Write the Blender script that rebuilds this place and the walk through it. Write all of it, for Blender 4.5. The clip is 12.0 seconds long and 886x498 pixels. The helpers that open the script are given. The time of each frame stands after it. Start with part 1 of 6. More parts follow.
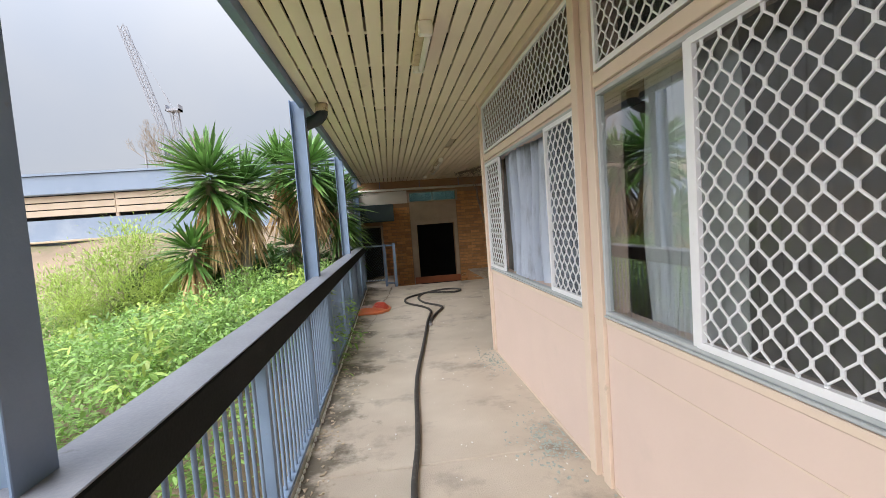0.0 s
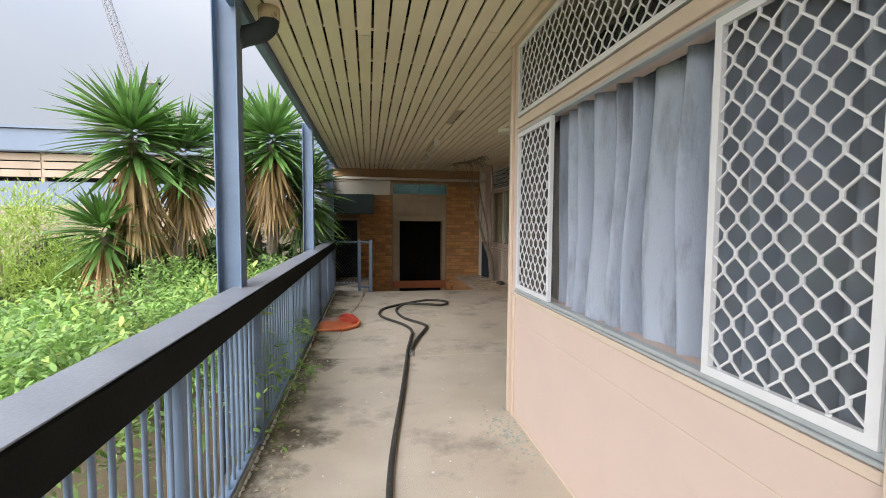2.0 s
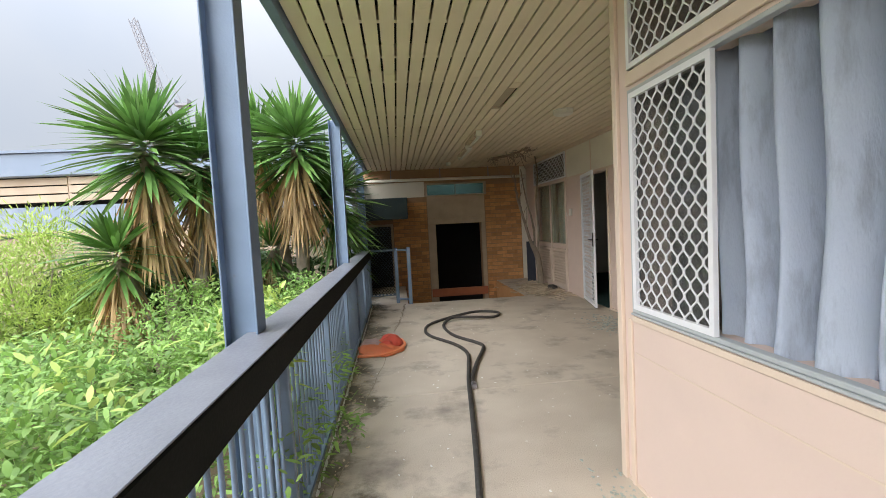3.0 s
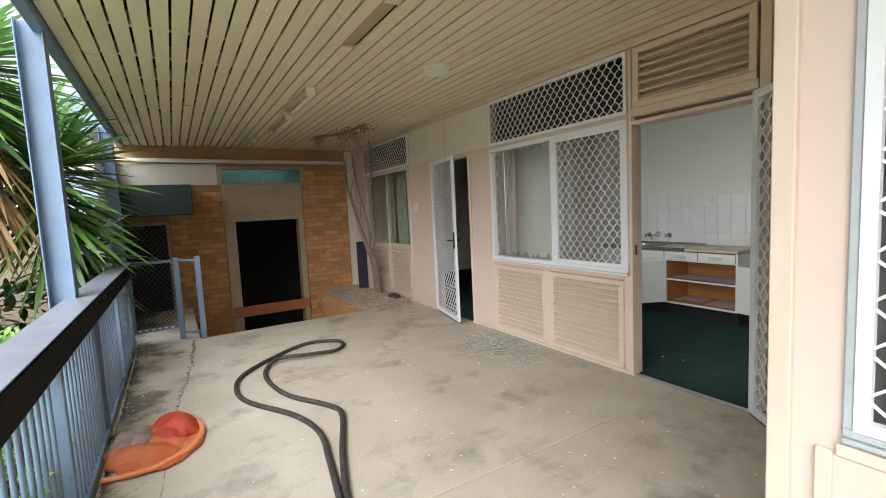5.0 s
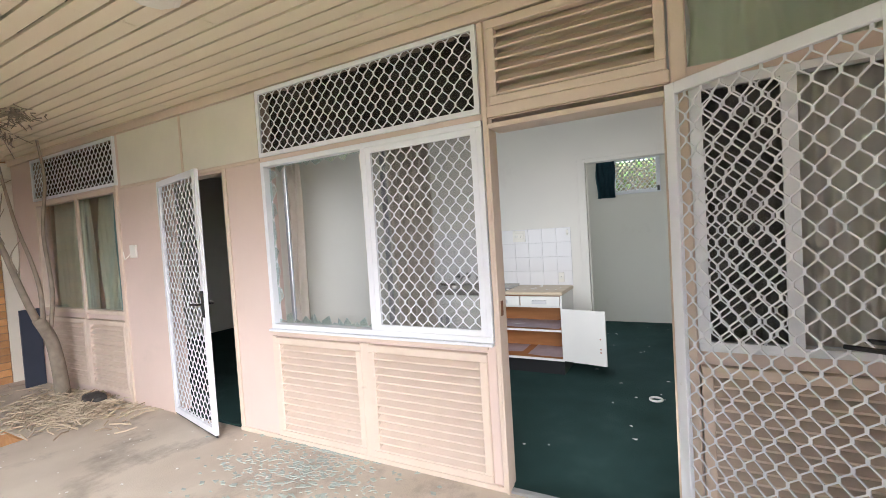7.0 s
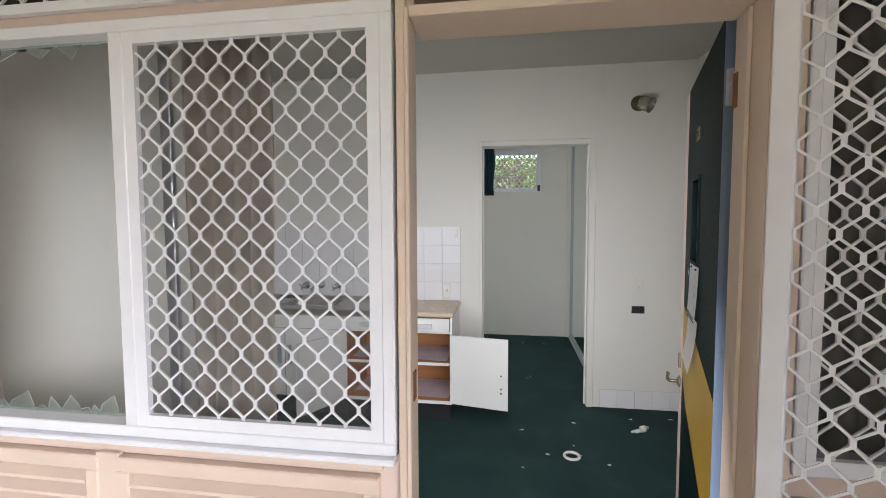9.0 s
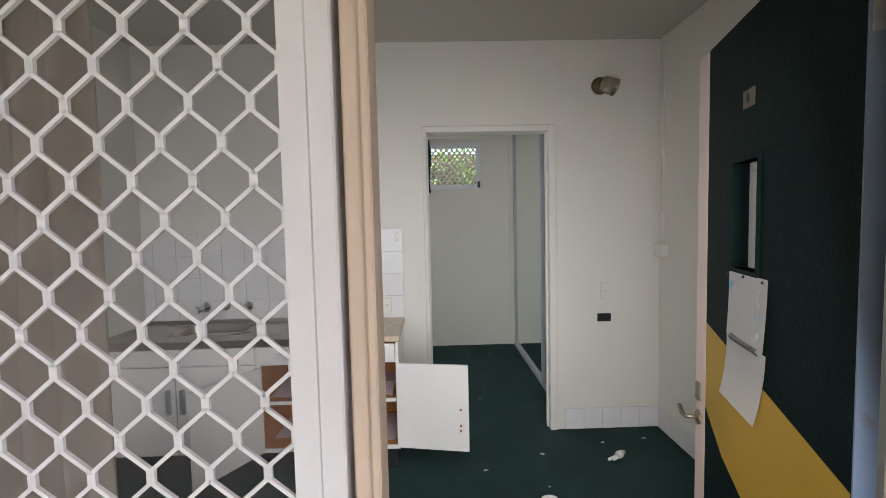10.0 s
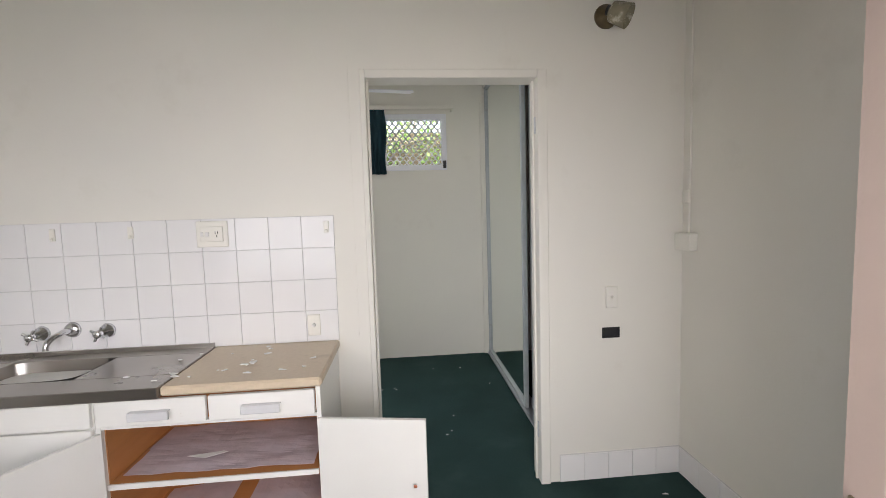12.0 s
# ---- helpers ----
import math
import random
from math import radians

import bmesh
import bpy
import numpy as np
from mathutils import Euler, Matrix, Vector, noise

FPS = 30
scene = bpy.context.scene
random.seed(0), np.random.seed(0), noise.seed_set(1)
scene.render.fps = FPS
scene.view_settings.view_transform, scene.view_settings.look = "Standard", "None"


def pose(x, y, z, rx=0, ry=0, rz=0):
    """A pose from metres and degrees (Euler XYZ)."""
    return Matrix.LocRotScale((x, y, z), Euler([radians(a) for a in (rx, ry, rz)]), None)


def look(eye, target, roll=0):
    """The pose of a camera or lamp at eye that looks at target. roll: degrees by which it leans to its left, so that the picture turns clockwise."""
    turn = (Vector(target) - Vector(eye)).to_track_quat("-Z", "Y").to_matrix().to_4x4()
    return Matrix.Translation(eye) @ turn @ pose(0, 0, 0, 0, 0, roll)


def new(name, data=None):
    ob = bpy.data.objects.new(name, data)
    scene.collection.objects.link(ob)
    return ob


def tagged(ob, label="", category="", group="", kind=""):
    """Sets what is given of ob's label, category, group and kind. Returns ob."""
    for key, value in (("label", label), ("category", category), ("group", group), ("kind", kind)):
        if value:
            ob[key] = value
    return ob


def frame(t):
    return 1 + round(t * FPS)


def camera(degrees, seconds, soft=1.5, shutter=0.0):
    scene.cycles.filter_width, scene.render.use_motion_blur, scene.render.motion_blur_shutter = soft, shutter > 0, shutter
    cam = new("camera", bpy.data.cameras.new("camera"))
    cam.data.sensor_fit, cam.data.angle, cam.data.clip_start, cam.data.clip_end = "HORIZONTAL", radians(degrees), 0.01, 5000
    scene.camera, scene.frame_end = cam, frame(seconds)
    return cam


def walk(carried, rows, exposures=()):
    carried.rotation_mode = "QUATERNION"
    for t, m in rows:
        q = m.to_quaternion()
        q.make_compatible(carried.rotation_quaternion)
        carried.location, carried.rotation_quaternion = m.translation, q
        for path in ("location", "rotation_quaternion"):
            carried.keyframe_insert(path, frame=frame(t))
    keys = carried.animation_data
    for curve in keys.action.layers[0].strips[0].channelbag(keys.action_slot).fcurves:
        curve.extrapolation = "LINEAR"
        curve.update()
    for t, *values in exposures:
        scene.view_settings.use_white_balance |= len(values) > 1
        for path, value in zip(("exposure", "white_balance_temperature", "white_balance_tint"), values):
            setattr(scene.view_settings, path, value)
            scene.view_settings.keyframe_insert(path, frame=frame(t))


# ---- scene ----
cam = camera(90.2, 12.0, soft=0.7)
PATH = [
    (0, (-0.017, -0.41, 1.414), (0.216, 1.573, 1.289), -4.2),
    (0.5, (0.024, -0.035, 1.398), (0.368, 1.932, 1.281), -3.6),
    (1, (0.044, 0.381, 1.404), (0.609, 2.297, 1.292), -2.7),
    (1.5, (0.099, 0.791, 1.399), (0.696, 2.696, 1.275), -1.2),
    (2, (0.007, 1.17, 1.368), (0.339, 3.138, 1.242), 0.4),
    (2.5, (-0.082, 1.58, 1.381), (0.123, 3.567, 1.286), -0.2),
    (3, (-0.134, 2.013, 1.386), (0.07, 3.999, 1.269), -3.0),
    (3.2, (-0.178, 2.199, 1.365), (0.088, 4.177, 1.245), -5.0),
    (4.8, (-0.254, 3.541, 1.404), (0.665, 5.306, 1.215), -3.3),
    (5, (-0.163, 3.726, 1.418), (0.87, 5.429, 1.236), -2.8),
    (5.5, (0.071, 4.072, 1.434), (1.349, 5.604, 1.305), -2.6),
    (6, (0.252, 4.414, 1.457), (1.572, 5.913, 1.351), -3.5),
    (6.5, (0.436, 4.784, 1.454), (1.928, 6.113, 1.37), -4.0),
    (7, (0.683, 5.014, 1.449), (2.438, 5.97, 1.377), -3.6),
    (7.2, (0.806, 5.103, 1.452), (2.63, 5.915, 1.349), -3.2),
    (8.8, (1.631, 5.613, 1.45), (3.602, 5.928, 1.311), -0.1),
    (9, (1.767, 5.641, 1.467), (3.742, 5.937, 1.345), -0.2),
    (9.5, (2.043, 5.737, 1.454), (4.027, 5.965, 1.35), -0.3),
    (10, (2.333, 5.822, 1.47), (4.329, 5.777, 1.346), -1.3),
    (10.5, (2.592, 5.752, 1.477), (4.569, 5.478, 1.341), -2.0),
    (11, (2.851, 5.675, 1.43), (4.809, 5.297, 1.285), -1.3),
    (11.5, (3.043, 5.723, 1.412), (5.014, 5.422, 1.262), -1.4),
    (12, (3.167, 5.702, 1.429), (5.152, 5.524, 1.263), -1.7),
]
EXPOSURES = [(0.0, 1.32, 6450, 10), (2.5, 1.42, 6450, 9), (5.0, 2.08, 6250, 6), (6.5, 2.88, 6000, 11), (7.2, 2.95, 6000, 14), (9.0, 2.75, 6050, 15), (10.0, 2.62, 6200, 15), (10.5, 2.6, 6350, 17), (11.2, 2.92, 6450, 17), (12.0, 3.08, 6400, 17)]
walk(cam, [(t, look(eye, target, roll)) for t, eye, target, roll in PATH], EXPOSURES)

# ---- world and light ----
world = bpy.data.worlds.new("world")
scene.world = world
world.use_nodes = True
wn = world.node_tree
wn.nodes.clear()
w_out = wn.nodes.new("ShaderNodeOutputWorld")
w_bg = wn.nodes.new("ShaderNodeBackground")
w_sky = wn.nodes.new("ShaderNodeTexSky")
w_sky.sky_type, w_sky.sun_disc = "NISHITA", False
w_sky.sun_elevation, w_sky.sun_rotation = radians(33), radians(226.5)
w_sky.air_density, w_sky.dust_density = 1.0, 3.0
w_tc = wn.nodes.new("ShaderNodeTexCoord")
w_no = wn.nodes.new("ShaderNodeTexNoise")
w_no.inputs["Scale"].default_value, w_no.inputs["Detail"].default_value = 2.2, 6
w_ramp = wn.nodes.new("ShaderNodeValToRGB")
w_ramp.color_ramp.elements[0].position, w_ramp.color_ramp.elements[0].color = 0.3, (3.3, 3.6, 4.25, 1)
w_ramp.color_ramp.elements[1].position, w_ramp.color_ramp.elements[1].color = 0.7, (4.0, 4.1, 4.4, 1)
w_mix = wn.nodes.new("ShaderNodeMix")
w_mix.data_type = "RGBA"
w_mix.inputs["Factor"].default_value = 0.9
wn.links.new(w_tc.outputs["Generated"], w_no.inputs["Vector"])
wn.links.new(w_no.outputs["Fac"], w_ramp.inputs["Fac"])
wn.links.new(w_sky.outputs["Color"], w_mix.inputs["A"])
wn.links.new(w_ramp.outputs["Color"], w_mix.inputs["B"])
w_sep = wn.nodes.new("ShaderNodeSeparateXYZ")
w_pw = wn.nodes.new("ShaderNodeMath")
w_pw.operation, w_pw.inputs[1].default_value = "POWER", 3.0
w_ab = wn.nodes.new("ShaderNodeMath")
w_ab.operation = "ABSOLUTE"
w_el = wn.nodes.new("ShaderNodeMapRange")
w_el.inputs["To Min"].default_value, w_el.inputs["To Max"].default_value = 0.50, 4.2
w_mul = wn.nodes.new("ShaderNodeVectorMath")
w_mul.operation = "SCALE"
wn.links.new(w_tc.outputs["Generated"], w_sep.inputs["Vector"])
wn.links.new(w_sep.outputs["Z"], w_ab.inputs[0])
wn.links.new(w_ab.outputs[0], w_pw.inputs[0])
wn.links.new(w_pw.outputs[0], w_el.inputs["Value"])
wn.links.new(w_mix.outputs["Result"], w_mul.inputs[0])
wn.links.new(w_el.outputs["Result"], w_mul.inputs["Scale"])
wn.links.new(w_mul.outputs["Vector"], w_bg.inputs["Color"])
w_bg.inputs["Strength"].default_value = 0.125
wn.links.new(w_bg.outputs["Background"], w_out.inputs["Surface"])

sun_data = bpy.data.lights.new("sun", "SUN")
sun_data.energy, sun_data.angle, sun_data.color = 1.9, radians(60), (1.0, 0.97, 0.95)
sun = new("sun", sun_data)
sun.matrix_world = look((-9.5, -9.0, 8.6), (0, 0, 0))


# ---- materials ----
def mat(name, c1, c2=None, scale=6.0, rough=0.6, bump=0.15, bscale=90.0, metal=0.0, stain=None, sscale=1.2, lo=0.55, hi=0.72, stretch=(1, 1, 1), rand=0.0, spec=0.5):
    """Two-scale procedural surface: a broad tint, a fine relief and, if given, stains with a shape of their own."""
    m = bpy.data.materials.new(name)
    m.use_nodes = True
    n, li = m.node_tree.nodes, m.node_tree.links
    b = n["Principled BSDF"]
    b.inputs["Metallic"].default_value = metal
    b.inputs["Specular IOR Level"].default_value = spec
    geo = n.new("ShaderNodeNewGeometry")
    mp = n.new("ShaderNodeMapping")
    mp.inputs["Scale"].default_value = stretch
    li.new(geo.outputs["Position"], mp.inputs["Vector"])
    big = n.new("ShaderNodeTexNoise")
    big.inputs["Scale"].default_value, big.inputs["Detail"].default_value = scale, 5
    li.new(mp.outputs["Vector"], big.inputs["Vector"])
    ramp = n.new("ShaderNodeValToRGB")
    ramp.color_ramp.elements[0].position, ramp.color_ramp.elements[1].position = 0.3, 0.7
    c2 = c2 or tuple(v * 0.88 for v in c1)
    ramp.color_ramp.elements[0].color, ramp.color_ramp.elements[1].color = (*c2, 1), (*c1, 1)
    li.new(big.outputs["Fac"], ramp.inputs["Fac"])
    col = ramp.outputs["Color"]
    if stain:
        st = n.new("ShaderNodeTexNoise")
        st.inputs["Scale"].default_value, st.inputs["Detail"].default_value, st.inputs["Roughness"].default_value = sscale, 8, 0.65
        li.new(mp.outputs["Vector"], st.inputs["Vector"])
        sr = n.new("ShaderNodeMapRange")
        sr.inputs["From Min"].default_value, sr.inputs["From Max"].default_value = lo, hi
        li.new(st.outputs["Fac"], sr.inputs["Value"])
        mx = n.new("ShaderNodeMix")
        mx.data_type = "RGBA"
        mx.inputs["B"].default_value = (*stain, 1)
        li.new(sr.outputs["Result"], mx.inputs["Factor"])
        li.new(col, mx.inputs["A"])
        col = mx.outputs["Result"]
    if rand:
        oi = n.new("ShaderNodeObjectInfo")
        gi = n.new("ShaderNodeMath")
        gi.operation = "ADD"
        li.new(oi.outputs["Random"], gi.inputs[0])
        li.new(geo.outputs["Random Per Island"], gi.inputs[1])
        fr = n.new("ShaderNodeMath")
        fr.operation = "FRACT"
        li.new(gi.outputs[0], fr.inputs[0])
        rr = n.new("ShaderNodeMapRange")
        rr.inputs["To Min"].default_value, rr.inputs["To Max"].default_value = 1 - rand, 1 + rand
        li.new(fr.outputs[0], rr.inputs["Value"])
        hv = n.new("ShaderNodeHueSaturation")
        li.new(rr.outputs["Result"], hv.inputs["Value"])
        li.new(col, hv.inputs["Color"])
        col = hv.outputs["Color"]
    li.new(col, b.inputs["Base Color"])
    fine = n.new("ShaderNodeTexNoise")
    fine.inputs["Scale"].default_value, fine.inputs["Detail"].default_value = bscale, 4
    li.new(mp.outputs["Vector"], fine.inputs["Vector"])
    rm = n.new("ShaderNodeMapRange")
    rm.inputs["To Min"].default_value, rm.inputs["To Max"].default_value = max(rough - 0.12, 0.02), min(rough + 0.12, 1)
    li.new(fine.outputs["Fac"], rm.inputs["Value"])
    li.new(rm.outputs["Result"], b.inputs["Roughness"])
    if bump:
        bp = n.new("ShaderNodeBump")
        bp.inputs["Strength"].default_value, bp.inputs["Distance"].default_value = bump, 0.01
        li.new(fine.outputs["Fac"], bp.inputs["Height"])
        li.new(bp.outputs["Normal"], b.inputs["Normal"])
    return m


def glass_mat(name, tint=(0.95, 0.975, 0.985), rough=0.015, base=0.07, edge=0.6):
    m = bpy.data.materials.new(name)
    m.use_nodes = True
    n, li = m.node_tree.nodes, m.node_tree.links
    n.remove(n["Principled BSDF"])
    tr, gl, fr, mx = n.new("ShaderNodeBsdfTransparent"), n.new("ShaderNodeBsdfGlossy"), n.new("ShaderNodeLayerWeight"), n.new("ShaderNodeMixShader")
    tr.inputs["Color"].default_value = (*tint, 1)
    gl.inputs["Roughness"].default_value = rough
    fr.inputs["Blend"].default_value = 0.5
    pw, mu = n.new("ShaderNodeMath"), n.new("ShaderNodeMath")
    pw.operation, pw.inputs[1].default_value = "POWER", 4.0
    mu.operation, mu.inputs[1].default_value, mu.inputs[2].default_value = "MULTIPLY_ADD", edge, base
    li.new(fr.outputs["Facing"], pw.inputs[0])
    li.new(pw.outputs[0], mu.inputs[0])
    li.new(mu.outputs[0], mx.inputs["Fac"])
    li.new(tr.outputs["BSDF"], mx.inputs[1])
    li.new(gl.outputs["BSDF"], mx.inputs[2])
    li.new(mx.outputs["Shader"], n["Material Output"].inputs["Surface"])
    return m


CONCRETE = mat("concrete", (0.60, 0.53, 0.44), (0.50, 0.43, 0.35), 2.2, 0.85, 0.35, 120, stain=(0.28, 0.24, 0.2), sscale=1.5, lo=0.53, hi=0.69)
PEACH = mat("peach_paint", (0.695, 0.553, 0.487), (0.665, 0.53, 0.468), 3, 0.55, 0.08, 60, stain=(0.60, 0.495, 0.43), sscale=2.5, lo=0.6, hi=0.85)
PEACH_TRIM = mat("peach_trim_paint", (0.71, 0.58, 0.48), (0.67, 0.545, 0.445), 8, 0.5, 0.12, 70, stain=(0.45, 0.36, 0.28), sscale=9, lo=0.66, hi=0.8)
CREAM = mat("cream_panel_paint", (0.76, 0.72, 0.62), (0.70, 0.66, 0.57), 3, 0.6, 0.08, 60)
CEIL = mat("ceiling_board_paint", (0.88, 0.76, 0.58), (0.83, 0.71, 0.54), 1.6, 0.55, 0.12, 80, stain=(0.40, 0.31, 0.19), sscale=1.4, lo=0.62, hi=0.82, rand=0.05)
# shade of the roof space, put into the deck's colour as near-black
VOID = mat("roof_void_shade", (0.02, 0.018, 0.015), rough=0.9, bump=0)
WHITE_AL = mat("white_aluminium", (0.81, 0.82, 0.86), (0.77, 0.78, 0.82), 12, 0.35, 0.03, 200, stain=(0.6, 0.58, 0.55), sscale=30, lo=0.68, hi=0.75)
STEEL = mat("grey_blue_steel", (0.19, 0.26, 0.38), (0.15, 0.21, 0.31), 4, 0.5, 0.1, 90, stain=(0.18, 0.16, 0.14), sscale=8, lo=0.65, hi=0.75)
RAIL_DARK = mat("near_black_rail", (0.016, 0.018, 0.017), (0.011, 0.013, 0.012), 4, 0.7, 0.1, 90, stain=(0.03, 0.03, 0.03), sscale=7, lo=0.66, hi=0.78, spec=0.06)
WALLWHITE = mat("white_wall_paint", (0.78, 0.76, 0.69), (0.74, 0.72, 0.66), 1.2, 0.7, 0.05, 70, stain=(0.66, 0.63, 0.56), sscale=1.8, lo=0.62, hi=0.85)
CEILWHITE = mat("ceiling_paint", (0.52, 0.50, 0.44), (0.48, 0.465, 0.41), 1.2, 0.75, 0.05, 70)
CARPET = mat("green_carpet", (0.030, 0.070, 0.065), (0.021, 0.051, 0.048), 3, 0.95, 0.9, 420, stain=(0.042, 0.078, 0.072), sscale=3, lo=0.55, hi=0.75, spec=0.2)
GLASS = glass_mat("window_glass")
GLASS_DUSTY = glass_mat("dusty_reflective_glass", base=0.22, edge=0.65)
ANODISED = mat("dull_anodised_aluminium", (0.46, 0.49, 0.51), (0.41, 0.44, 0.46), 14, 0.42, 0.04, 160, stain=(0.33, 0.33, 0.32), sscale=18, lo=0.6, hi=0.75)
FLYMESH = bpy.data.materials.new("insect_mesh")
FLYMESH.use_nodes = True
fn, fl = FLYMESH.node_tree.nodes, FLYMESH.node_tree.links
f_tr, f_mx = fn.new("ShaderNodeBsdfTransparent"), fn.new("ShaderNodeMixShader")
fn["Principled BSDF"].inputs["Base Color"].default_value = (0.07, 0.07, 0.07, 1)
fn["Principled BSDF"].inputs["Roughness"].default_value = 0.8
f_mx.inputs["Fac"].default_value = 0.78
fl.new(fn["Principled BSDF"].outputs["BSDF"], f_mx.inputs[1])
fl.new(f_tr.outputs["BSDF"], f_mx.inputs[2])
fl.new(f_mx.outputs["Shader"], fn["Material Output"].inputs["Surface"])
BRICK = mat("brick", (0.64, 0.34, 0.145), (0.53, 0.265, 0.105), 14, 0.85, 0.6, 140, stain=(0.66, 0.40, 0.22), sscale=12, lo=0.6, hi=0.8, rand=0.22)
MORTAR = mat("mortar", (0.40, 0.25, 0.14), rough=0.9, bump=0.4)
def add_grime(m, x_in, x_out, colour, scale, lo, hi):
    """Mould that has grown in from an edge: ragged patches, thickest at x_out and gone by x_in."""
    n, li = m.node_tree.nodes, m.node_tree.links
    b = n["Principled BSDF"]
    src = b.inputs["Base Color"].links[0].from_socket
    geo, sep, mr, no, ad, th, mx = (n.new("ShaderNode" + k) for k in ("NewGeometry", "SeparateXYZ", "MapRange", "TexNoise", "Math", "MapRange", "Mix"))
    mx.data_type = "RGBA"
    li.new(geo.outputs["Position"], sep.inputs["Vector"])
    li.new(sep.outputs["X"], mr.inputs["Value"])
    mr.inputs["From Min"].default_value, mr.inputs["From Max"].default_value = x_out, x_in
    mr.inputs["To Min"].default_value, mr.inputs["To Max"].default_value = 0.22, -0.2
    no.inputs["Scale"].default_value, no.inputs["Detail"].default_value, no.inputs["Roughness"].default_value = scale, 9, 0.7
    li.new(geo.outputs["Position"], no.inputs["Vector"])
    li.new(no.outputs["Fac"], ad.inputs[0])
    li.new(mr.outputs["Result"], ad.inputs[1])
    li.new(ad.outputs[0], th.inputs["Value"])
    th.inputs["From Min"].default_value, th.inputs["From Max"].default_value = lo, hi
    th.inputs["To Max"].default_value = 0.85
    li.new(th.outputs["Result"], mx.inputs["Factor"])
    li.new(src, mx.inputs["A"])
    mx.inputs["B"].default_value = (*colour, 1)
    li.new(mx.outputs["Result"], b.inputs["Base Color"])


TIMBER_DARK = mat("dusty_dark_timber", (0.20, 0.14, 0.09), (0.15, 0.10, 0.07), 6, 0.85, 0.2, 60)
SOIL = mat("soil", (0.30, 0.22, 0.15), (0.20, 0.15, 0.10), 0.8, 0.95, 0.8, 30, stain=(0.14, 0.15, 0.06), sscale=0.6)


add_grime(CONCRETE, 0.15, -0.75, (0.10, 0.085, 0.06), 1.7, 0.54, 0.66)


# ---- builders ----
def box(bm, x0, x1, y0, y1, z0, z1):
    v = [bm.verts.new((x, y, z)) for x in (x0, x1) for y in (y0, y1) for z in (z0, z1)]
    for f in ((0, 1, 3, 2), (4, 6, 7, 5), (0, 4, 5, 1), (2, 3, 7, 6), (0, 2, 6, 4), (1, 5, 7, 3)):
        bm.faces.new([v[i] for i in f])
    return bm


def boxes(*many):
    bm = bmesh.new()
    for b in many:
        box(bm, *b)
    return bm


def bevelled(bm, w=0.004):
    bmesh.ops.bevel(bm, geom=bm.edges[:], offset=w, segments=1, affect="EDGES")
    return bm


def mesh_of(name, bm, material, smooth=False):
    me = bpy.data.meshes.new(name)
    bm.normal_update()
    bm.to_mesh(me)
    bm.free()
    if material:
        me.materials.append(material)
    if smooth:
        me.shade_smooth()
    return me


def part(name, bm, material, parent, label="", smooth=False):
    """One mesh object, given in world metres, under a thing or a part."""
    at = parent.matrix_world.translation.copy() if parent.parent is None else parent.parent.matrix_world.translation + parent.location
    bmesh.ops.translate(bm, verts=bm.verts[:], vec=-at)
    ob = new(name, mesh_of(name, bm, material, smooth))
    ob.parent = parent
    return tagged(ob, label)


def thing(name, base, label, category, group="", kind=""):
    ob = new(name)
    ob.location = base
    ob.matrix_world = Matrix.Translation(base)
    ob.empty_display_size = 0.1
    return tagged(ob, label, category, group, kind)


def solid(name, bm, material, label, category, kind="structure", smooth=False, group=""):
    ob = new(name, mesh_of(name, bm, material, smooth))
    return tagged(ob, label, category, group, kind)


def tube(bm, pts, r, seg=8, r2=None, cap=True):
    """A round bar along points, tapering from r to r2."""
    pts = [Vector(p) for p in pts]
    r2 = r if r2 is None else r2
    rings = []
    side = None
    for i, p in enumerate(pts):
        d = (pts[min(i + 1, len(pts) - 1)] - pts[max(i - 1, 0)]).normalized()
        if side is None:
            side = d.orthogonal().normalized()
        side = (side - d * side.dot(d)).normalized()
        up = d.cross(side)
        rr = r + (r2 - r) * i / max(len(pts) - 1, 1)
        rings.append([bm.verts.new(p + (side * math.cos(a) + up * math.sin(a)) * rr) for a in [2 * math.pi * k / seg for k in range(seg)]])
    for a, b in zip(rings, rings[1:]):
        for k in range(seg):
            bm.faces.new((a[k], a[(k + 1) % seg], b[(k + 1) % seg], b[k]))
    if cap:
        bm.faces.new(rings[0][::-1])
        bm.faces.new(rings[-1])
    return bm


def smooth_path(pts, n=6):
    """Catmull-Rom points through pts."""
    pts = [Vector(p) for p in pts]
    ext = [pts[0]] + pts + [pts[-1]]
    out = []
    for a, b, c, d in zip(ext, ext[1:], ext[2:], ext[3:]):
        for i in range(n):
            t = i / n
            out.append(0.5 * ((2 * b) + (c - a) * t + (2 * a - 5 * b + 4 * c - d) * t * t + (3 * b - a - 3 * c + d) * t ** 3))
    return out + [pts[-1]]


def frame_bars(x0, x1, y0, y1, z0, z1, w, wb=None):
    """A rectangular frame in a plane of constant x."""
    wb = wb or w
    return boxes((x0, x1, y0, y1, z0, z0 + wb), (x0, x1, y0, y1, z1 - w, z1), (x0, x1, y0, y0 + w, z0 + wb, z1 - w), (x0, x1, y1 - w, y1, z0 + wb, z1 - w))


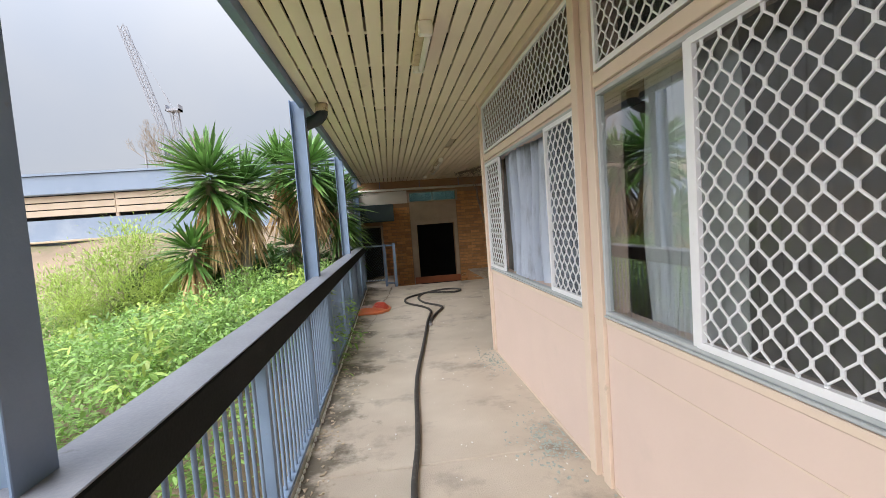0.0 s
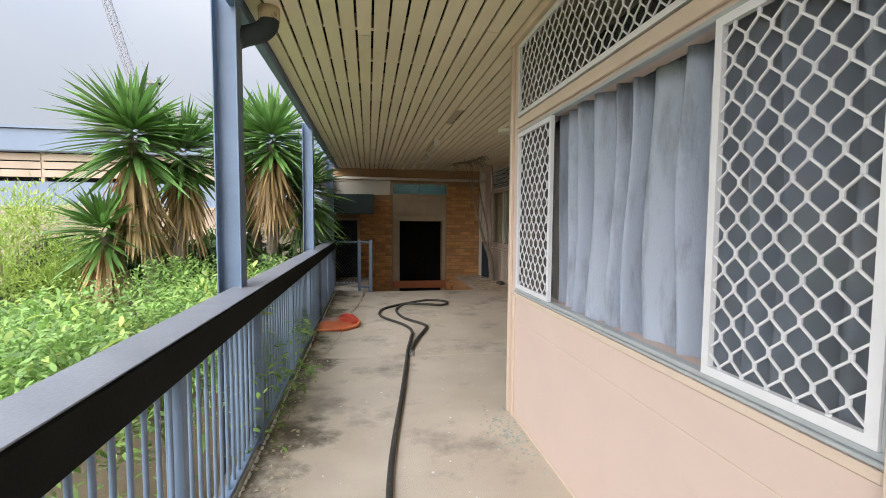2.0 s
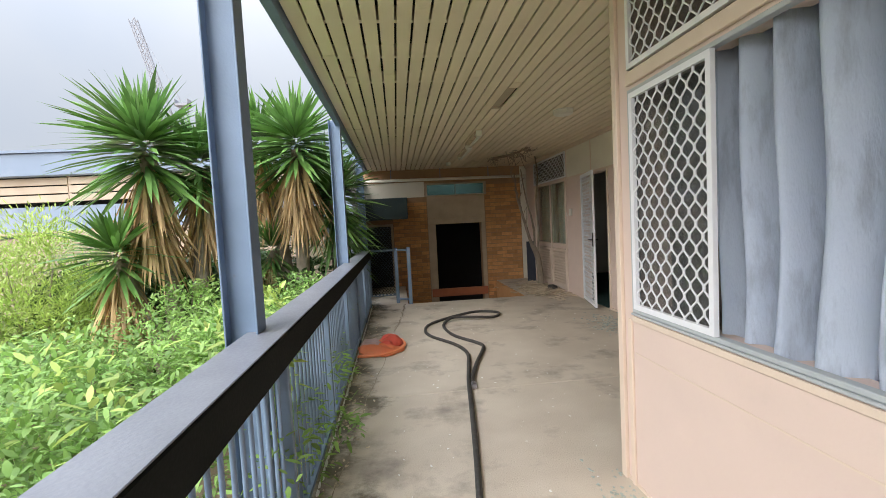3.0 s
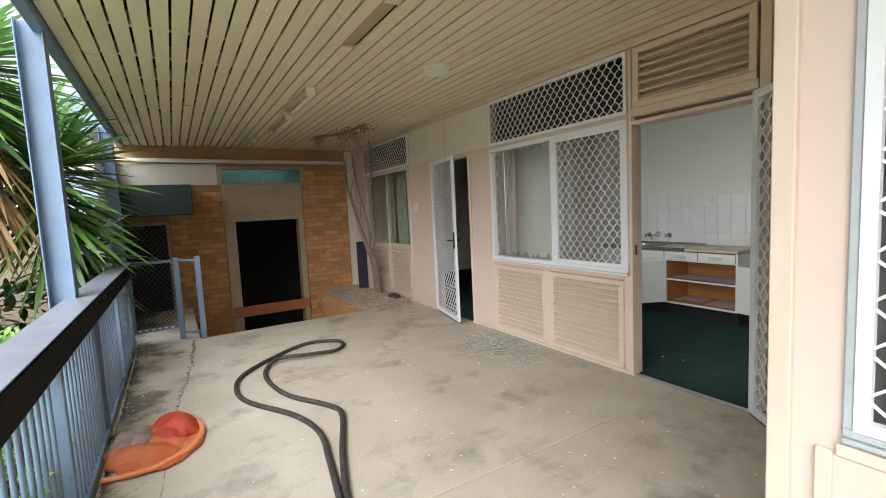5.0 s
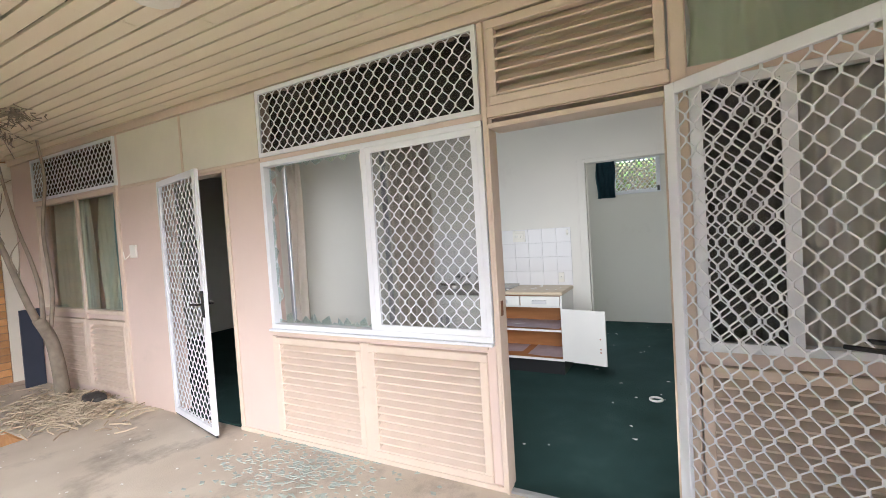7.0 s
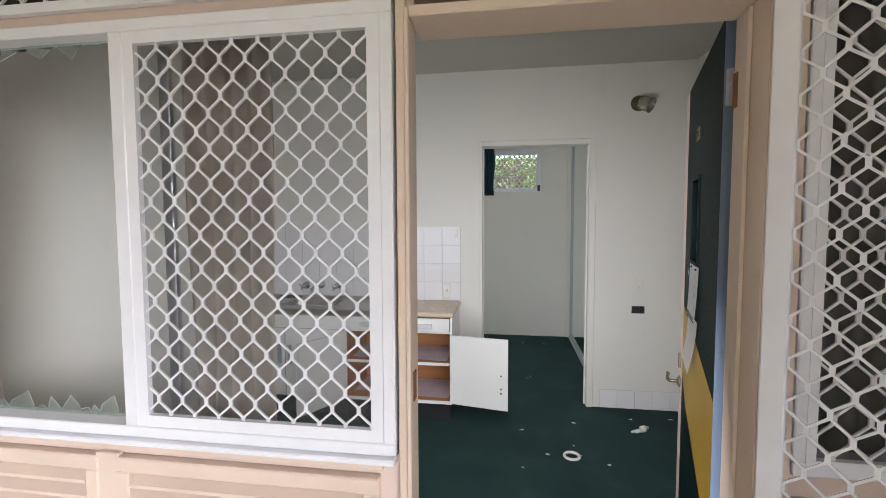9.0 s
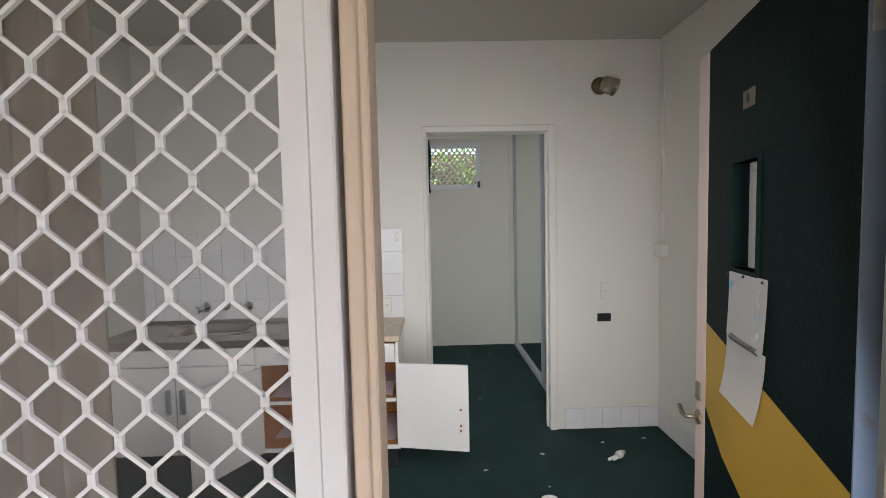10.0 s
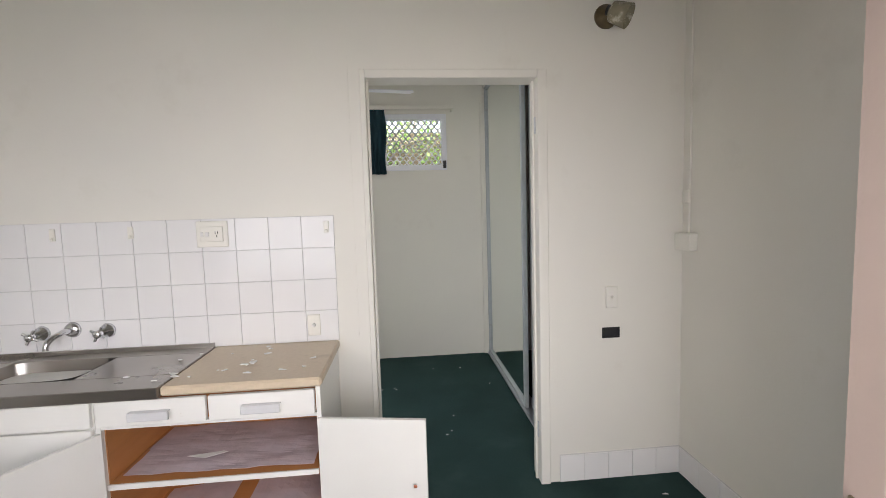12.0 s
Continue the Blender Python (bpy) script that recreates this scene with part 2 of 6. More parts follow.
def grille_bm(u0, u1, v0, v1, put, px=0.077, pz=0.097, r=0.0028, bond=0.016):
    """Expanded diamond mesh within a rectangle; put(u, v, w) gives the place, w out of the plane."""
    bm = bmesh.new()
    def clip(a, b):
        (ax, ay), (bx, by) = a, b
        t0, t1 = 0.0, 1.0
        for p, q in ((-(bx - ax), ax - u0), (bx - ax, u1 - ax), (-(by - ay), ay - v0), (by - ay, v1 - ay)):
            if abs(p) < 1e-9:
                if q < 0:
                    return None
            elif p < 0:
                t0 = max(t0, q / p)
            else:
                t1 = min(t1, q / p)
        if t0 >= t1 - 1e-6:
            return None
        return (ax + (bx - ax) * t0, ay + (by - ay) * t0), (ax + (bx - ax) * t1, ay + (by - ay) * t1)
    def bar(a, b, rr):
        c = clip(a, b)
        if not c:
            return
        (ax, ay), (bx, by) = c
        dx, dy = bx - ax, by - ay
        ln = math.hypot(dx, dy)
        nx, ny = -dy / ln * rr, dx / ln * rr
        ring = []
        for x, y in ((ax, ay), (bx, by)):
            ring.append([bm.verts.new(put(x + nx * s, y + ny * s, w)) for s, w in ((1, -r), (1, r), (-1, r), (-1, -r))])
        for k in range(4):
            bm.faces.new((ring[0][k], ring[0][(k + 1) % 4], ring[1][(k + 1) % 4], ring[1][k]))
    nv = int((v1 - v0) / (pz / 2)) + 2
    nu = int((u1 - u0) / px) + 2
    h = bond / 2
    for j in range(-1, nv):
        off = 0.5 if j % 2 else 0.0
        for i in range(-1, nu):
            x, y = u0 + (i + off) * px, v0 + j * pz / 2
            bar((x, y - h), (x, y + h), r * 1.9)
            bar((x, y + h), (x - px / 2, y + pz / 2 - h), r)
            bar((x, y + h), (x + px / 2, y + pz / 2 - h), r)
    return bm


def screen(parent, x, y0, y1, z0, z1, w=0.03, depth=0.02, label="white diamond-mesh security screen"):
    """A framed diamond screen facing -x; its grille is a sub-part."""
    fr = part("screen_frame", frame_bars(x - depth / 2, x + depth / 2, y0, y1, z0, z1, w), WHITE_AL, parent, label)
    part("grille", grille_bm(y0 + w, y1 - w, z0 + w, z1 - w, lambda u, v, d: Vector((x + d, u, v))), WHITE_AL, fr)
    fm = part("fly_mesh", boxes((x + 0.0075, x + 0.0085, y0 + w, y1 - w, z0 + w, z1 - w)), FLYMESH, fr, "fine grey insect mesh")
    fm.visible_shadow = False
    return fr


def pane(parent, x, y0, y1, z0, z1, material=None, label="clear glass pane"):
    p = part("pane", boxes((x - 0.002, x + 0.002, y0, y1, z0, z1)), material or GLASS, parent, label)
    p.visible_shadow = False
    return p


def curtain(name, x, y0, y1, z0, z1, material, label, waves=9, amp=0.035, seed=1, along="y", deep=False):
    """A hanging pleated cloth with two sides."""
    rnd = random.Random(seed)
    bm = bmesh.new()
    nu, nv = waves * (40 if deep else 8), 8
    ph = [rnd.uniform(-0.5, 0.5) for _ in range(waves + 2)]
    am = [rnd.uniform(0.5, 1.2) for _ in range(waves + 2)]
    grid = []
    for j in range(nv + 1):
        f = j / nv
        row = []
        for i in range(nu + 1):
            u = i / nu
            k = u * waves
            if deep:
                k = waves * min(0.999, max(0.0, u + 0.028 * math.sin(14.5 * u + seed) * math.sin(math.pi * u) + 0.016 * math.sin(33 * u) * math.sin(math.pi * u)))
            ki = int(k)
            a = am[ki] * (1 - (k - ki)) + am[min(ki + 1, waves + 1)] * (k - ki)
            d = math.sin(2 * math.pi * k + ph[ki % 3]) * amp * a * (0.55 + 0.45 * (1 - f)) + 0.01 * math.sin(5 * f + 9 * u)
            if deep:
                d = amp * a * (0.5 - 1.5 * abs(math.sin(math.pi * k + 0.4 * ph[ki % 3])) ** 0.85) + 0.012 * math.sin(4 * f + 7 * u)
            yy = y0 + (y1 - y0) * u + 0.012 * math.sin(7 * f + ki)
            row.append(bm.verts.new((x + d, yy, z0 + (z1 - z0) * f) if along == "y" else (yy, x + d, z0 + (z1 - z0) * f)))
        grid.append(row)
    for j in range(nv):
        for i in range(nu):
            bm.faces.new((grid[j][i], grid[j][i + 1], grid[j + 1][i + 1], grid[j + 1][i]))
    bmesh.ops.solidify(bm, geom=bm.faces[:], thickness=0.003)
    ob = new(name, mesh_of(name, bm, material, True))
    return tagged(ob, label, "curtain")


def louvre_panel(parent, x, y0, y1, z0, z1, n, material, w=0.045, cover=0.43):
    """Slanted timber slats in a frame, facing -x."""
    part("louvre_frame", bevelled(frame_bars(x - 0.025, x + 0.02, y0, y1, z0, z1, w)), material, parent)
    part("backing", boxes((x + 0.06, x + 0.07, y0, y1, z0, z1)), material, parent)
    zz0, zz1 = z0 + w, z1 - w
    step = (zz1 - zz0) / n
    for k in range(n):
        zc = zz0 + (k + 0.5) * step
        bm = bmesh.new()
        h = step * cover
        prof = ((x - 0.024, zc - h + 0.010), (x - 0.024, zc - h), (x + 0.034, zc + h - 0.004), (x + 0.034, zc + h + 0.002))
        a = [bm.verts.new((px, y0 + w, pz)) for px, pz in prof]
        b = [bm.verts.new((px, y1 - w, pz)) for px, pz in prof]
        for i in range(4):
            bm.faces.new((a[i], b[i], b[(i + 1) % 4], a[(i + 1) % 4]))
        bm.faces.new(a[::-1]), bm.faces.new(b)
        part("slat", bm, material, parent)


# ---- large structure ----
CZ = 2.62        # veranda ceiling
WX, FX = 1.01, 2.915   # outer faces of the near room and of the flats
KX, BX = 5.30, 7.45    # kitchen back wall, bedroom back wall
EY = 12.07       # brick end wall

floor = thing("floor", (0, 0, 0), "stained bare concrete veranda slab in cast bays", "floor", kind="structure")
JOINTS = (-4.0, 2.10, 5.55, 9.75)
for a, b in zip(JOINTS, JOINTS[1:]):
    part("concrete_bay", bevelled(boxes((-0.76, FX + 0.02, a + 0.004, b - 0.004, -0.2, 0.0)), 0.006), CONCRETE, floor)
part("concrete_bay", bevelled(boxes((-0.76, 0.0, 9.754, EY, -0.2, 0.0)), 0.006), CONCRETE, floor)
part("concrete_bay", bevelled(boxes((2.12, FX + 0.02, 9.754, EY, -0.2, 0.0)), 0.006), CONCRETE, floor)
part("slab_base", boxes((-0.74, FX + 0.1, -4, 9.74, -0.35, -0.205)), CONCRETE, floor)
part("brick_plinth", boxes((2.10, 2.22, 9.75, EY, -1.6, -0.012)), BRICK, floor, "orange brick side of the planter ledge")
part("stair_well_floor", boxes((-0.8, 3.2, 9.7, EY + 0.2, -1.75, -1.6)), CONCRETE, floor)
part("stair_well_side", boxes((-0.1, 0.0, 9.75, EY, -1.6, -0.2)), CONCRETE, floor)
part("stair_well_front", boxes((-0.1, 2.2, 9.62, 9.74, -1.6, -0.35)), CONCRETE, floor)

ceiling = bmesh.new()
x = -0.69
rnd = random.Random(4)
while x < 2.9:
    w = 0.089
    if 0.96 < x < 1.02:
        spans = ((-4.0, 6.15), (6.9, EY))
    else:
        spans = ((-4.0, EY),)
    for a, b in spans:
        cuts = sorted([a, b] + [c for c in (rnd.uniform(-2, 1), rnd.uniform(3, 6), rnd.uniform(7, 11)) if a < c < b])
        for c0, c1 in zip(cuts, cuts[1:]):
            dz = rnd.uniform(-0.002, 0.002)
            box(ceiling, x, x + w, c0 + 0.001, c1 - 0.001, CZ + dz, CZ + 0.018 + dz)
    x += 0.105
solid("ceiling", ceiling, CEIL, "cream-painted slatted timber veranda ceiling with dark gaps", "ceiling")
joists = boxes(*((-0.69, 2.9, -3.9 + 0.58 * k, -3.855 + 0.58 * k, CZ + 0.022, CZ + 0.11) for k in range(27) if not 6.1 < -3.88 + 0.58 * k < 6.95))
solid("ceiling_joists", joists, CEIL, "cream-painted joists glimpsed through the gaps between boards", "ceiling")
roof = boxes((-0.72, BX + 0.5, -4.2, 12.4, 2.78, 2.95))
solid("roof", roof, VOID, "roof deck coloured near-black for the shade in the ceiling gaps", "roof")
solid("fascia", bevelled(boxes((-0.76, -0.70, -4.2, 12.3, 2.56, 2.80))), STEEL, "grey-blue painted gutter fascia", "fascia")

# near room
wall_near = boxes(
    (WX, WX + 0.12, -4, 4.19, 0, 0.90), (WX, WX + 0.12, -4, 4.19, 2.54, 2.78),
    (WX, WX + 0.12, -4, -0.60, 0.90, 2.54), (WX, WX + 0.12, 1.62, 1.84, 0.90, 2.54), (WX, WX + 0.12, 4.06, 4.19, 0.90, 2.54),
    (WX, WX + 0.12, -0.60, 1.62, 1.97, 2.06), (WX, WX + 0.12, 1.84, 4.06, 1.97, 2.06))
solid("wall_near", wall_near, PEACH, "pale peach painted sheet wall below a band of windows", "wall")
solid("wall_near_end", boxes((WX + 0.12, FX + 0.12, 4.07, 4.19, 0, 2.78)), PEACH, "pale peach painted end wall of the near room", "wall")
solid("near_room_floor", boxes((WX + 0.12, 4.5, -4, 4.07, -0.05, 0.0)), CARPET, "dark green carpet of the near room", "floor")
solid("near_room_walls", boxes((4.5, 4.6, -4, 4.07, 0, 2.78), (WX, 4.6, -4.1, -4, 0, 2.78), (FX + 0.12, 4.5, 4.07, 4.19, 0, 2.78)), WALLWHITE, "white painted inner walls of the near room", "wall")
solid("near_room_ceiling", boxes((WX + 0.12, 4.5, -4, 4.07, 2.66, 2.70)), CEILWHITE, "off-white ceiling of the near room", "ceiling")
solid("wall_south", boxes((-0.76, WX, -4.1, -4.0, 0, 2.78)), PEACH, "plain wall closing the veranda", "wall")

# facade of the flats, with its openings
F0, F1 = FX, FX + 0.12
facade = boxes(
    (F0, F1, 4.19, EY, 2.55, 2.78),
    (F0, F1, 4.19, 4.27, 0, 2.55), (F0, F1, 4.27, 4.97, 0.80, 0.86), (F0, F1, 4.27, 4.97, 2.03, 2.10), (F0, F1, 4.97, 5.04, 0, 2.55),
    (F0, F1, 5.04, 5.885, 2.04, 2.10), (F0, F0 + 0.10, 5.91, 5.935, 0, 2.55), (F0, F1, 5.935, 5.99, 0.03, 0.77), (F0, F1, 7.66, 7.69, 0.03, 0.77),
    (F0, F1, 5.935, 7.69, 0.77, 0.83), (F0, F1, 5.935, 7.69, 2.04, 2.08), (F0, F1, 5.935, 5.98, 2.08, 2.55), (F0, F1, 5.886, 5.909, 2.013, 2.55), (F0, F1, 5.935, 7.69, 0, 0.03),
    (F0, F1, 7.69, 8.13, 0, 2.55), (F0, F1, 8.13, 8.99, 2.03, 2.55), (F0, F1, 8.99, 9.70, 0, 2.55),
    (F0, F1, 9.70, 11.45, 0.80, 0.85), (F0, F1, 9.70, 11.45, 2.07, 2.10), (F0, F1, 9.70, 11.45, 0, 0.08),
    (F0, F1, 11.45, EY, 0, 2.55))
solid("wall_facade", facade, PEACH, "pale peach painted facade of the flats with doors and windows", "wall")

# kitchen, bedroom and the dark flat beyond
KZ = 2.645
solid("kitchen_floor", boxes((FX + 0.025, BX, 4.28, 8.2, -0.05, 0.012)), CARPET, "dark green carpet littered with debris", "floor")
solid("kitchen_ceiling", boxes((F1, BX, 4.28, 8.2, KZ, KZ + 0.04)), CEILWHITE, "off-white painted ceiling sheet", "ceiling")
solid("wall_kitchen_back", boxes((KX, KX + 0.1, 5.87, 7.75, 0, KZ), (KX, KX + 0.1, 4.18, 5.0, 0, KZ), (KX, KX + 0.1, 5.0, 5.87, 2.075, KZ)), WALLWHITE, "white painted kitchen wall with a doorway", "wall")
solid("wall_kitchen_side", boxes((F1, BX, 4.18, 4.28, 0, KZ)), WALLWHITE, "white painted kitchen side wall", "wall")
solid("wall_kitchen_left", boxes((F1, KX + 0.1, 7.75, 7.85, 0, KZ)), WALLWHITE, "white painted wall beside the kitchen bench", "wall")
solid("wall_kitchen_inner", boxes((F1, F1 + 0.012, 7.69, 7.75, 0, KZ), (F1, F1 + 0.012, 4.28, 5.0, 0, 0.82)), WALLWHITE, "white painted lining of the front wall", "wall")
solid("wall_bedroom_back", boxes((BX, BX + 0.1, 4.18, 5.30, 0, KZ), (BX, BX + 0.1, 5.87, 6.7, 0, KZ), (BX, BX + 0.1, 6.7, 7.9, 0, 0.9), (BX, BX + 0.1, 6.7, 7.9, 2.2, KZ), (BX, BX + 0.1, 7.9, 8.2, 0, KZ), (BX, BX + 0.1, 5.30, 5.87, 0, 1.84), (BX, BX + 0.1, 5.30, 5.87, 2.36, KZ)), WALLWHITE, "white painted bedroom wall with a small high window", "wall")
solid("wall_bedroom_left", boxes((KX + 0.1, BX, 8.1, 8.2, 0, KZ)), WALLWHITE, "white painted bedroom wall", "wall")
solid("far_flat_walls", boxes((6.5, 6.6, 7.85, EY, 0, KZ), (F1, 6.6, EY, EY + 0.1, 0, KZ), (KX + 0.1, 6.6, 8.2, 8.3, 0, KZ)), WALLWHITE, "white painted walls inside the far flat", "wall")
solid("far_flat_floor", boxes((FX + 0.025, 6.5, 7.85, EY, -0.05, 0.010)), CARPET, "dark green carpet of the far flat", "floor")
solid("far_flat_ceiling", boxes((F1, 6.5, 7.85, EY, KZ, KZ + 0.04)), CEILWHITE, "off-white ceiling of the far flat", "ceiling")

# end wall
# near-black base colour that stands in for the shade of deep interiors
SHADE_BLACK = mat("near_black_shade", (0.05, 0.05, 0.05), rough=0.9, bump=0)
solid("wall_end", boxes(
    (-0.95, -0.85, EY, EY + 0.2, -1.6, 2.78), (-0.20, 0.76, EY, EY + 0.2, -1.6, 1.99), (1.81, FX, EY, EY + 0.2, -1.6, 2.02),
    (-0.85, -0.20, EY, EY + 0.2, 1.42, 1.99), (0.76, 1.81, EY, EY + 0.2, 1.37, 2.02),
    (-0.85, 0.58, EY, EY + 0.2, 1.99, 2.78), (1.91, FX, EY, EY + 0.2, 2.02, 2.78), (0.58, 1.91, EY, EY + 0.2, 2.27, 2.78)),
    MORTAR, "end wall backing behind orange brickwork", "wall")
solid("end_room", boxes((-1.0, 3.2, 15.0, 15.1, -1.7, 2.9), (-1.1, -1.0, EY + 0.2, 15, -1.7, 2.9), (3.1, 3.2, EY + 0.2, 15, -1.7, 2.9), (-1.0, 3.2, EY + 0.2, 15, -1.8, -1.7), (-1.0, 3.1, EY + 0.2, 15, 1.96, 1.985), (-1.0, 0.4, EY + 0.2, 15, 2.8, 2.9), (2.1, 3.2, EY + 0.2, 15, 2.8, 2.9)), SHADE_BLACK, "room behind the brick end wall, coloured near-black for its shade", "wall")

# ground
g = bmesh.new()
bmesh.ops.create_grid(g, x_segments=60, y_segments=60, size=1.0)
for v in g.verts:
    X, Y = v.co.x * 30 - 12, v.co.y * 30 + 8
    rise = max(0.0, min(1.0, (Y - 8.0) / 4.5)) * 2.9 if X < -1.2 else 0.0
    v.co = Vector((X, Y, -1.3 + rise + 0.12 * noise.noise(Vector((X * 0.5, Y * 0.5, 0)))))
far = [(-4000, -4000), (4000, -4000), (4000, 4000), (-4000, 4000)]
gv = [g.verts.new((px, py, -1.9)) for px, py in far]
g.faces.new(gv)
solid("ground", g, SOIL, "sloping bare earth yard below the veranda", "ground", smooth=True)

# ---- more materials ----
# the upright darker streaks are mildew and also painted shade of the fold valleys
CURTAIN_BLUE = mat("blue_grey_lining", (0.76, 0.83, 0.95), (0.66, 0.73, 0.86), 5, 0.85, 0.2, 200, stain=(0.36, 0.40, 0.48), sscale=9, lo=0.5, hi=0.74, stretch=(1, 1, 0.25))
CURTAIN_WHITE = mat("pale_curtain", (0.90, 0.92, 0.92), (0.82, 0.85, 0.85), 5, 0.85, 0.2, 200)
CURTAIN_GREY = mat("grey_curtain", (0.33, 0.31, 0.29), (0.24, 0.23, 0.22), 5, 0.85, 0.2, 200)
CURTAIN_BEIGE = mat("beige_curtain", (0.80, 0.73, 0.66), (0.72, 0.65, 0.57), 5, 0.85, 0.2, 200)
CURTAIN_GREEN = mat("grey_green_curtain", (0.78, 0.80, 0.64), (0.62, 0.68, 0.54), 5, 0.85, 0.2, 200)
CURTAIN_TEAL = mat("dark_teal_curtain", (0.035, 0.10, 0.13), (0.025, 0.07, 0.09), 5, 0.85, 0.2, 200)
SILVER = mat("brushed_aluminium", (0.60, 0.62, 0.66), (0.52, 0.54, 0.58), 20, 0.32, 0.05, 200, metal=0.9)
CHROME = mat("chrome", (0.75, 0.76, 0.78), (0.70, 0.71, 0.73), 10, 0.14, 0, metal=1.0)
STAINLESS = mat("stainless_steel", (0.42, 0.395, 0.365), (0.38, 0.36, 0.335), 2, 0.30, 0.0, 2.5, metal=1.0)
BLACK = mat("black_plastic", (0.02, 0.02, 0.022), rough=0.45, bump=0.05)
HOSE = mat("dark_rubber_hose", (0.055, 0.05, 0.047), (0.035, 0.032, 0.03), 12, 0.6, 0.2, 150, stain=(0.12, 0.11, 0.1), sscale=20)
GREEN_DOOR = mat("dark_green_door_paint", (0.004, 0.013, 0.0125), (0.003, 0.009, 0.009), 3, 0.55, 0.12, 120, stain=(0.007, 0.017, 0.016), sscale=8, spec=0.08)
YELLOW = mat("mustard_paint", (0.42, 0.26, 0.028), (0.36, 0.22, 0.022), 4, 0.45, 0.1, 120, stain=(0.2, 0.14, 0.05), sscale=22, lo=0.66, hi=0.72)
PAPER = mat("white_paper", (0.80, 0.79, 0.76), (0.74, 0.73, 0.70), 4, 0.7, 0.05, 60)
PAPER_LILAC = mat("faded_lilac_shelf_paper", (0.58, 0.49, 0.52), (0.49, 0.41, 0.43), 8, 0.6, 0.1, 60)
MELAMINE = mat("white_melamine", (0.78, 0.77, 0.73), (0.74, 0.73, 0.69), 3, 0.35, 0.03, 100, stain=(0.55, 0.5, 0.42), sscale=16, lo=0.7, hi=0.78)
ORANGE_PLY = mat("orange_plywood", (0.50, 0.22, 0.075), (0.42, 0.18, 0.06), 4, 0.55, 0.1, 90, stretch=(1, 1, 6))
LAMINATE = mat("beige_laminate", (0.60, 0.49, 0.355), (0.56, 0.455, 0.325), 60, 0.38, 0.03, 200, stain=(0.44, 0.35, 0.25), sscale=7, lo=0.6, hi=0.75)
TILE = mat("white_glazed_tile", (0.80, 0.79, 0.78), (0.78, 0.77, 0.76), 4, 0.14, 0.02, 40, rand=0.02)
GROUT = mat("grey_grout", (0.64, 0.63, 0.61), rough=0.9, bump=0.2)
IVORY = mat("ivory_plastic", (0.79, 0.77, 0.70), (0.75, 0.73, 0.66), 10, 0.4, 0.02)
PULL = mat("satin_aluminium", (0.62, 0.62, 0.62), (0.57, 0.57, 0.57), 12, 0.4, 0.02)
TARNISH = mat("tarnished_nickel", (0.34, 0.29, 0.20), (0.24, 0.20, 0.14), 24, 0.32, 0.05, 90, metal=0.85)
MIRROR = mat("mirror", (0.86, 0.90, 0.88), (0.86, 0.90, 0.88), 2, 0.03, 0, metal=1.0)
LAMPGLASS = mat("milky_plastic", (0.86, 0.83, 0.74), (0.80, 0.76, 0.66), 8, 0.4, 0.03)
RUST = mat("rusty_steel", (0.28, 0.12, 0.06), (0.18, 0.08, 0.04), 14, 0.85, 0.4, 120)
TIMBER_BEIGE = mat("beige_timber", (0.50, 0.40, 0.28), (0.42, 0.33, 0.23), 5, 0.6, 0.2, 90)
BOARD_RED = mat("red_oxide_board", (0.42, 0.14, 0.07), (0.36, 0.115, 0.055), 6, 0.55, 0.15, 90)
TEAL_METAL = mat("teal_sheet_metal", (0.045, 0.075, 0.08), (0.035, 0.06, 0.065), 3, 0.5, 0.1, 60, stain=(0.05, 0.08, 0.08), sscale=3)
NAVY = mat("navy_panel", (0.035, 0.045, 0.07), (0.028, 0.036, 0.058), 4, 0.5, 0.05)
ORANGE_VINYL = mat("faded_orange_vinyl", (0.95, 0.36, 0.16), (0.92, 0.28, 0.12), 5, 0.45, 0.25, 60, stain=(0.84, 0.28, 0.14), sscale=5, lo=0.55, hi=0.7)
PINK_FILM = mat("pale_pink_plastic_film", (0.74, 0.58, 0.56), (0.66, 0.50, 0.48), 8, 0.35, 0.3, 50)
BARK = mat("pale_bark", (0.33, 0.27, 0.21), (0.23, 0.19, 0.145), 12, 0.9, 0.6, 80)
STRAW = mat("dry_litter", (0.60, 0.50, 0.37), (0.42, 0.34, 0.24), 12, 0.9, 0.3, 90, rand=0.25)
CAP_SKYLIT = mat("weathered_skylit_cap", (0.22, 0.23, 0.265), (0.17, 0.18, 0.21), 5, 0.36, 0.1, 90, stain=(0.07, 0.07, 0.07), sscale=9, lo=0.64, hi=0.75)
CURTAIN_DARK = mat("dark_curtain", (0.09, 0.085, 0.08), (0.06, 0.057, 0.055), 5, 0.85, 0.2, 200)
SHARD = glass_mat("broken_glass", (0.84, 0.92, 0.90), 0.08, 0.16, 0.5)


PLATE_TAN = mat("aged_plate", (0.14, 0.115, 0.075), (0.11, 0.09, 0.06), 20, 0.5, 0.05)
sn, sl = SHARD.node_tree.nodes, SHARD.node_tree.links
s_df, s_mx = sn.new("ShaderNodeBsdfDiffuse"), sn.new("ShaderNodeMixShader")
s_df.inputs["Color"].default_value = (0.72, 0.80, 0.78, 1)
s_mx.inputs["Fac"].default_value = 0.05
s_src = sn["Material Output"].inputs["Surface"].links[0].from_socket
sl.new(s_src, s_mx.inputs[1])
sl.new(s_df.outputs["BSDF"], s_mx.inputs[2])
sl.new(s_mx.outputs["Shader"], sn["Material Output"].inputs["Surface"])


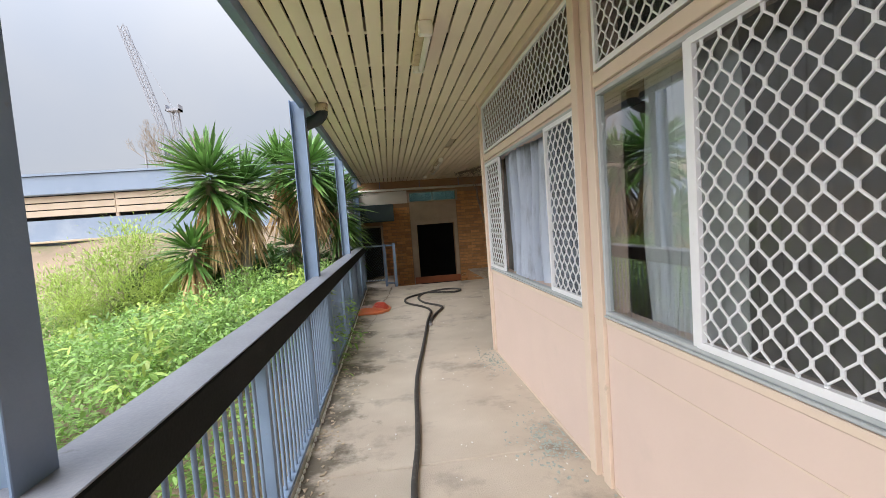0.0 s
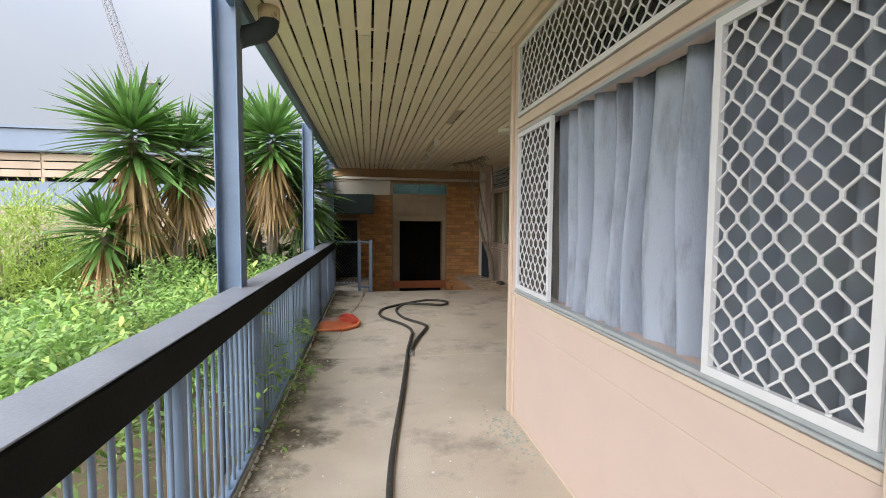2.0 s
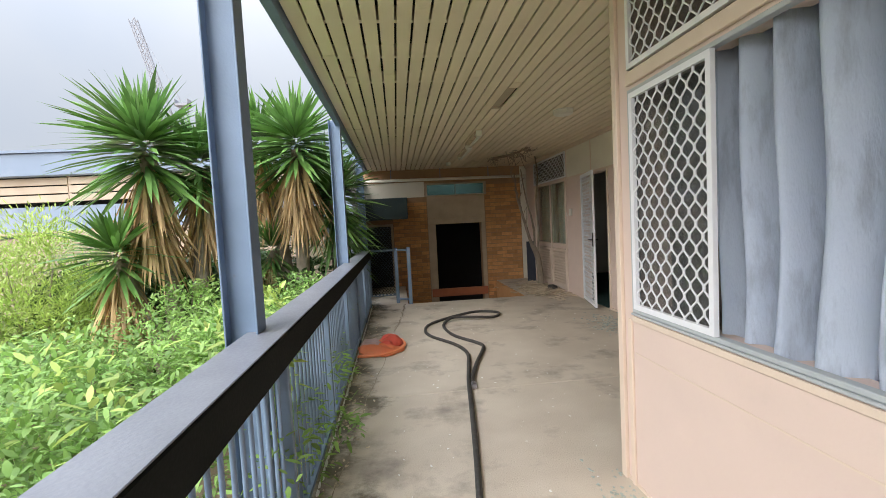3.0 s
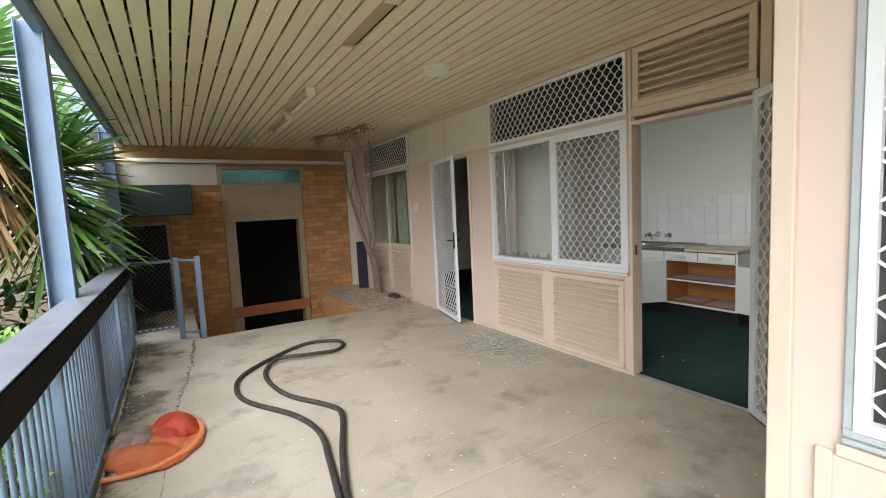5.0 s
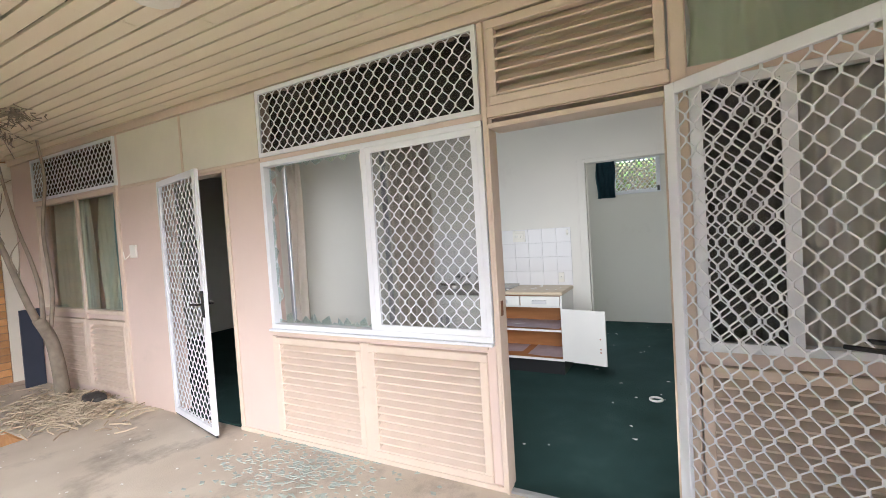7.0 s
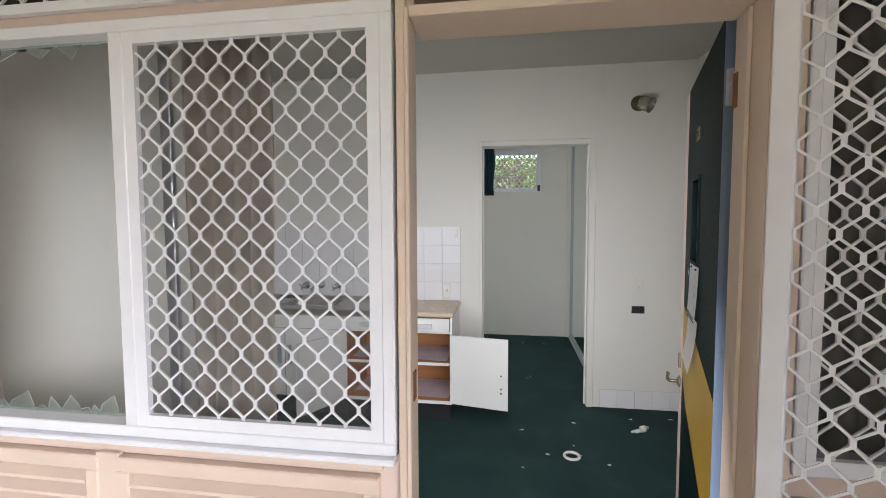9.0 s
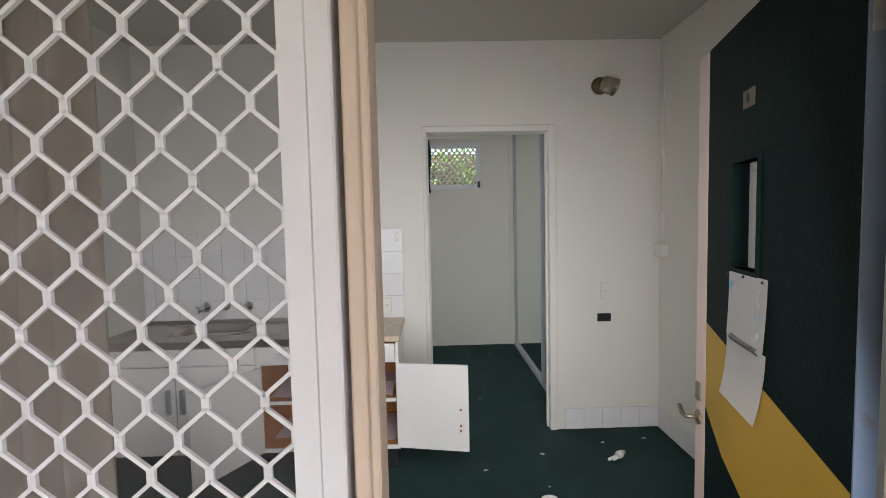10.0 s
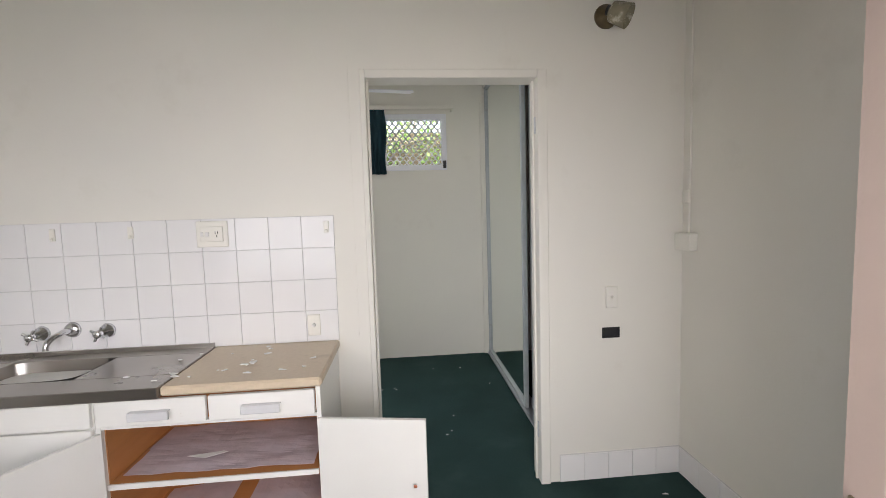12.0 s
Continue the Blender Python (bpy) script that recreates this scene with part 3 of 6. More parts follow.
def spin(name, prof, at, axis, material, parent, seg=20, label=""):
    """A turned part: prof is (radius, height) from at along axis."""
    bm = bmesh.new()
    q = Vector((0, 0, 1)).rotation_difference(Vector(axis))
    rings = []
    for r, h in prof:
        rings.append([bm.verts.new(Vector(at) + q @ Vector((r * math.cos(2 * math.pi * k / seg), r * math.sin(2 * math.pi * k / seg), h))) for k in range(seg)])
    for a, b in zip(rings, rings[1:]):
        for k in range(seg):
            bm.faces.new((a[k], a[(k + 1) % seg], b[(k + 1) % seg], b[k]))
    bm.faces.new(rings[0][::-1]), bm.faces.new(rings[-1])
    return part(name, bm, material, parent, label, True)


def quad_prism(bm, pts, thick):
    """A flat polygon given by 3D points, made thick along its normal."""
    pts = [Vector(p) for p in pts]
    nrm = (pts[1] - pts[0]).cross(pts[2] - pts[0]).normalized() * thick
    a = [bm.verts.new(p) for p in pts]
    b = [bm.verts.new(p + nrm) for p in pts]
    n = len(pts)
    bm.faces.new(a[::-1]), bm.faces.new(b)
    for i in range(n):
        bm.faces.new((a[i], a[(i + 1) % n], b[(i + 1) % n], b[i]))
    return bm


# ---- trims of the walls ----
trim_n = bevelled(boxes(
    (WX - 0.022, WX, 1.635, 1.71, 0, 2.54), (WX - 0.035, WX, 1.765, 1.835, 0, 2.56), (WX - 0.014, WX, 4.075, 4.105, 0, 0.86), (WX - 0.02, WX, 4.15, 4.195, 0, 2.60),
    (WX - 0.012, WX, -4, 1.62, 0.852, 0.88), (WX - 0.012, WX, 1.85, 4.07, 0.852, 0.88),
    (WX - 0.02, WX, -4, 1.62, 1.99, 2.05), (WX - 0.02, WX, 1.84, 4.06, 1.99, 2.05), (WX - 0.03, WX + 0.001, -4, 4.19, 2.56, CZ)), 0.003)
solid("trim_near", trim_n, PEACH_TRIM, "peach timber cover battens on the near wall", "trim")
trim_f = bevelled(boxes(
    (F0 - 0.02, F0, 4.975, 5.035, 0, 2.55), (F0 - 0.02, F0, 5.905, 5.932, 0, 2.55), (F0 - 0.02, F0, 5.04, 5.904, 2.045, 2.104),
    (F0 - 0.015, F0, 5.98, 7.69, 0.785, 0.825), (F0 - 0.02, F0, 6.80, 6.88, 0.03, 0.775), (F0 - 0.015, F0, 7.655, 7.70, 0.03, 0.775), (F0 - 0.02, F0, 5.93, 8.13, 0.0, 0.03),
    (F0 - 0.03, F0, 4.19, EY, 2.555, CZ), (F0 - 0.015, F0, 8.09, 8.13, 0, 2.05), (F0 - 0.015, F0, 8.99, 9.03, 0, 2.05),
    (F0 - 0.012, F0, 7.70, 9.62, 2.05, 2.075), (F0 - 0.01, F0, 8.62, 8.645, 2.08, 2.55), (F0 - 0.02, F0, 10.45, 10.50, 0.08, 2.07), (F0 - 0.02, F0, 9.68, 9.72, 0, 2.1)), 0.003)
solid("trim_facade", trim_f, PEACH_TRIM, "peach timber frames and cover battens on the facade", "trim")
solid("transom_panels", boxes((F0 - 0.006, F0 - 0.001, 7.71, 8.615, 2.08, 2.55), (F0 - 0.006, F0 - 0.001, 8.65, 9.61, 2.08, 2.55)), CREAM, "cream painted sheet panels above the far door", "wall")
solid("panel_joint_cover", bevelled(boxes((WX - 0.0035, WX - 0.0005, -4, 1.62, 0.69, 0.697), (WX - 0.0035, WX - 0.0005, 1.85, 4.07, 0.69, 0.697), *((WX - 0.006, WX - 0.0005, 1.7115, 1.7635, 0.142 + 0.18 * k, 0.148 + 0.18 * k) for k in range(13))), 0.0008), PEACH_TRIM, "thin joint strips between the painted wall sheets", "trim")
solid("skirting_shadow_gap", boxes((WX - 0.004, WX, -4, 4.19, 0.0, 0.02)), PEACH_TRIM, "thin base strip along the near wall", "trim")

# ---- windows of the near room ----
w1 = thing("window_1", (WX, 0.5, 0.9), "white aluminium sliding window with a diamond security screen", "window", kind="structure")
part("window_frame", bevelled(frame_bars(WX - 0.012, WX + 0.026, -0.60, 1.62, 0.90, 1.97, 0.018), 0.003), ANODISED, w1)
part("window_sill", bevelled(boxes((WX - 0.022, WX - 0.001, -0.60, 1.62, 0.888, 0.899))), ANODISED, w1)
part("mullion", boxes((WX - 0.008, WX + 0.02, 0.966, 0.994, 0.919, 1.951)), WHITE_AL, w1)
pane(w1, WX + 0.008, 0.995, 1.601, 0.919, 1.951, GLASS_DUSTY)
pane(w1, WX + 0.018, -0.581, 0.965, 0.919, 1.951)
screen(w1, WX - 0.006, -0.581, 0.964, 0.919, 1.951, w=0.024)
w2 = thing("window_2", (WX, 3.0, 0.9), "open aluminium window between two white diamond security screens", "window", kind="structure")
part("window_frame", bevelled(frame_bars(WX - 0.012, WX + 0.026, 1.84, 4.06, 0.90, 1.97, 0.018), 0.003), ANODISED, w2)
part("window_sill", bevelled(boxes((WX - 0.022, WX - 0.001, 1.84, 4.06, 0.888, 0.899))), ANODISED, w2)
pane(w2, WX + 0.018, 1.859, 2.32, 0.919, 1.951)
pane(w2, WX + 0.018, 3.50, 4.041, 0.919, 1.951)
screen(w2, WX - 0.006, 1.859, 2.33, 0.919, 1.951, w=0.026)
screen(w2, WX - 0.006, 3.49, 4.041, 0.919, 1.951, w=0.026)
t1 = thing("window_3", (WX, 0.5, 2.06), "fanlight opening behind a white diamond screen", "window", kind="structure")
screen(t1, WX - 0.005, -0.60, 1.615, 2.065, 2.535, w=0.025)
t2 = thing("window_4", (WX, 3.0, 2.06), "fanlight opening behind a white diamond screen", "window", kind="structure")
screen(t2, WX - 0.005, 1.845, 4.055, 2.065, 2.535, w=0.025)
curtain("curtain", WX + 0.14, 0.92, 1.47, 0.86, 2.02, CURTAIN_WHITE, "pale green-white curtain hanging beside the glass", 5, 0.03, 2)
curtain("curtain", WX + 0.20, 0.35, 1.0, 0.86, 2.02, CURTAIN_GREY, "dull grey curtain behind the security screen", 8, 0.03, 3)
curtain("curtain", WX + 0.20, 1.90, 3.66, 0.86, 2.02, CURTAIN_BLUE, "mildewed blue-grey pleated curtain lining, its darker streaks also standing for shade in the folds", 12, 0.15, 4, deep=True)
curtain("curtain", WX + 0.19, 3.74, 4.03, 0.86, 2.02, CURTAIN_GREY, "dark grey curtain edge behind the screen", 4, 0.03, 5)
# added sheet: its near-black colour plays the room's shade behind the fanlights
solid("fanlight_shade", boxes((WX + 0.5, WX + 0.51, -0.7, 4.0, 2.03, 2.60)), SHADE_BLACK, "added near-black sheet standing for the shade behind the fanlights", "wall")

# ---- windows and vents of the facade ----
w3 = thing("window_5", (F0, 6.8, 0.83), "white sliding window with broken pane and a diamond screen", "window", kind="structure")
part("window_frame", bevelled(frame_bars(F0 - 0.02, F0 + 0.05, 5.942, 7.685, 0.83, 2.04, 0.034, 0.034), 0.003), WHITE_AL, w3)
part("window_sill", bevelled(boxes((F0 - 0.04, F0 - 0.001, 5.94, 7.70, 0.812, 0.8285))), WHITE_AL, w3)
part("mullion", bevelled(boxes((F0 - 0.018, F0 + 0.03, 6.728, 6.772, 0.864, 2.006)), 0.003), WHITE_AL, w3)
screen(w3, F0 - 0.006, 5.9765, 6.7275, 0.8645, 2.0055, w=0.034)
part("sliding_stile", bevelled(boxes((F0 + 0.055, F0 + 0.075, 6.645, 6.68, 0.88, 1.99)), 0.003), SILVER, w3, "bare aluminium stile of the slid-back sash")
part("sash_stile", bevelled(boxes((F0 + 0.035, F0 + 0.055, 7.50, 7.53, 0.88, 1.99)), 0.003), SILVER, w3)
rnd = random.Random(9)
EDGE = mat("broken_glass_edge", (0.62, 0.70, 0.68), rough=0.2, bump=0)
PY0, PY1, PZ0, PZ1 = 6.775, 7.65, 0.868, 2.004


def shard(pts):
    """A jagged remnant of the pane with a bright fracture line along its free edge."""
    p = part("glass_shard", quad_prism(bmesh.new(), [(F0 + 0.030, y, z) for y, z in pts], 0.003), SHARD, w3, "jagged shard of broken glass")
    p.visible_shadow = False
    bm = bmesh.new()
    tube(bm, [(F0 + 0.0285, y, z) for y, z in pts[1:-1]] if len(pts) > 3 else [(F0 + 0.0285, y, z) for y, z in pts], 0.0011, 4)
    part("fracture_edge", bm, EDGE, w3)


y = PY0 + 0.002
while y < PY1 - 0.05:
    w = rnd.uniform(0.03, 0.10)
    y1 = min(y + w, PY1)
    h = rnd.uniform(0.015, 0.09) ** 1.2 * (2.2 if y > 7.25 else 1.3)
    mid = y + w * rnd.uniform(0.15, 0.85)
    shard([(y, PZ0), (y, PZ0 + h * rnd.uniform(0.15, 0.5)), (mid, PZ0 + h), (y + w * 0.9, PZ0 + h * rnd.uniform(0.2, 0.7)), (y1, PZ0 + h * 0.15), (y1, PZ0)])
    y = y1
y = PY0 + 0.03
while y < PY1 - 0.08:
    w = rnd.uniform(0.04, 0.13)
    h = rnd.uniform(0.008, 0.06)
    shard([(y + w, PZ1), (y + w * 0.9, PZ1 - h * rnd.uniform(0.2, 0.6)), (y + w * rnd.uniform(0.3, 0.7), PZ1 - h), (y + w * 0.2, PZ1 - h * 0.4), (y, PZ1)])
    y += w
z = 1.0
while z < 1.9:
    h = rnd.uniform(0.08, 0.2)
    w = rnd.uniform(0.012, 0.045)
    shard([(PY0, z + h), (PY0 + w * 0.5, z + h * 0.9), (PY0 + w, z + h * rnd.uniform(0.3, 0.7)), (PY0 + w * 0.3, z + 0.02), (PY0, z)])
    w = rnd.uniform(0.03, 0.10)
    shard([(PY1, z), (PY1 - w * 0.3, z + 0.02), (PY1 - w, z + h * rnd.uniform(0.3, 0.7)), (PY1 - w * 0.6, z + h * 0.9), (PY1, z + h)])
    z += h
bm = bmesh.new()
quad_prism(bm, [(F0 + 0.045, 6.776, 0.885), (F0 + 0.045, 6.806, 0.885), (F0 + 0.045, 6.794, 1.46), (F0 + 0.045, 6.776, 1.46)], 0.003)
quad_prism(bm, [(F0 + 0.045, 6.776, 1.465), (F0 + 0.045, 6.79, 1.465), (F0 + 0.045, 6.83, 1.99), (F0 + 0.045, 6.776, 1.99)], 0.003)
part("torn_seal", bm, PAPER, w3, "torn white sealing strip")
t3 = thing("window_6", (F0, 6.8, 2.08), "fanlight opening behind a white diamond screen", "window", kind="structure")
screen(t3, F0 - 0.012, 5.945, 7.685, 2.075, 2.548, w=0.028)
curtain("curtain", F0 + 0.22, 6.42, 6.72, 0.55, 2.52, CURTAIN_BEIGE, "beige curtain gathered behind the security screen", 4, 0.035, 6)
curtain("curtain", F0 + 0.20, 7.52, 7.66, 0.55, 2.5, CURTAIN_BEIGE, "beige curtain gathered at the window's edge", 2, 0.03, 7)
v1 = thing("louvre_panel", (F0, 6.4, 0.03), "peach timber louvre vent under the window", "vent", "louvre panels under the window")
louvre_panel(v1, F0, 5.99, 6.81, 0.035, 0.765, 13, PEACH_TRIM)
v2 = thing("louvre_panel", (F0, 7.25, 0.03), "peach timber louvre vent under the window", "vent", "louvre panels under the window")
louvre_panel(v2, F0, 6.87, 7.66, 0.035, 0.765, 13, PEACH_TRIM)
v3 = thing("louvre_panel", (F0, 5.46, 2.1), "peach timber louvre vent above the open doorway", "vent")
louvre_panel(v3, F0, 5.05, 5.885, 2.105, 2.545, 6, PEACH_TRIM, cover=0.46)
w4 = thing("window_7", (F0, 10.5, 0.85), "two-light window with drawn curtains in peach frame", "window", kind="structure")
part("window_frame", bevelled(frame_bars(F0 - 0.015, F0 + 0.05, 9.70, 11.45, 0.85, 2.07, 0.04), 0.003), PEACH_TRIM, w4)
pane(w4, F0 + 0.03, 9.74, 10.45, 0.89, 2.03)
pane(w4, F0 + 0.03, 10.50, 11.41, 0.89, 2.03)
t4 = thing("window_8", (F0, 10.5, 2.1), "fanlight opening behind a white diamond screen", "window", kind="structure")
screen(t4, F0 - 0.012, 9.66, 11.45, 2.09, 2.548, w=0.028)
CURTAIN_SEA = mat("sea_green_curtain", (0.22, 0.40, 0.40), (0.16, 0.31, 0.32), 5, 0.85, 0.2, 200)
curtain("curtain", F0 + 0.13, 9.84, 10.04, 0.8, 2.06, CURTAIN_SEA, "sea-green curtain at the far window's edge", 3, 0.035, 28)
curtain("curtain", F0 + 0.15, 10.04, 10.42, 0.8, 2.06, CURTAIN_GREEN, "grey-green curtain behind the far window", 5, 0.04, 8)
curtain("curtain", F0 + 0.15, 10.55, 11.4, 0.8, 2.06, CURTAIN_GREEN, "grey-green curtain behind the far window", 8, 0.04, 9)
v4 = thing("louvre_panel", (F0, 10.1, 0.08), "peach timber louvre vent under the far window", "vent", "louvre panels under the far window")
louvre_panel(v4, F0, 9.72, 10.45, 0.085, 0.79, 12, PEACH_TRIM)
v5 = thing("louvre_panel", (F0, 11.0, 0.08), "peach timber louvre vent under the far window", "vent", "louvre panels under the far window")
louvre_panel(v5, F0, 10.50, 11.44, 0.085, 0.79, 12, PEACH_TRIM)
w5 = thing("window_9", (F0, 4.6, 0.86), "white aluminium window with screen beside the doorway", "window", kind="structure")
part("window_frame", bevelled(frame_bars(F0 - 0.02, F0 + 0.05, 4.27, 4.97, 0.86, 2.03, 0.035), 0.003), WHITE_AL, w5)
part("mullion", boxes((F0 - 0.018, F0 + 0.03, 4.60, 4.64, 0.895, 1.995)), WHITE_AL, w5)
screen(w5, F0 - 0.012, 4.63, 4.945, 0.88, 2.01, w=0.022)
pane(w5, F0 + 0.03, 4.305, 4.60, 0.895, 1.995)
pane(w5, F0 + 0.04, 4.27, 4.97, 2.10, 2.55)
curtain("curtain", F0 + 0.11, 4.62, 4.96, 0.8, 2.03, CURTAIN_GREY, "grey curtain behind the small screened window", 4, 0.02, 17)
curtain("curtain", F0 + 0.10, 5.99, 7.68, 2.03, 2.57, CURTAIN_DARK, "dark curtain behind the fanlight screen", 14, 0.03, 18)
curtain("curtain", F0 + 0.10, 9.72, 11.42, 2.06, 2.57, CURTAIN_DARK, "dark curtain behind the far fanlight screen", 14, 0.03, 19)
curtain("curtain", F0 + 0.10, 4.29, 4.62, 0.8, 2.03, CURTAIN_BEIGE, "beige curtain behind the window by the doorway", 4, 0.02, 10)
curtain("curtain", F0 + 0.10, 4.29, 4.96, 2.0, 2.54, CURTAIN_GREEN, "grey-green curtain in the upper light", 7, 0.02, 11)
v6 = thing("louvre_panel", (F0, 4.6, 0.05), "peach timber louvre vent beside the doorway", "vent")
louvre_panel(v6, F0, 4.28, 4.965, 0.05, 0.795, 13, PEACH_TRIM)


# ---- doors ----
def screen_door(hinge, free, z0, z1, label):
    """A white framed security door standing open, from its hinge to its free edge."""
    h, f = Vector((*hinge, 0)), Vector((*free, 0))
    d = (f - h).normalized()
    nrm = Vector((-d.y, d.x, 0))
    wd = (f - h).length
    ob = thing("screen_door", (hinge[0], hinge[1], z0), label, "door")
    def put(u, v, w):
        return h + d * u + nrm * w + Vector((0, 0, v))
    def slab(u0, u1, v0, v1, w0, w1):
        bm = bmesh.new()
        box(bm, u0, u1, w0, w1, v0, v1)
        for v in bm.verts:
            v.co = put(v.co.x, v.co.z, v.co.y)
        return bm
    for nm, a in (("hinge_stile", (0, 0.05, z0, z1)), ("lock_stile", (wd - 0.06, wd, z0, z1)), ("top_rail", (0.05, wd - 0.06, z1 - 0.05, z1)), ("bottom_rail", (0.05, wd - 0.06, z0, z0 + 0.05))):
        part(nm, bevelled(slab(*a, -0.014, 0.014), 0.003), WHITE_AL, ob)
    part("grille", grille_bm(0.05, wd - 0.06, z0 + 0.05, z1 - 0.05, put), WHITE_AL, ob)
    part("rubber_sweep", slab(0, wd, z0 - 0.015, z0, -0.006, 0.006), BLACK, ob)
    lock = part("lock_plate", bevelled(slab(wd - 0.05, wd - 0.012, z0 + 0.90, z0 + 1.10, -0.024, 0.024), 0.004), BLACK, ob, "black lock plate")
    bm = bmesh.new()
    for s in (-1, 1):
        tube(bm, [put(wd - 0.03, z0 + 1.0, 0.02 * s), put(wd - 0.03, z0 + 1.0, 0.055 * s), put(wd - 0.06, z0 + 1.0, 0.06 * s), put(wd - 0.15, z0 + 0.995, 0.058 * s)], 0.008)
    part("lever_handle", bm, BLACK, ob, "black lever handle")
    for zz in (0.2, 1.0, 1.8):
        bm = bmesh.new()
        tube(bm, [put(-0.006, z0 + zz, 0.012), put(-0.006, z0 + zz + 0.08, 0.012)], 0.007)
        part("hinge", bm, SILVER, ob)
    return ob


screen_door((2.885, 5.055), (2.385, 4.44), 0.03, 2.03, "white diamond-mesh security door standing wide open")
screen_door((2.895, 8.985), (2.71, 8.15), 0.03, 2.04, "white diamond-mesh security door standing ajar")

d1 = thing("door", (3.10, 5.062, 0.015), "dark green timber door with a diagonal mustard band, open inward", "door")
DH, DF = Vector((3.10, 5.062, 0)), Vector((3.925, 4.853, 0))
dd = (DF - DH).normalized()
dn = Vector((-dd.y, dd.x, 0))
def dput(u, v, w):
    return DH + dd * u + dn * w + Vector((0, 0, v))
def dslab(u0, u1, v0, v1, w0, w1):
    bm = bmesh.new()
    box(bm, u0, u1, w0, w1, v0, v1)
    for v in bm.verts:
        v.co = dput(v.co.x, v.co.z, v.co.y)
    return bm
DW = (DF - DH).length
SU0, SU1, SV0, SV1 = 0.385, 0.54, 1.315, 1.62
for a in ((0, SU0, 0.02, 2.02), (SU1, DW - 0.10, 0.02, 2.02), (SU0, SU1, 0.02, SV0), (SU0, SU1, SV1, 2.02)):
    part("leaf", dslab(*a, -0.036, 0.0), GREEN_DOOR, d1)
bm = bmesh.new()
quad_prism(bm, [dput(0.002, 0.50, 0.0005), dput(0.60, 0.70, 0.0005), dput(DW - 0.102, 0.80, 0.0005), dput(DW - 0.102, 1.10, 0.0005), dput(0.002, 0.95, 0.0005)], 0.0015)
bm.normal_update()
part("painted_band", bm, YELLOW, d1, "mustard painted diagonal band")
for nm, a in (("bead", (SU0 - 0.012, SU0, SV0 - 0.012, SV1 + 0.012)), ("bead", (SU1, SU1 + 0.012, SV0 - 0.012, SV1 + 0.012)), ("bead", (SU0, SU1, SV1, SV1 + 0.012)), ("bead", (SU0, SU1, SV0 - 0.012, SV0))):
    part(nm, dslab(*a, -0.04, 0.006), GREEN_DOOR, d1)
p = part("pane", dslab(SU0, SU1, SV0, SV1, -0.022, -0.018), GLASS, d1, "narrow vision glass")
part("edge_strip", dslab(-0.004, 0.0, 0.02, 2.02, -0.036, 0.0), STEEL, d1)
for zz in (0.24, 1.78):
    part("hinge_leaf", bevelled(dslab(-0.006, -0.004, zz, zz + 0.10, -0.034, -0.004), 0.0008), SILVER, d1, "steel hinge leaf")
part("lock_stile", bevelled(dslab(DW - 0.10, DW, 0.02, 2.02, -0.036, 0.0005), 0.002), PEACH, d1, "pale pink unpainted stile")
lk = part("lock_case", bevelled(dslab(DW - 0.055, DW - 0.025, 0.80, 0.865, 0.0005, 0.010), 0.003), TARNISH, d1, "tarnished nickel lock")
bm = bmesh.new()
tube(bm, [dput(DW - 0.04, 0.735, 0.0), dput(DW - 0.04, 0.735, 0.045), dput(DW - 0.02, 0.735, 0.05), dput(DW + 0.035, 0.745, 0.046), dput(DW + 0.055, 0.735, 0.04)], 0.008)
part("lever_handle", bm, TARNISH, d1, "tarnished lever handle", True)
spin("rose", [(0.026, 0), (0.026, 0.006), (0.014, 0.012)], dput(DW - 0.04, 0.735, 0.0), dn, TARNISH, d1)
bm = bmesh.new()
tube(bm, [dput(DW - 0.03, 0.82, -0.036), dput(DW - 0.03, 0.82, -0.09), dput(DW - 0.12, 0.81, -0.09)], 0.009)
part("lever_handle", bm, CHROME, d1, "chrome lever handle")
pl = part("letter_plate", bevelled(dslab(0.415, 0.482, 1.762, 1.81, 0.0, 0.004), 0.001), PLATE_TAN, d1, "small tan plate with the letter B")
fc = bpy.data.curves.new("number", "FONT")
fc.body, fc.size, fc.extrude, fc.align_x, fc.align_y = "B", 0.036, 0.0008, "CENTER", "CENTER"
fo = bpy.data.objects.new("number", fc)
scene.collection.objects.link(fo)
fo.matrix_world = Matrix.Translation(dput(0.4485, 1.786, 0.0055)) @ Matrix((( -dd.x, 0, dn.x), (-dd.y, 0, dn.y), (0, 1, 0))).to_4x4()
bpy.context.view_layer.update()
me = bpy.data.meshes.new_from_object(fo.evaluated_get(bpy.context.evaluated_depsgraph_get()))
me.transform(fo.matrix_world)
bpy.data.objects.remove(fo)
bm = bmesh.new()
bm.from_mesh(me)
part("letter", bm, BLACK, d1)
cal = thing("wall_calendar", dput(0.48, 0.935, 0.004), "white spiral-bound calendar pinned open on the green door", "calendar")
def sheet(u0, u1, v0, v1, lift, seed):
    r2 = random.Random(seed)
    bm = bmesh.new()
    n = 6
    g2 = [[bm.verts.new(dput(u0 + (u1 - u0) * i / n, v0 + (v1 - v0) * j / n, 0.005 + lift * (1 - j / n) ** 2 + 0.004 * math.sin(2.2 * i / n + seed) * (1 - j / n))) for i in range(n + 1)] for j in range(n + 1)]
    for j in range(n):
        for i in range(n):
            bm.faces.new((g2[j][i], g2[j][i + 1], g2[j + 1][i + 1], g2[j + 1][i]))
    bmesh.ops.solidify(bm, geom=bm.faces[:], thickness=0.002)
    return bm
part("page", sheet(0.315, 0.55, 1.115, 1.305, 0.006, 1), PAPER, cal)
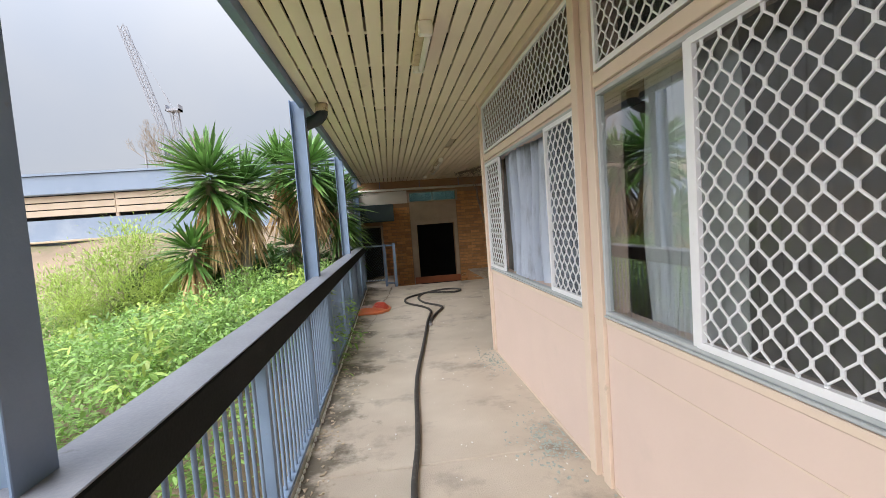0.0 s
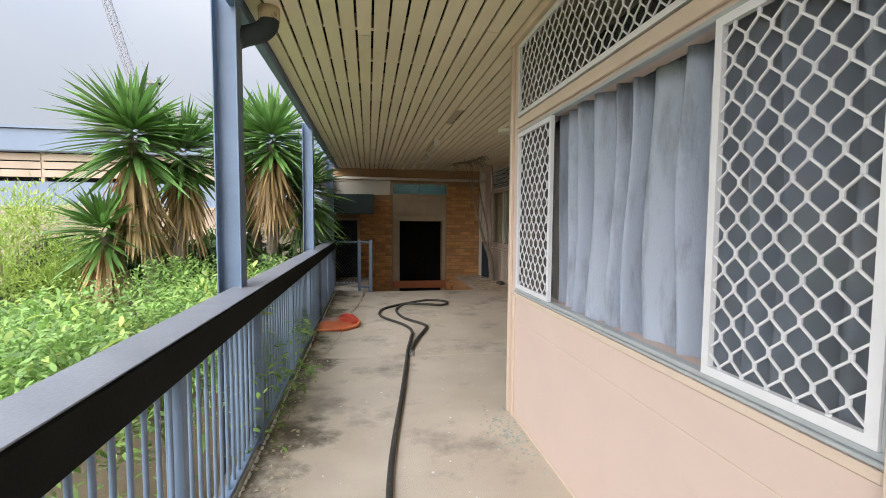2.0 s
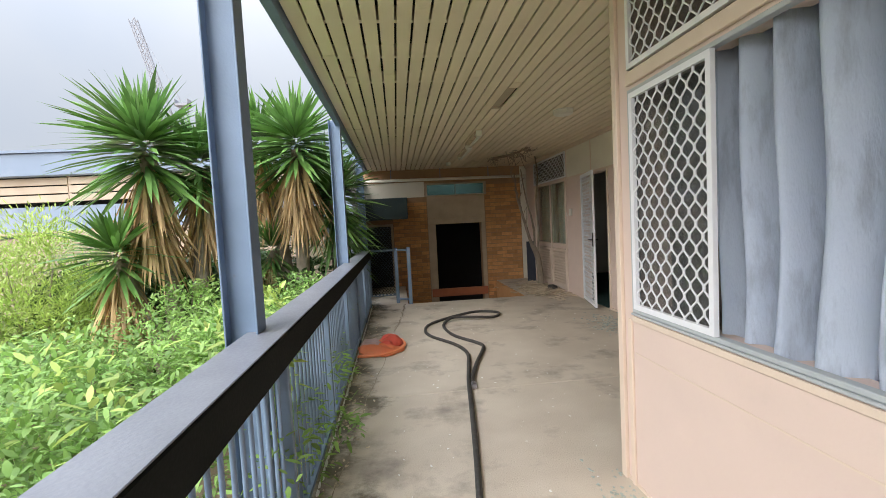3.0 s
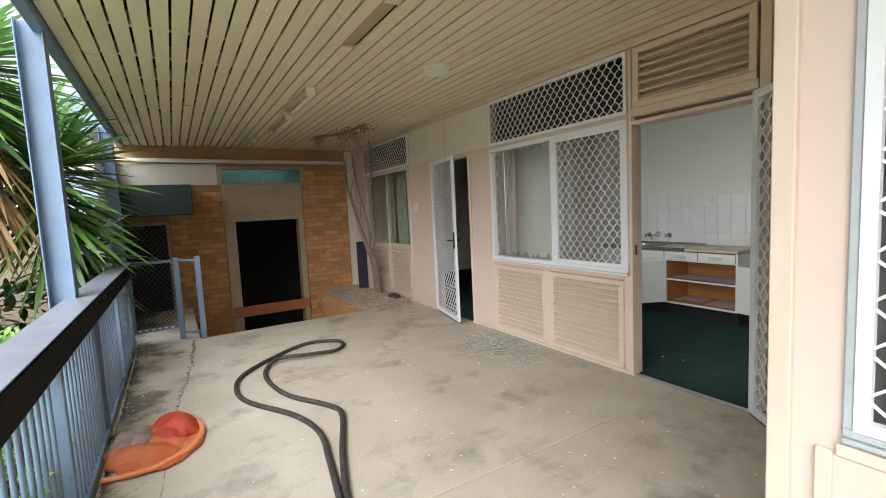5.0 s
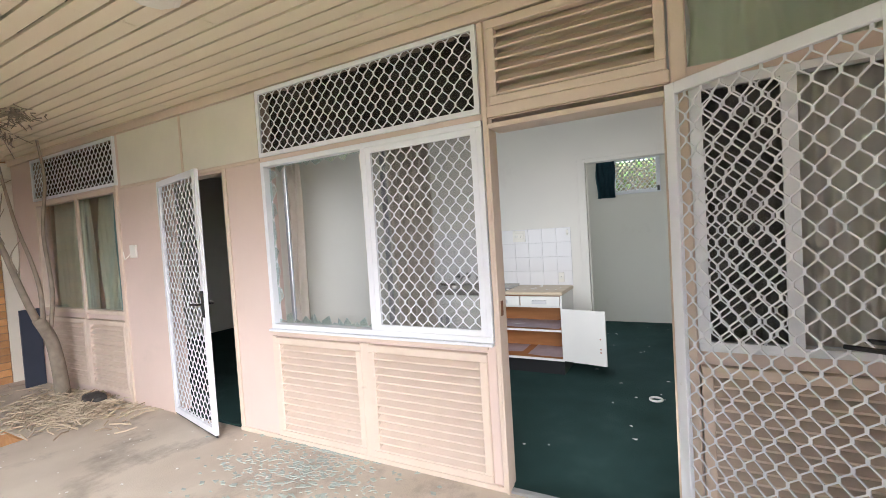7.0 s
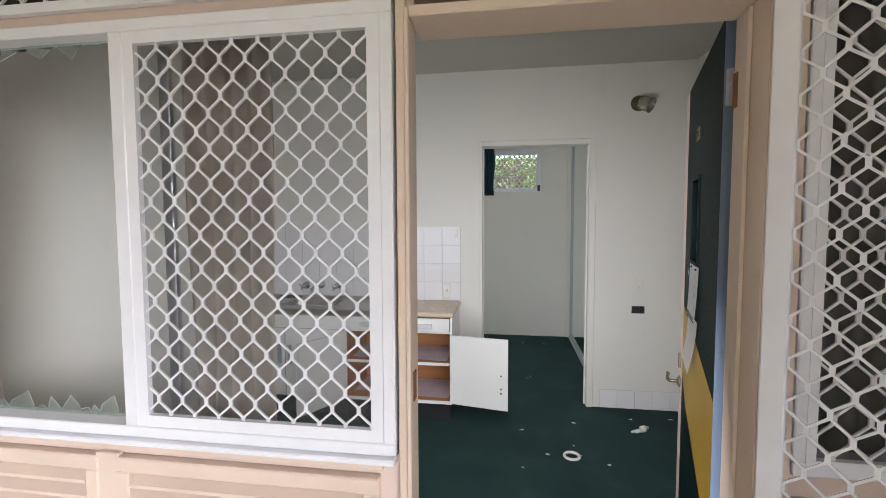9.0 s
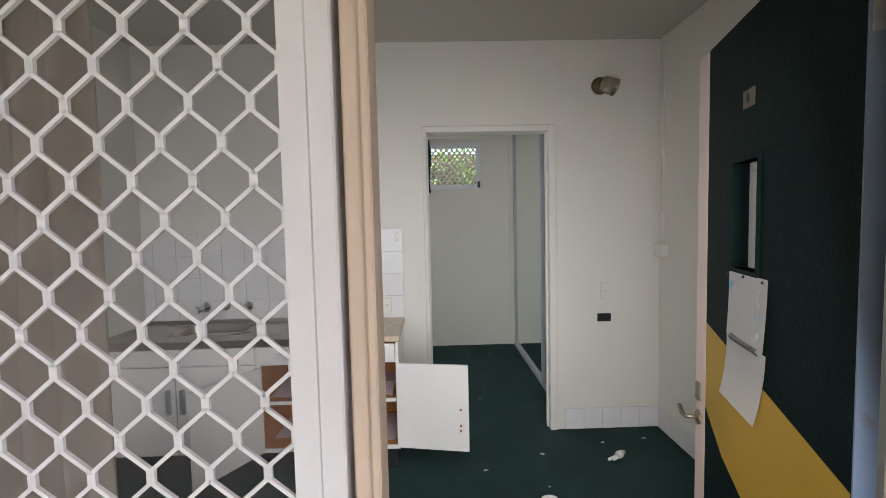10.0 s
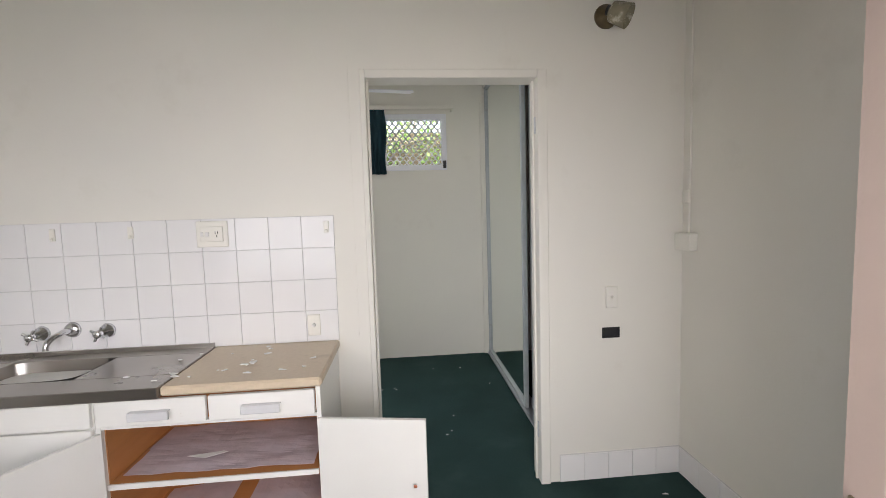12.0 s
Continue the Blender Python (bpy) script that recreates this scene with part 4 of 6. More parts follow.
part("page", sheet(0.318, 0.562, 0.925, 1.11, 0.022, 2), PAPER, cal, "curling lower calendar page")
bm = bmesh.new()
for k in range(22):
    u = 0.345 + k * 0.0078
    tube(bm, [dput(u, 1.103, 0.012), dput(u + 0.002, 1.114, 0.02), dput(u + 0.004, 1.125, 0.01)], 0.0014, 5)
tagged(part("spiral", bm, BLACK, cal), kind="stuff")
HEART = mat("pale_blue_print", (0.30, 0.52, 0.66), rough=0.7, bump=0)
for u, v, s, m in ((0.515, 1.268, 0.034, HEART), (0.345, 1.268, 0.026, GROUT), (0.345, 1.235, 0.026, GROUT), (0.345, 1.203, 0.022, HEART), (0.345, 1.155, 0.026, GROUT)):
    bm = bmesh.new()
    pts = []
    for k in range(20):
        a = 2 * math.pi * k / 20
        hx, hy = 16 * math.sin(a) ** 3, 13 * math.cos(a) - 5 * math.cos(2 * a) - 2 * math.cos(3 * a) - math.cos(4 * a)
        pts.append(bm.verts.new(dput(u + hx * s / 34, v + hy * s / 34, 0.0135)))
    bm.faces.new(pts)
    part("printed_heart", bm, m, cal)
for u, v in ((0.325, 1.297), (0.435, 1.299), (0.54, 1.297)):
    spin("drawing_pin", [(0.004, 0), (0.004, 0.003), (0.001, 0.005)], dput(u, v, 0.012), dn, BLACK, cal, 8)

# door jamb hardware of the open doorway
jamb = thing("door_frame", (F0 + 0.06, 5.46, 0), "peach painted timber door frame with worn lock strike", "door frame", kind="structure")
part("jamb", bevelled(boxes((F0 - 0.028, F0 + 0.055, 5.896, 5.909, 0, 2.01)), 0.003), PEACH_TRIM, jamb)
part("jamb", bevelled(boxes((F0 - 0.03, F0 + 0.13, 5.037, 5.062, 0, 2.01)), 0.003), PEACH_TRIM, jamb)
part("head", bevelled(boxes((F0 - 0.03, F0 + 0.13, 5.062, 5.896, 1.985, 2.012)), 0.003), PEACH_TRIM, jamb)
part("stop", bevelled(boxes((F0 + 0.056, F0 + 0.10, 5.9035, 5.9095, 0, 1.985)), 0.002), PEACH_TRIM, jamb)
part("strike_plate", boxes((F0 + 0.0, F0 + 0.03, 5.893, 5.896, 0.98, 1.06)), RUST, jamb, "rusty strike plate")
for zz in (0.22, 1.76):
    part("hinge", bevelled(boxes((F0 + 0.108, F0 + 0.129, 5.060, 5.066, zz, zz + 0.09)), 0.002), RUST, jamb, "rust-stained hinge recess")
part("jamb_rebate", bevelled(boxes((F0 + 0.045, F0 + 0.06, 5.0625, 5.073, 0, 1.985)), 0.002), PEACH_TRIM, jamb)
part("threshold", bevelled(boxes((F0 - 0.01, F0 + 0.03, 5.063, 5.895, -0.004, 0.016))), SILVER, jamb, "worn metal threshold strip")

# ---- railing ----
rail = thing("railing", (-0.66, 4, 0), "steel veranda railing with dark top beam and grey-blue bars", "railing")
# shaded sides and skylit top of the beam are coloured in: near-black body, paler cap
part("top_beam", bevelled(boxes((-0.765, -0.60, -4.0, 9.9, 0.84, 0.975)), 0.006), RAIL_DARK, rail, "weathered top beam, near-black for its shaded sides")
part("top_cap", bevelled(boxes((-0.768, -0.603, -4.0, 9.9, 0.9755, 0.981)), 0.002), CAP_SKYLIT, rail, "weathered cap, paler grey for the sky's light on the beam's top")
part("bottom_rail", bevelled(boxes((-0.685, -0.635, -4.0, 9.9, 0.05, 0.075)), 0.003), STEEL, rail)
bar = bmesh.new()
tube(bar, [(0, 0, 0.07), (0, 0, 0.855)], 0.009, 8, cap=False)
bar_me = mesh_of("baluster", bar, STEEL, True)
POSTS = (-2.9, 0.48, 3.88, 7.24, 10.60)
UPR = [k * 1.13 + 0.45 + 0.10 for k in range(-3, 9)]
k = 0
y = -2.0
while y < 9.85:
    if all(abs(y - u) > 0.045 for u in UPR):
        ob = new("baluster", bar_me)
        ob.parent = rail
        ob.location = (0.0, y - 4, 0.0)
    y += 0.085
for u in UPR:
    part("upright", bevelled(boxes((-0.69, -0.63, u - 0.02, u + 0.02, 0.0, 0.85)), 0.003), STEEL, rail)
ELBOW = mat("dark_teal_pipe_paint", (0.03, 0.045, 0.05), (0.02, 0.03, 0.035), 6, 0.5, 0.1, 90)
TRAY = mat("stained_cream_steel", (0.62, 0.50, 0.34), (0.50, 0.38, 0.24), 10, 0.5, 0.1, 90, stain=(0.16, 0.10, 0.05), sscale=16, lo=0.58, hi=0.68)
for yp in POSTS:
    post = thing("steel_post", (-0.76, yp, -1.6), "grey-blue painted steel I-section veranda post", "post", "veranda posts")
    part("web", boxes((-0.83, -0.715, yp - 0.004, yp + 0.004, -1.6, 2.62)), STEEL, post)
    part("flange", bevelled(boxes((-0.715, -0.707, yp - 0.055, yp + 0.055, -1.6, 2.62)), 0.002), STEEL, post)
    part("flange", bevelled(boxes((-0.838, -0.83, yp - 0.055, yp + 0.055, -1.6, 2.62)), 0.002), STEEL, post)
    if yp != 3.88:
        continue
    bm = bmesh.new()
    tube(bm, smooth_path([(-0.57, yp + 0.12, 2.57), (-0.575, yp + 0.12, 2.52), (-0.62, yp + 0.11, 2.47), (-0.70, yp + 0.08, 2.43), (-0.76, yp + 0.07, 2.40)], 4), 0.058, 14)
    part("downpipe_elbow", bm, ELBOW, post, "dark downpipe elbow", True)
    bm = bmesh.new()
    tube(bm, [(-0.57, yp + 0.12, CZ - 0.002), (-0.57, yp + 0.12, 2.545)], 0.062, 14)
    part("collar", bm, TRAY, post, "stained cream collar", True)

# ---- ceiling fittings ----
def batten_light(x, y0, y1, tubed):
    ob = thing("fluorescent_batten", (x, (y0 + y1) / 2, CZ), "old fluorescent batten fixed to the slatted ceiling", "ceiling light", "fluorescent battens")
    part("tray", bevelled(boxes((x - 0.045, x + 0.03, y0 + 0.012, y1 - 0.012, CZ - 0.045, CZ - 0.002)), 0.006), TRAY, ob, "stained steel tray")
    part("end_cap", bevelled(boxes((x - 0.04, x + 0.045, y0, y0 + 0.05, CZ - 0.085, CZ - 0.002)), 0.006), LAMPGLASS, ob)
    part("end_cap", bevelled(boxes((x - 0.04, x + 0.045, y1 - 0.05, y1, CZ - 0.085, CZ - 0.002)), 0.006), LAMPGLASS, ob)
    if tubed:
        bm = bmesh.new()
        tube(bm, [(x + 0.02, y0 + 0.06, CZ - 0.072), (x + 0.02, y1 - 0.06, CZ - 0.072)], 0.02, 12)
        part("lamp_tube", bm, LAMPGLASS, ob, "unlit lamp tube", True)
batten_light(0.29, 2.28, 2.98, True)
batten_light(1.05, 7.98, 8.95, True)
batten_light(1.10, 9.1, 10.15, True)
oy = thing("oyster_light", (1.86, 7.03, CZ), "yellowed octagonal oyster light on the slatted ceiling", "ceiling light")
spin("base", [(0.125, 0), (0.125, 0.012)], (1.86, 7.03, CZ - 0.012), (0, 0, 1), IVORY, oy, 8)
dif = spin("diffuser", [(0.02, 0), (0.085, 0.006), (0.112, 0.02), (0.122, 0.045), (0.122, 0.055)], (1.86, 7.03, CZ - 0.067), (0, 0, 1), LAMPGLASS, oy, 8)
for f in dif.data.polygons:
    f.use_smooth = False
bm = bmesh.new()
tube(bm, [(1.0, 11.1, CZ), (1.0, 11.1, CZ - 0.06)], 0.05, 12)
bl = thing("bulkhead_light", (1.0, 11.1, CZ), "small dirty bulkhead light on the ceiling", "ceiling light")
part("body", bm, LAMPGLASS, bl)
mb = solid("exposed_joist", boxes((0.985, 1.085, 6.15, 6.9, CZ + 0.019, CZ + 0.035)), TIMBER_BEIGE, "brown joist exposed where a ceiling board is missing", "ceiling")

# ---- hose, bag and litter on the slab ----
HZ = 0.020
hp = [(0.0, 1.1), (0.0, 1.8), (0.055, 2.36), (0.10, 3.23), (0.15, 3.75), (0.255, 4.5), (0.345, 5.2), (0.41, 5.72), (0.475, 6.12), (0.525, 6.51), (0.445, 6.87), (0.21, 7.31), (0.16, 7.64), (0.25, 7.96), (0.55, 8.29), (0.96, 8.57), (1.24, 8.48), (1.295, 8.31), (1.16, 8.13), (0.886, 8.09), (0.60, 8.16), (0.45, 7.98), (0.416, 7.67), (0.49, 7.25), (0.70, 6.86), (0.725, 6.66), (0.57, 6.19), (0.455, 5.78), (0.44, 5.62)]
hz = [HZ] * len(hp)
hz[20] = hz[19] = 0.045
bm = bmesh.new()
tube(bm, smooth_path([(a, b, c) for (a, b), c in zip(hp, hz)], 8), 0.0185, 10)
hose = thing("hose", (0.4, 5, 0), "long dark rubber hose lying in a loop on the slab", "hose")
part("hose_body", bm, HOSE, hose, "", True)
bm = bmesh.new()
tube(bm, [(0.44, 5.64, HZ), (0.432, 5.56, HZ)], 0.023, 12)
part("coupling", bm, SILVER, hose, "metal hose coupling")

bag = thing("plastic_bag", (-0.45, 7.0, 0), "crumpled orange vinyl bag flattened against the railing", "bag")
def crumple(x0, x1, y0, y1, h, seed, fx):
    bm = bmesh.new()
    n = 44
    gg = []
    for j in range(n + 1):
        row = []
        for i in range(n + 1):
            u, v = i / n * 2 - 1, j / n * 2 - 1
            s = math.sqrt(max(u * u + v * v - (u * v) ** 2, 0))
            k = 1.0 if s < 1e-6 else max(abs(u), abs(v)) / max(math.hypot(u, v), 1e-6)
            a, b = u * k, v * k
            rr = 1 + 0.12 * noise.noise(Vector((3 * a, 3 * b, seed)))
            X, Y = (x0 + x1) / 2 + a * rr * (x1 - x0) / 2, (y0 + y1) / 2 + b * rr * (y1 - y0) / 2
            e = max(0.0, 1 - (a * a + b * b))
            z = 0.006 + h * e ** 0.5 * (0.45 + 0.7 * abs(noise.noise(Vector((4 * X, 5 * Y, seed))))) + 0.010 * abs(noise.noise(Vector((13 * X, 13 * Y, seed))))
            row.append(bm.verts.new((X, Y, max(z, 0.004))))
        gg.append(row)
    for j in range(n):
        for i in range(n):
            bm.faces.new((gg[j][i], gg[j][i + 1], gg[j + 1][i + 1], gg[j + 1][i]))
    bmesh.ops.solidify(bm, geom=bm.faces[:], thickness=0.002)
    return bm
CORAL = mat("coral_red_vinyl", (0.86, 0.17, 0.11), (0.80, 0.13, 0.08), 6, 0.4, 0.15, 60)
part("lower_fold", crumple(-0.64, -0.11, 6.66, 7.36, 0.045, 1.0, 1), ORANGE_VINYL, bag, "", True)
part("upper_fold", crumple(-0.64, -0.18, 6.70, 7.30, 0.10, 2.0, 1), ORANGE_VINYL, bag, "", True)
part("print", crumple(-0.42, -0.13, 6.92, 7.37, 0.165, 5.0, 1), CORAL, bag, "coral red faded panel", True)
part("lining", crumple(-0.63, -0.36, 6.84, 7.30, 0.15, 3.0, 1), PINK_FILM, bag, "pale inner film showing", True)
bm = bmesh.new()
tube(bm, smooth_path([(-0.62, 6.70, 0.02), (-0.40, 6.665, 0.028), (-0.20, 6.78, 0.03), (-0.115, 7.0, 0.03), (-0.15, 7.24, 0.03)], 6), 0.016, 8)
part("rolled_hem", bm, ORANGE_VINYL, bag, "rolled orange hem", True)

def scatter(name, label, zone, n, size, material, seed, z=0.0, category="debris"):
    """Small flat flakes lying on a floor, joined as one loose spread."""
    r2 = random.Random(seed)
    bm = bmesh.new()
    for _ in range(n):
        x, y = zone(r2)
        a, s = r2.uniform(0, 6.3), r2.uniform(0.3, 1.0) * size
        pts = []
        for k in range(r2.choice((3, 4))):
            b = a + 2 * math.pi * k / 3.6 + r2.uniform(-0.4, 0.4)
            pts.append((x + s * math.cos(b) * r2.uniform(0.4, 1), y + s * math.sin(b), z + 0.002 + r2.uniform(0, 0.004)))
        quad_prism(bm, pts, 0.003)
    return solid(name, bm, material, label, category, "stuff")
GLASSBIT = mat("glass_crumbs", (0.52, 0.58, 0.54), (0.40, 0.46, 0.43), 30, 0.2, 0, spec=0.8)
scatter("glass_fragments", "crumbs of broken window glass on the slab", lambda r: (min(r.gauss(2.62, 0.18), 2.88), r.gauss(7.2, 0.33)), 520, 0.028, GLASSBIT, 21)
scatter("glass_fragments", "crumbs of broken glass beside the near wall", lambda r: (min(r.gauss(0.86, 0.10), 0.98), r.gauss(2.15, 0.2)), 260, 0.016, GLASSBIT, 22)
scatter("glass_fragments", "crumbs of broken glass beside the near wall", lambda r: (min(r.gauss(0.88, 0.07), 0.98), r.gauss(3.85, 0.2)), 160, 0.016, GLASSBIT, 23)
scatter("paint_flakes", "pale paint flakes strewn over the slab", lambda r: (r.uniform(-0.5, 2.8), r.uniform(0.8, 9.5)), 420, 0.012, PAPER, 24)
scatter("dry_leaves", "dry leaf litter along the foot of the railing", lambda r: (-0.6 + abs(r.gauss(0, 0.08)), r.uniform(0, 9.8)), 500, 0.022, STRAW, 25)
bm = bmesh.new()
r6 = random.Random(31)
y = -1.5
while y < 9.7:
    l = r6.uniform(0.03, 0.075)
    w = r6.uniform(0.008, 0.02)
    quad_prism(bm, [(-0.632, y, 0.0), (-0.632 + w, y + 0.006, 0.0), (-0.632 + w, y + l * 0.7, 0.0), (-0.632, y + l, 0.0)], 0.012)
    y += l + r6.uniform(0.004, 0.03)
solid("flaking_edge", bm, PAPER, "flaking white paint along the slab's edge", "paint", "stuff")
def crack_x(y):
    return -0.06 + (y - 9.55) * 0.094 + 0.012 * math.sin(3.1 * y) + 0.006 * math.sin(11 * y)


def along_crack(r):
    y = 7.3 + 2.4 * r.random() ** 0.7
    return crack_x(y) + r.gauss(0, 0.010), y


bm = bmesh.new()
for k in range(96):
    ya, yb = 4.2 + 0.0575 * k, 4.2 + 0.0575 * (k + 1)
    w = 0.0022 + 0.0012 * math.sin(k * 1.7)
    quad_prism(bm, [(crack_x(ya) - w, ya, 0.0002), (crack_x(ya) + w, ya, 0.0002), (crack_x(yb) + w, yb, 0.0002), (crack_x(yb) - w, yb, 0.0002)], 0.0012)
solid("slab_crack", bm, BARK, "soil-filled crack wandering along the slab", "crack")
scatter("dead_weeds", "line of dead weeds in the slab crack", along_crack, 170, 0.016, BARK, 26)
r3 = random.Random(77)
bm = bmesh.new()
for _ in range(460):
    x, y, a, l = min(r3.gauss(2.52, 0.2), 2.86), r3.gauss(10.1, 0.35), r3.uniform(0, 6.3), r3.uniform(0.06, 0.24)
    z = 0.006 + abs(r3.gauss(0, 0.018))
    q = Vector((math.cos(a), math.sin(a), 0)) * l / 2
    x, y = min(x, 2.88 - abs(q.x)), y
    tube(bm, [(x - q.x, y - q.y, z), (x + r3.uniform(-0.01, 0.01), y + 0.01, z + r3.uniform(0, 0.03)), (x + q.x, y + q.y, z + r3.uniform(0, 0.03))], 0.0055, 5)
solid("twig_litter", bm, STRAW, "fallen dry twigs under the dead climber", "litter", "stuff")

# ---- kitchen ----
TOP = 0.83
bench = thing("worktop", (5.05, 6.3, TOP - 0.035), "beige laminate worktop with scattered paint chips", "worktop")
part("top", bevelled(boxes((4.80, 5.298, 6.025, 6.60, TOP - 0.036, TOP)), 0.008), LAMINATE, bench)
sink = thing("sink", (5.05, 7.15, TOP - 0.04), "stainless steel sink top with a single bowl", "sink")
SB = (4.93, 5.20, 6.98, 7.40)
part("drainer", bevelled(boxes((4.79, SB[0], 6.602, 7.74, TOP - 0.04, TOP + 0.002), (SB[1], 5.298, 6.602, 7.74, TOP - 0.04, TOP + 0.002), (SB[0], SB[1], 6.602, SB[2], TOP - 0.04, TOP + 0.002), (SB[0], SB[1], SB[3], 7.74, TOP - 0.04, TOP + 0.002)), 0.003), STAINLESS, sink)
bm = bmesh.new()
n = 32
rings = []
for f, z in ((1.0, 0.0), (0.97, -0.02), (0.9, -0.11), (0.8, -0.14), (0.15, -0.15)):
    ring = []
    for k in range(n):
        a = 2 * math.pi * k / n
        c, s = math.cos(a), math.sin(a)
        e = 0.42
        ring.append(bm.verts.new(((SB[0] + SB[1]) / 2 + f * (SB[1] - SB[0]) / 2 * math.copysign(abs(c) ** e, c), (SB[2] + SB[3]) / 2 + f * (SB[3] - SB[2]) / 2 * math.copysign(abs(s) ** e, s), TOP + 0.0025 + z)))
    rings.append(ring)
for a, b in zip(rings, rings[1:]):
    for k in range(n):
        bm.faces.new((a[k], b[k], b[(k + 1) % n], a[(k + 1) % n]))
bm.faces.new(rings[-1])
part("bowl", bm, STAINLESS, sink, "", True)
part("upstand", boxes((5.28, 5.298, 6.602, 7.74, TOP + 0.002, TOP + 0.02)), STAINLESS, sink)
for k, yy in enumerate((7.065, 7.345)):
    tap = thing("tap", (5.29, yy, 0.93), "chrome wall tap with a cross handle", "tap", "sink taps")
    spin("flange", [(0.034, 0), (0.03, 0.012), (0.016, 0.02), (0.013, 0.05)], (5.29, yy, 0.935), (-1, 0, 0), CHROME, tap)
    spin("spindle", [(0.013, 0.0), (0.017, 0.01), (0.017, 0.03), (0.008, 0.036)], (5.24, yy, 0.935), (-1, 0, 0), CHROME, tap)
    bm = bmesh.new()
    for a in (0.5, 0.5 + math.pi / 2):
        tube(bm, [(5.222, yy + 0.036 * math.cos(a), 0.935 + 0.036 * math.sin(a)), (5.222, yy - 0.036 * math.cos(a), 0.935 - 0.036 * math.sin(a))], 0.006, 8)
    part("cross_handle", bm, CHROME, tap)
sp = thing("sink_spout", (5.29, 7.244, 0.93), "chrome swivel spout on the tiled wall", "tap")
spin("flange", [(0.036, 0), (0.032, 0.012), (0.017, 0.02)], (5.29, 7.215, 0.945), (-1, 0, 0), CHROME, sp)
bm = bmesh.new()
tube(bm, smooth_path([(5.28, 7.215, 0.945), (5.24, 7.223, 0.945), (5.20, 7.239, 0.932), (5.178, 7.249, 0.908), (5.174, 7.251, 0.885)], 5), 0.012, 12)
part("spout", bm, CHROME, sp, "", True)

cab = thing("kitchen_cabinet", (5.05, 6.44, 0), "white kitchen base cabinet with orange interior, doors hanging open", "cabinet")
C0 = 4.82
part("plinth", boxes((4.90, 5.28, 6.06, 6.83, 0.012, 0.17)), BLACK, cab)
part("side_panel", boxes((C0, 5.29, 6.035, 6.052, 0.17, 0.79)), MELAMINE, cab)
part("side_panel", boxes((C0, 5.29, 6.822, 6.838, 0.17, 0.79)), MELAMINE, cab)
part("back_panel", boxes((5.275, 5.285, 6.052, 6.822, 0.17, 0.79)), ORANGE_PLY, cab, "orange stained back")
part("lining", boxes((C0 + 0.02, 5.275, 6.052, 6.056, 0.187, 0.68)), ORANGE_PLY, cab)
part("lining", boxes((C0 + 0.02, 5.275, 6.818, 6.822, 0.187, 0.68)), ORANGE_PLY, cab)
part("base", boxes((C0, 5.275, 6.056, 6.818, 0.17, 0.187)), ORANGE_PLY, cab)
part("shelf", boxes((C0 + 0.01, 5.275, 6.056, 6.818, 0.445, 0.461)), ORANGE_PLY, cab)
part("shelf_edge", boxes((C0 + 0.002, C0 + 0.009, 6.056, 6.818, 0.443, 0.463), (C0 - 0.004, C0 + 0.003, 6.037, 6.836, 0.166, 0.189)), MELAMINE, cab)
part("drawer_rail", boxes((C0 + 0.002, C0 + 0.02, 6.052, 6.822, 0.675, 0.69)), MELAMINE, cab)
for a, b in ((6.055, 6.435), (6.445, 6.825)):
    dr = part("drawer_front", bevelled(boxes((C0 - 0.018, C0 + 0.001, a, b, 0.692, 0.785)), 0.002), MELAMINE, cab)
    c = (a + b) / 2
    part("handle", bevelled(boxes((C0 - 0.042, C0 - 0.032, c - 0.07, c + 0.07, 0.716, 0.748), (C0 - 0.033, C0 - 0.017, c - 0.07, c + 0.07, 0.742, 0.748)), 0.002), PULL, dr, "pale aluminium pull handle")
bm = bmesh.new()
quad_prism(bm, [(4.812, 6.05, 0.175), (4.812, 6.05, 0.668), (4.735, 5.645, 0.668), (4.735, 5.645, 0.175)], 0.016)
dr = part("cabinet_door", bm, MELAMINE, cab, "white door swung fully open")
for z in (0.42, 0.33, 0.30):
    spin("screw_hole", [(0.007, 0), (0.007, 0.001)], (4.729, 5.69, z), (-0.98, 0.18, 0), BOARD_RED, dr, 10)
bm = bmesh.new()
quad_prism(bm, [(4.812, 6.825, 0.175), (4.812, 6.825, 0.668), (4.45, 7.03, 0.668), (4.45, 7.03, 0.175)], 0.016)
part("cabinet_door", bm, MELAMINE, cab, "white door swung open")
cab2 = thing("kitchen_cabinet", (5.05, 7.28, 0), "white closed sink cabinet with two doors", "cabinet")
part("plinth", boxes((4.90, 5.28, 6.84, 7.72, 0.012, 0.17)), BLACK, cab2)
part("body", boxes((C0, 5.29, 6.84, 7.74, 0.17, 0.785)), MELAMINE, cab2)
part("false_front", bevelled(boxes((C0 - 0.018, C0 - 0.001, 6.843, 7.738, 0.692, 0.785)), 0.002), MELAMINE, cab2)
for a, b, h in ((6.843, 7.288, 7.25), (7.294, 7.738, 7.33)):
    dr = part("cabinet_door", bevelled(boxes((C0 - 0.018, C0 - 0.001, a, b, 0.175, 0.684)), 0.002), MELAMINE, cab2)
    part("handle", bevelled(boxes((C0 - 0.042, C0 - 0.018, h - 0.012, h + 0.012, 0.42, 0.56)), 0.003), SILVER, dr, "aluminium pull handle")
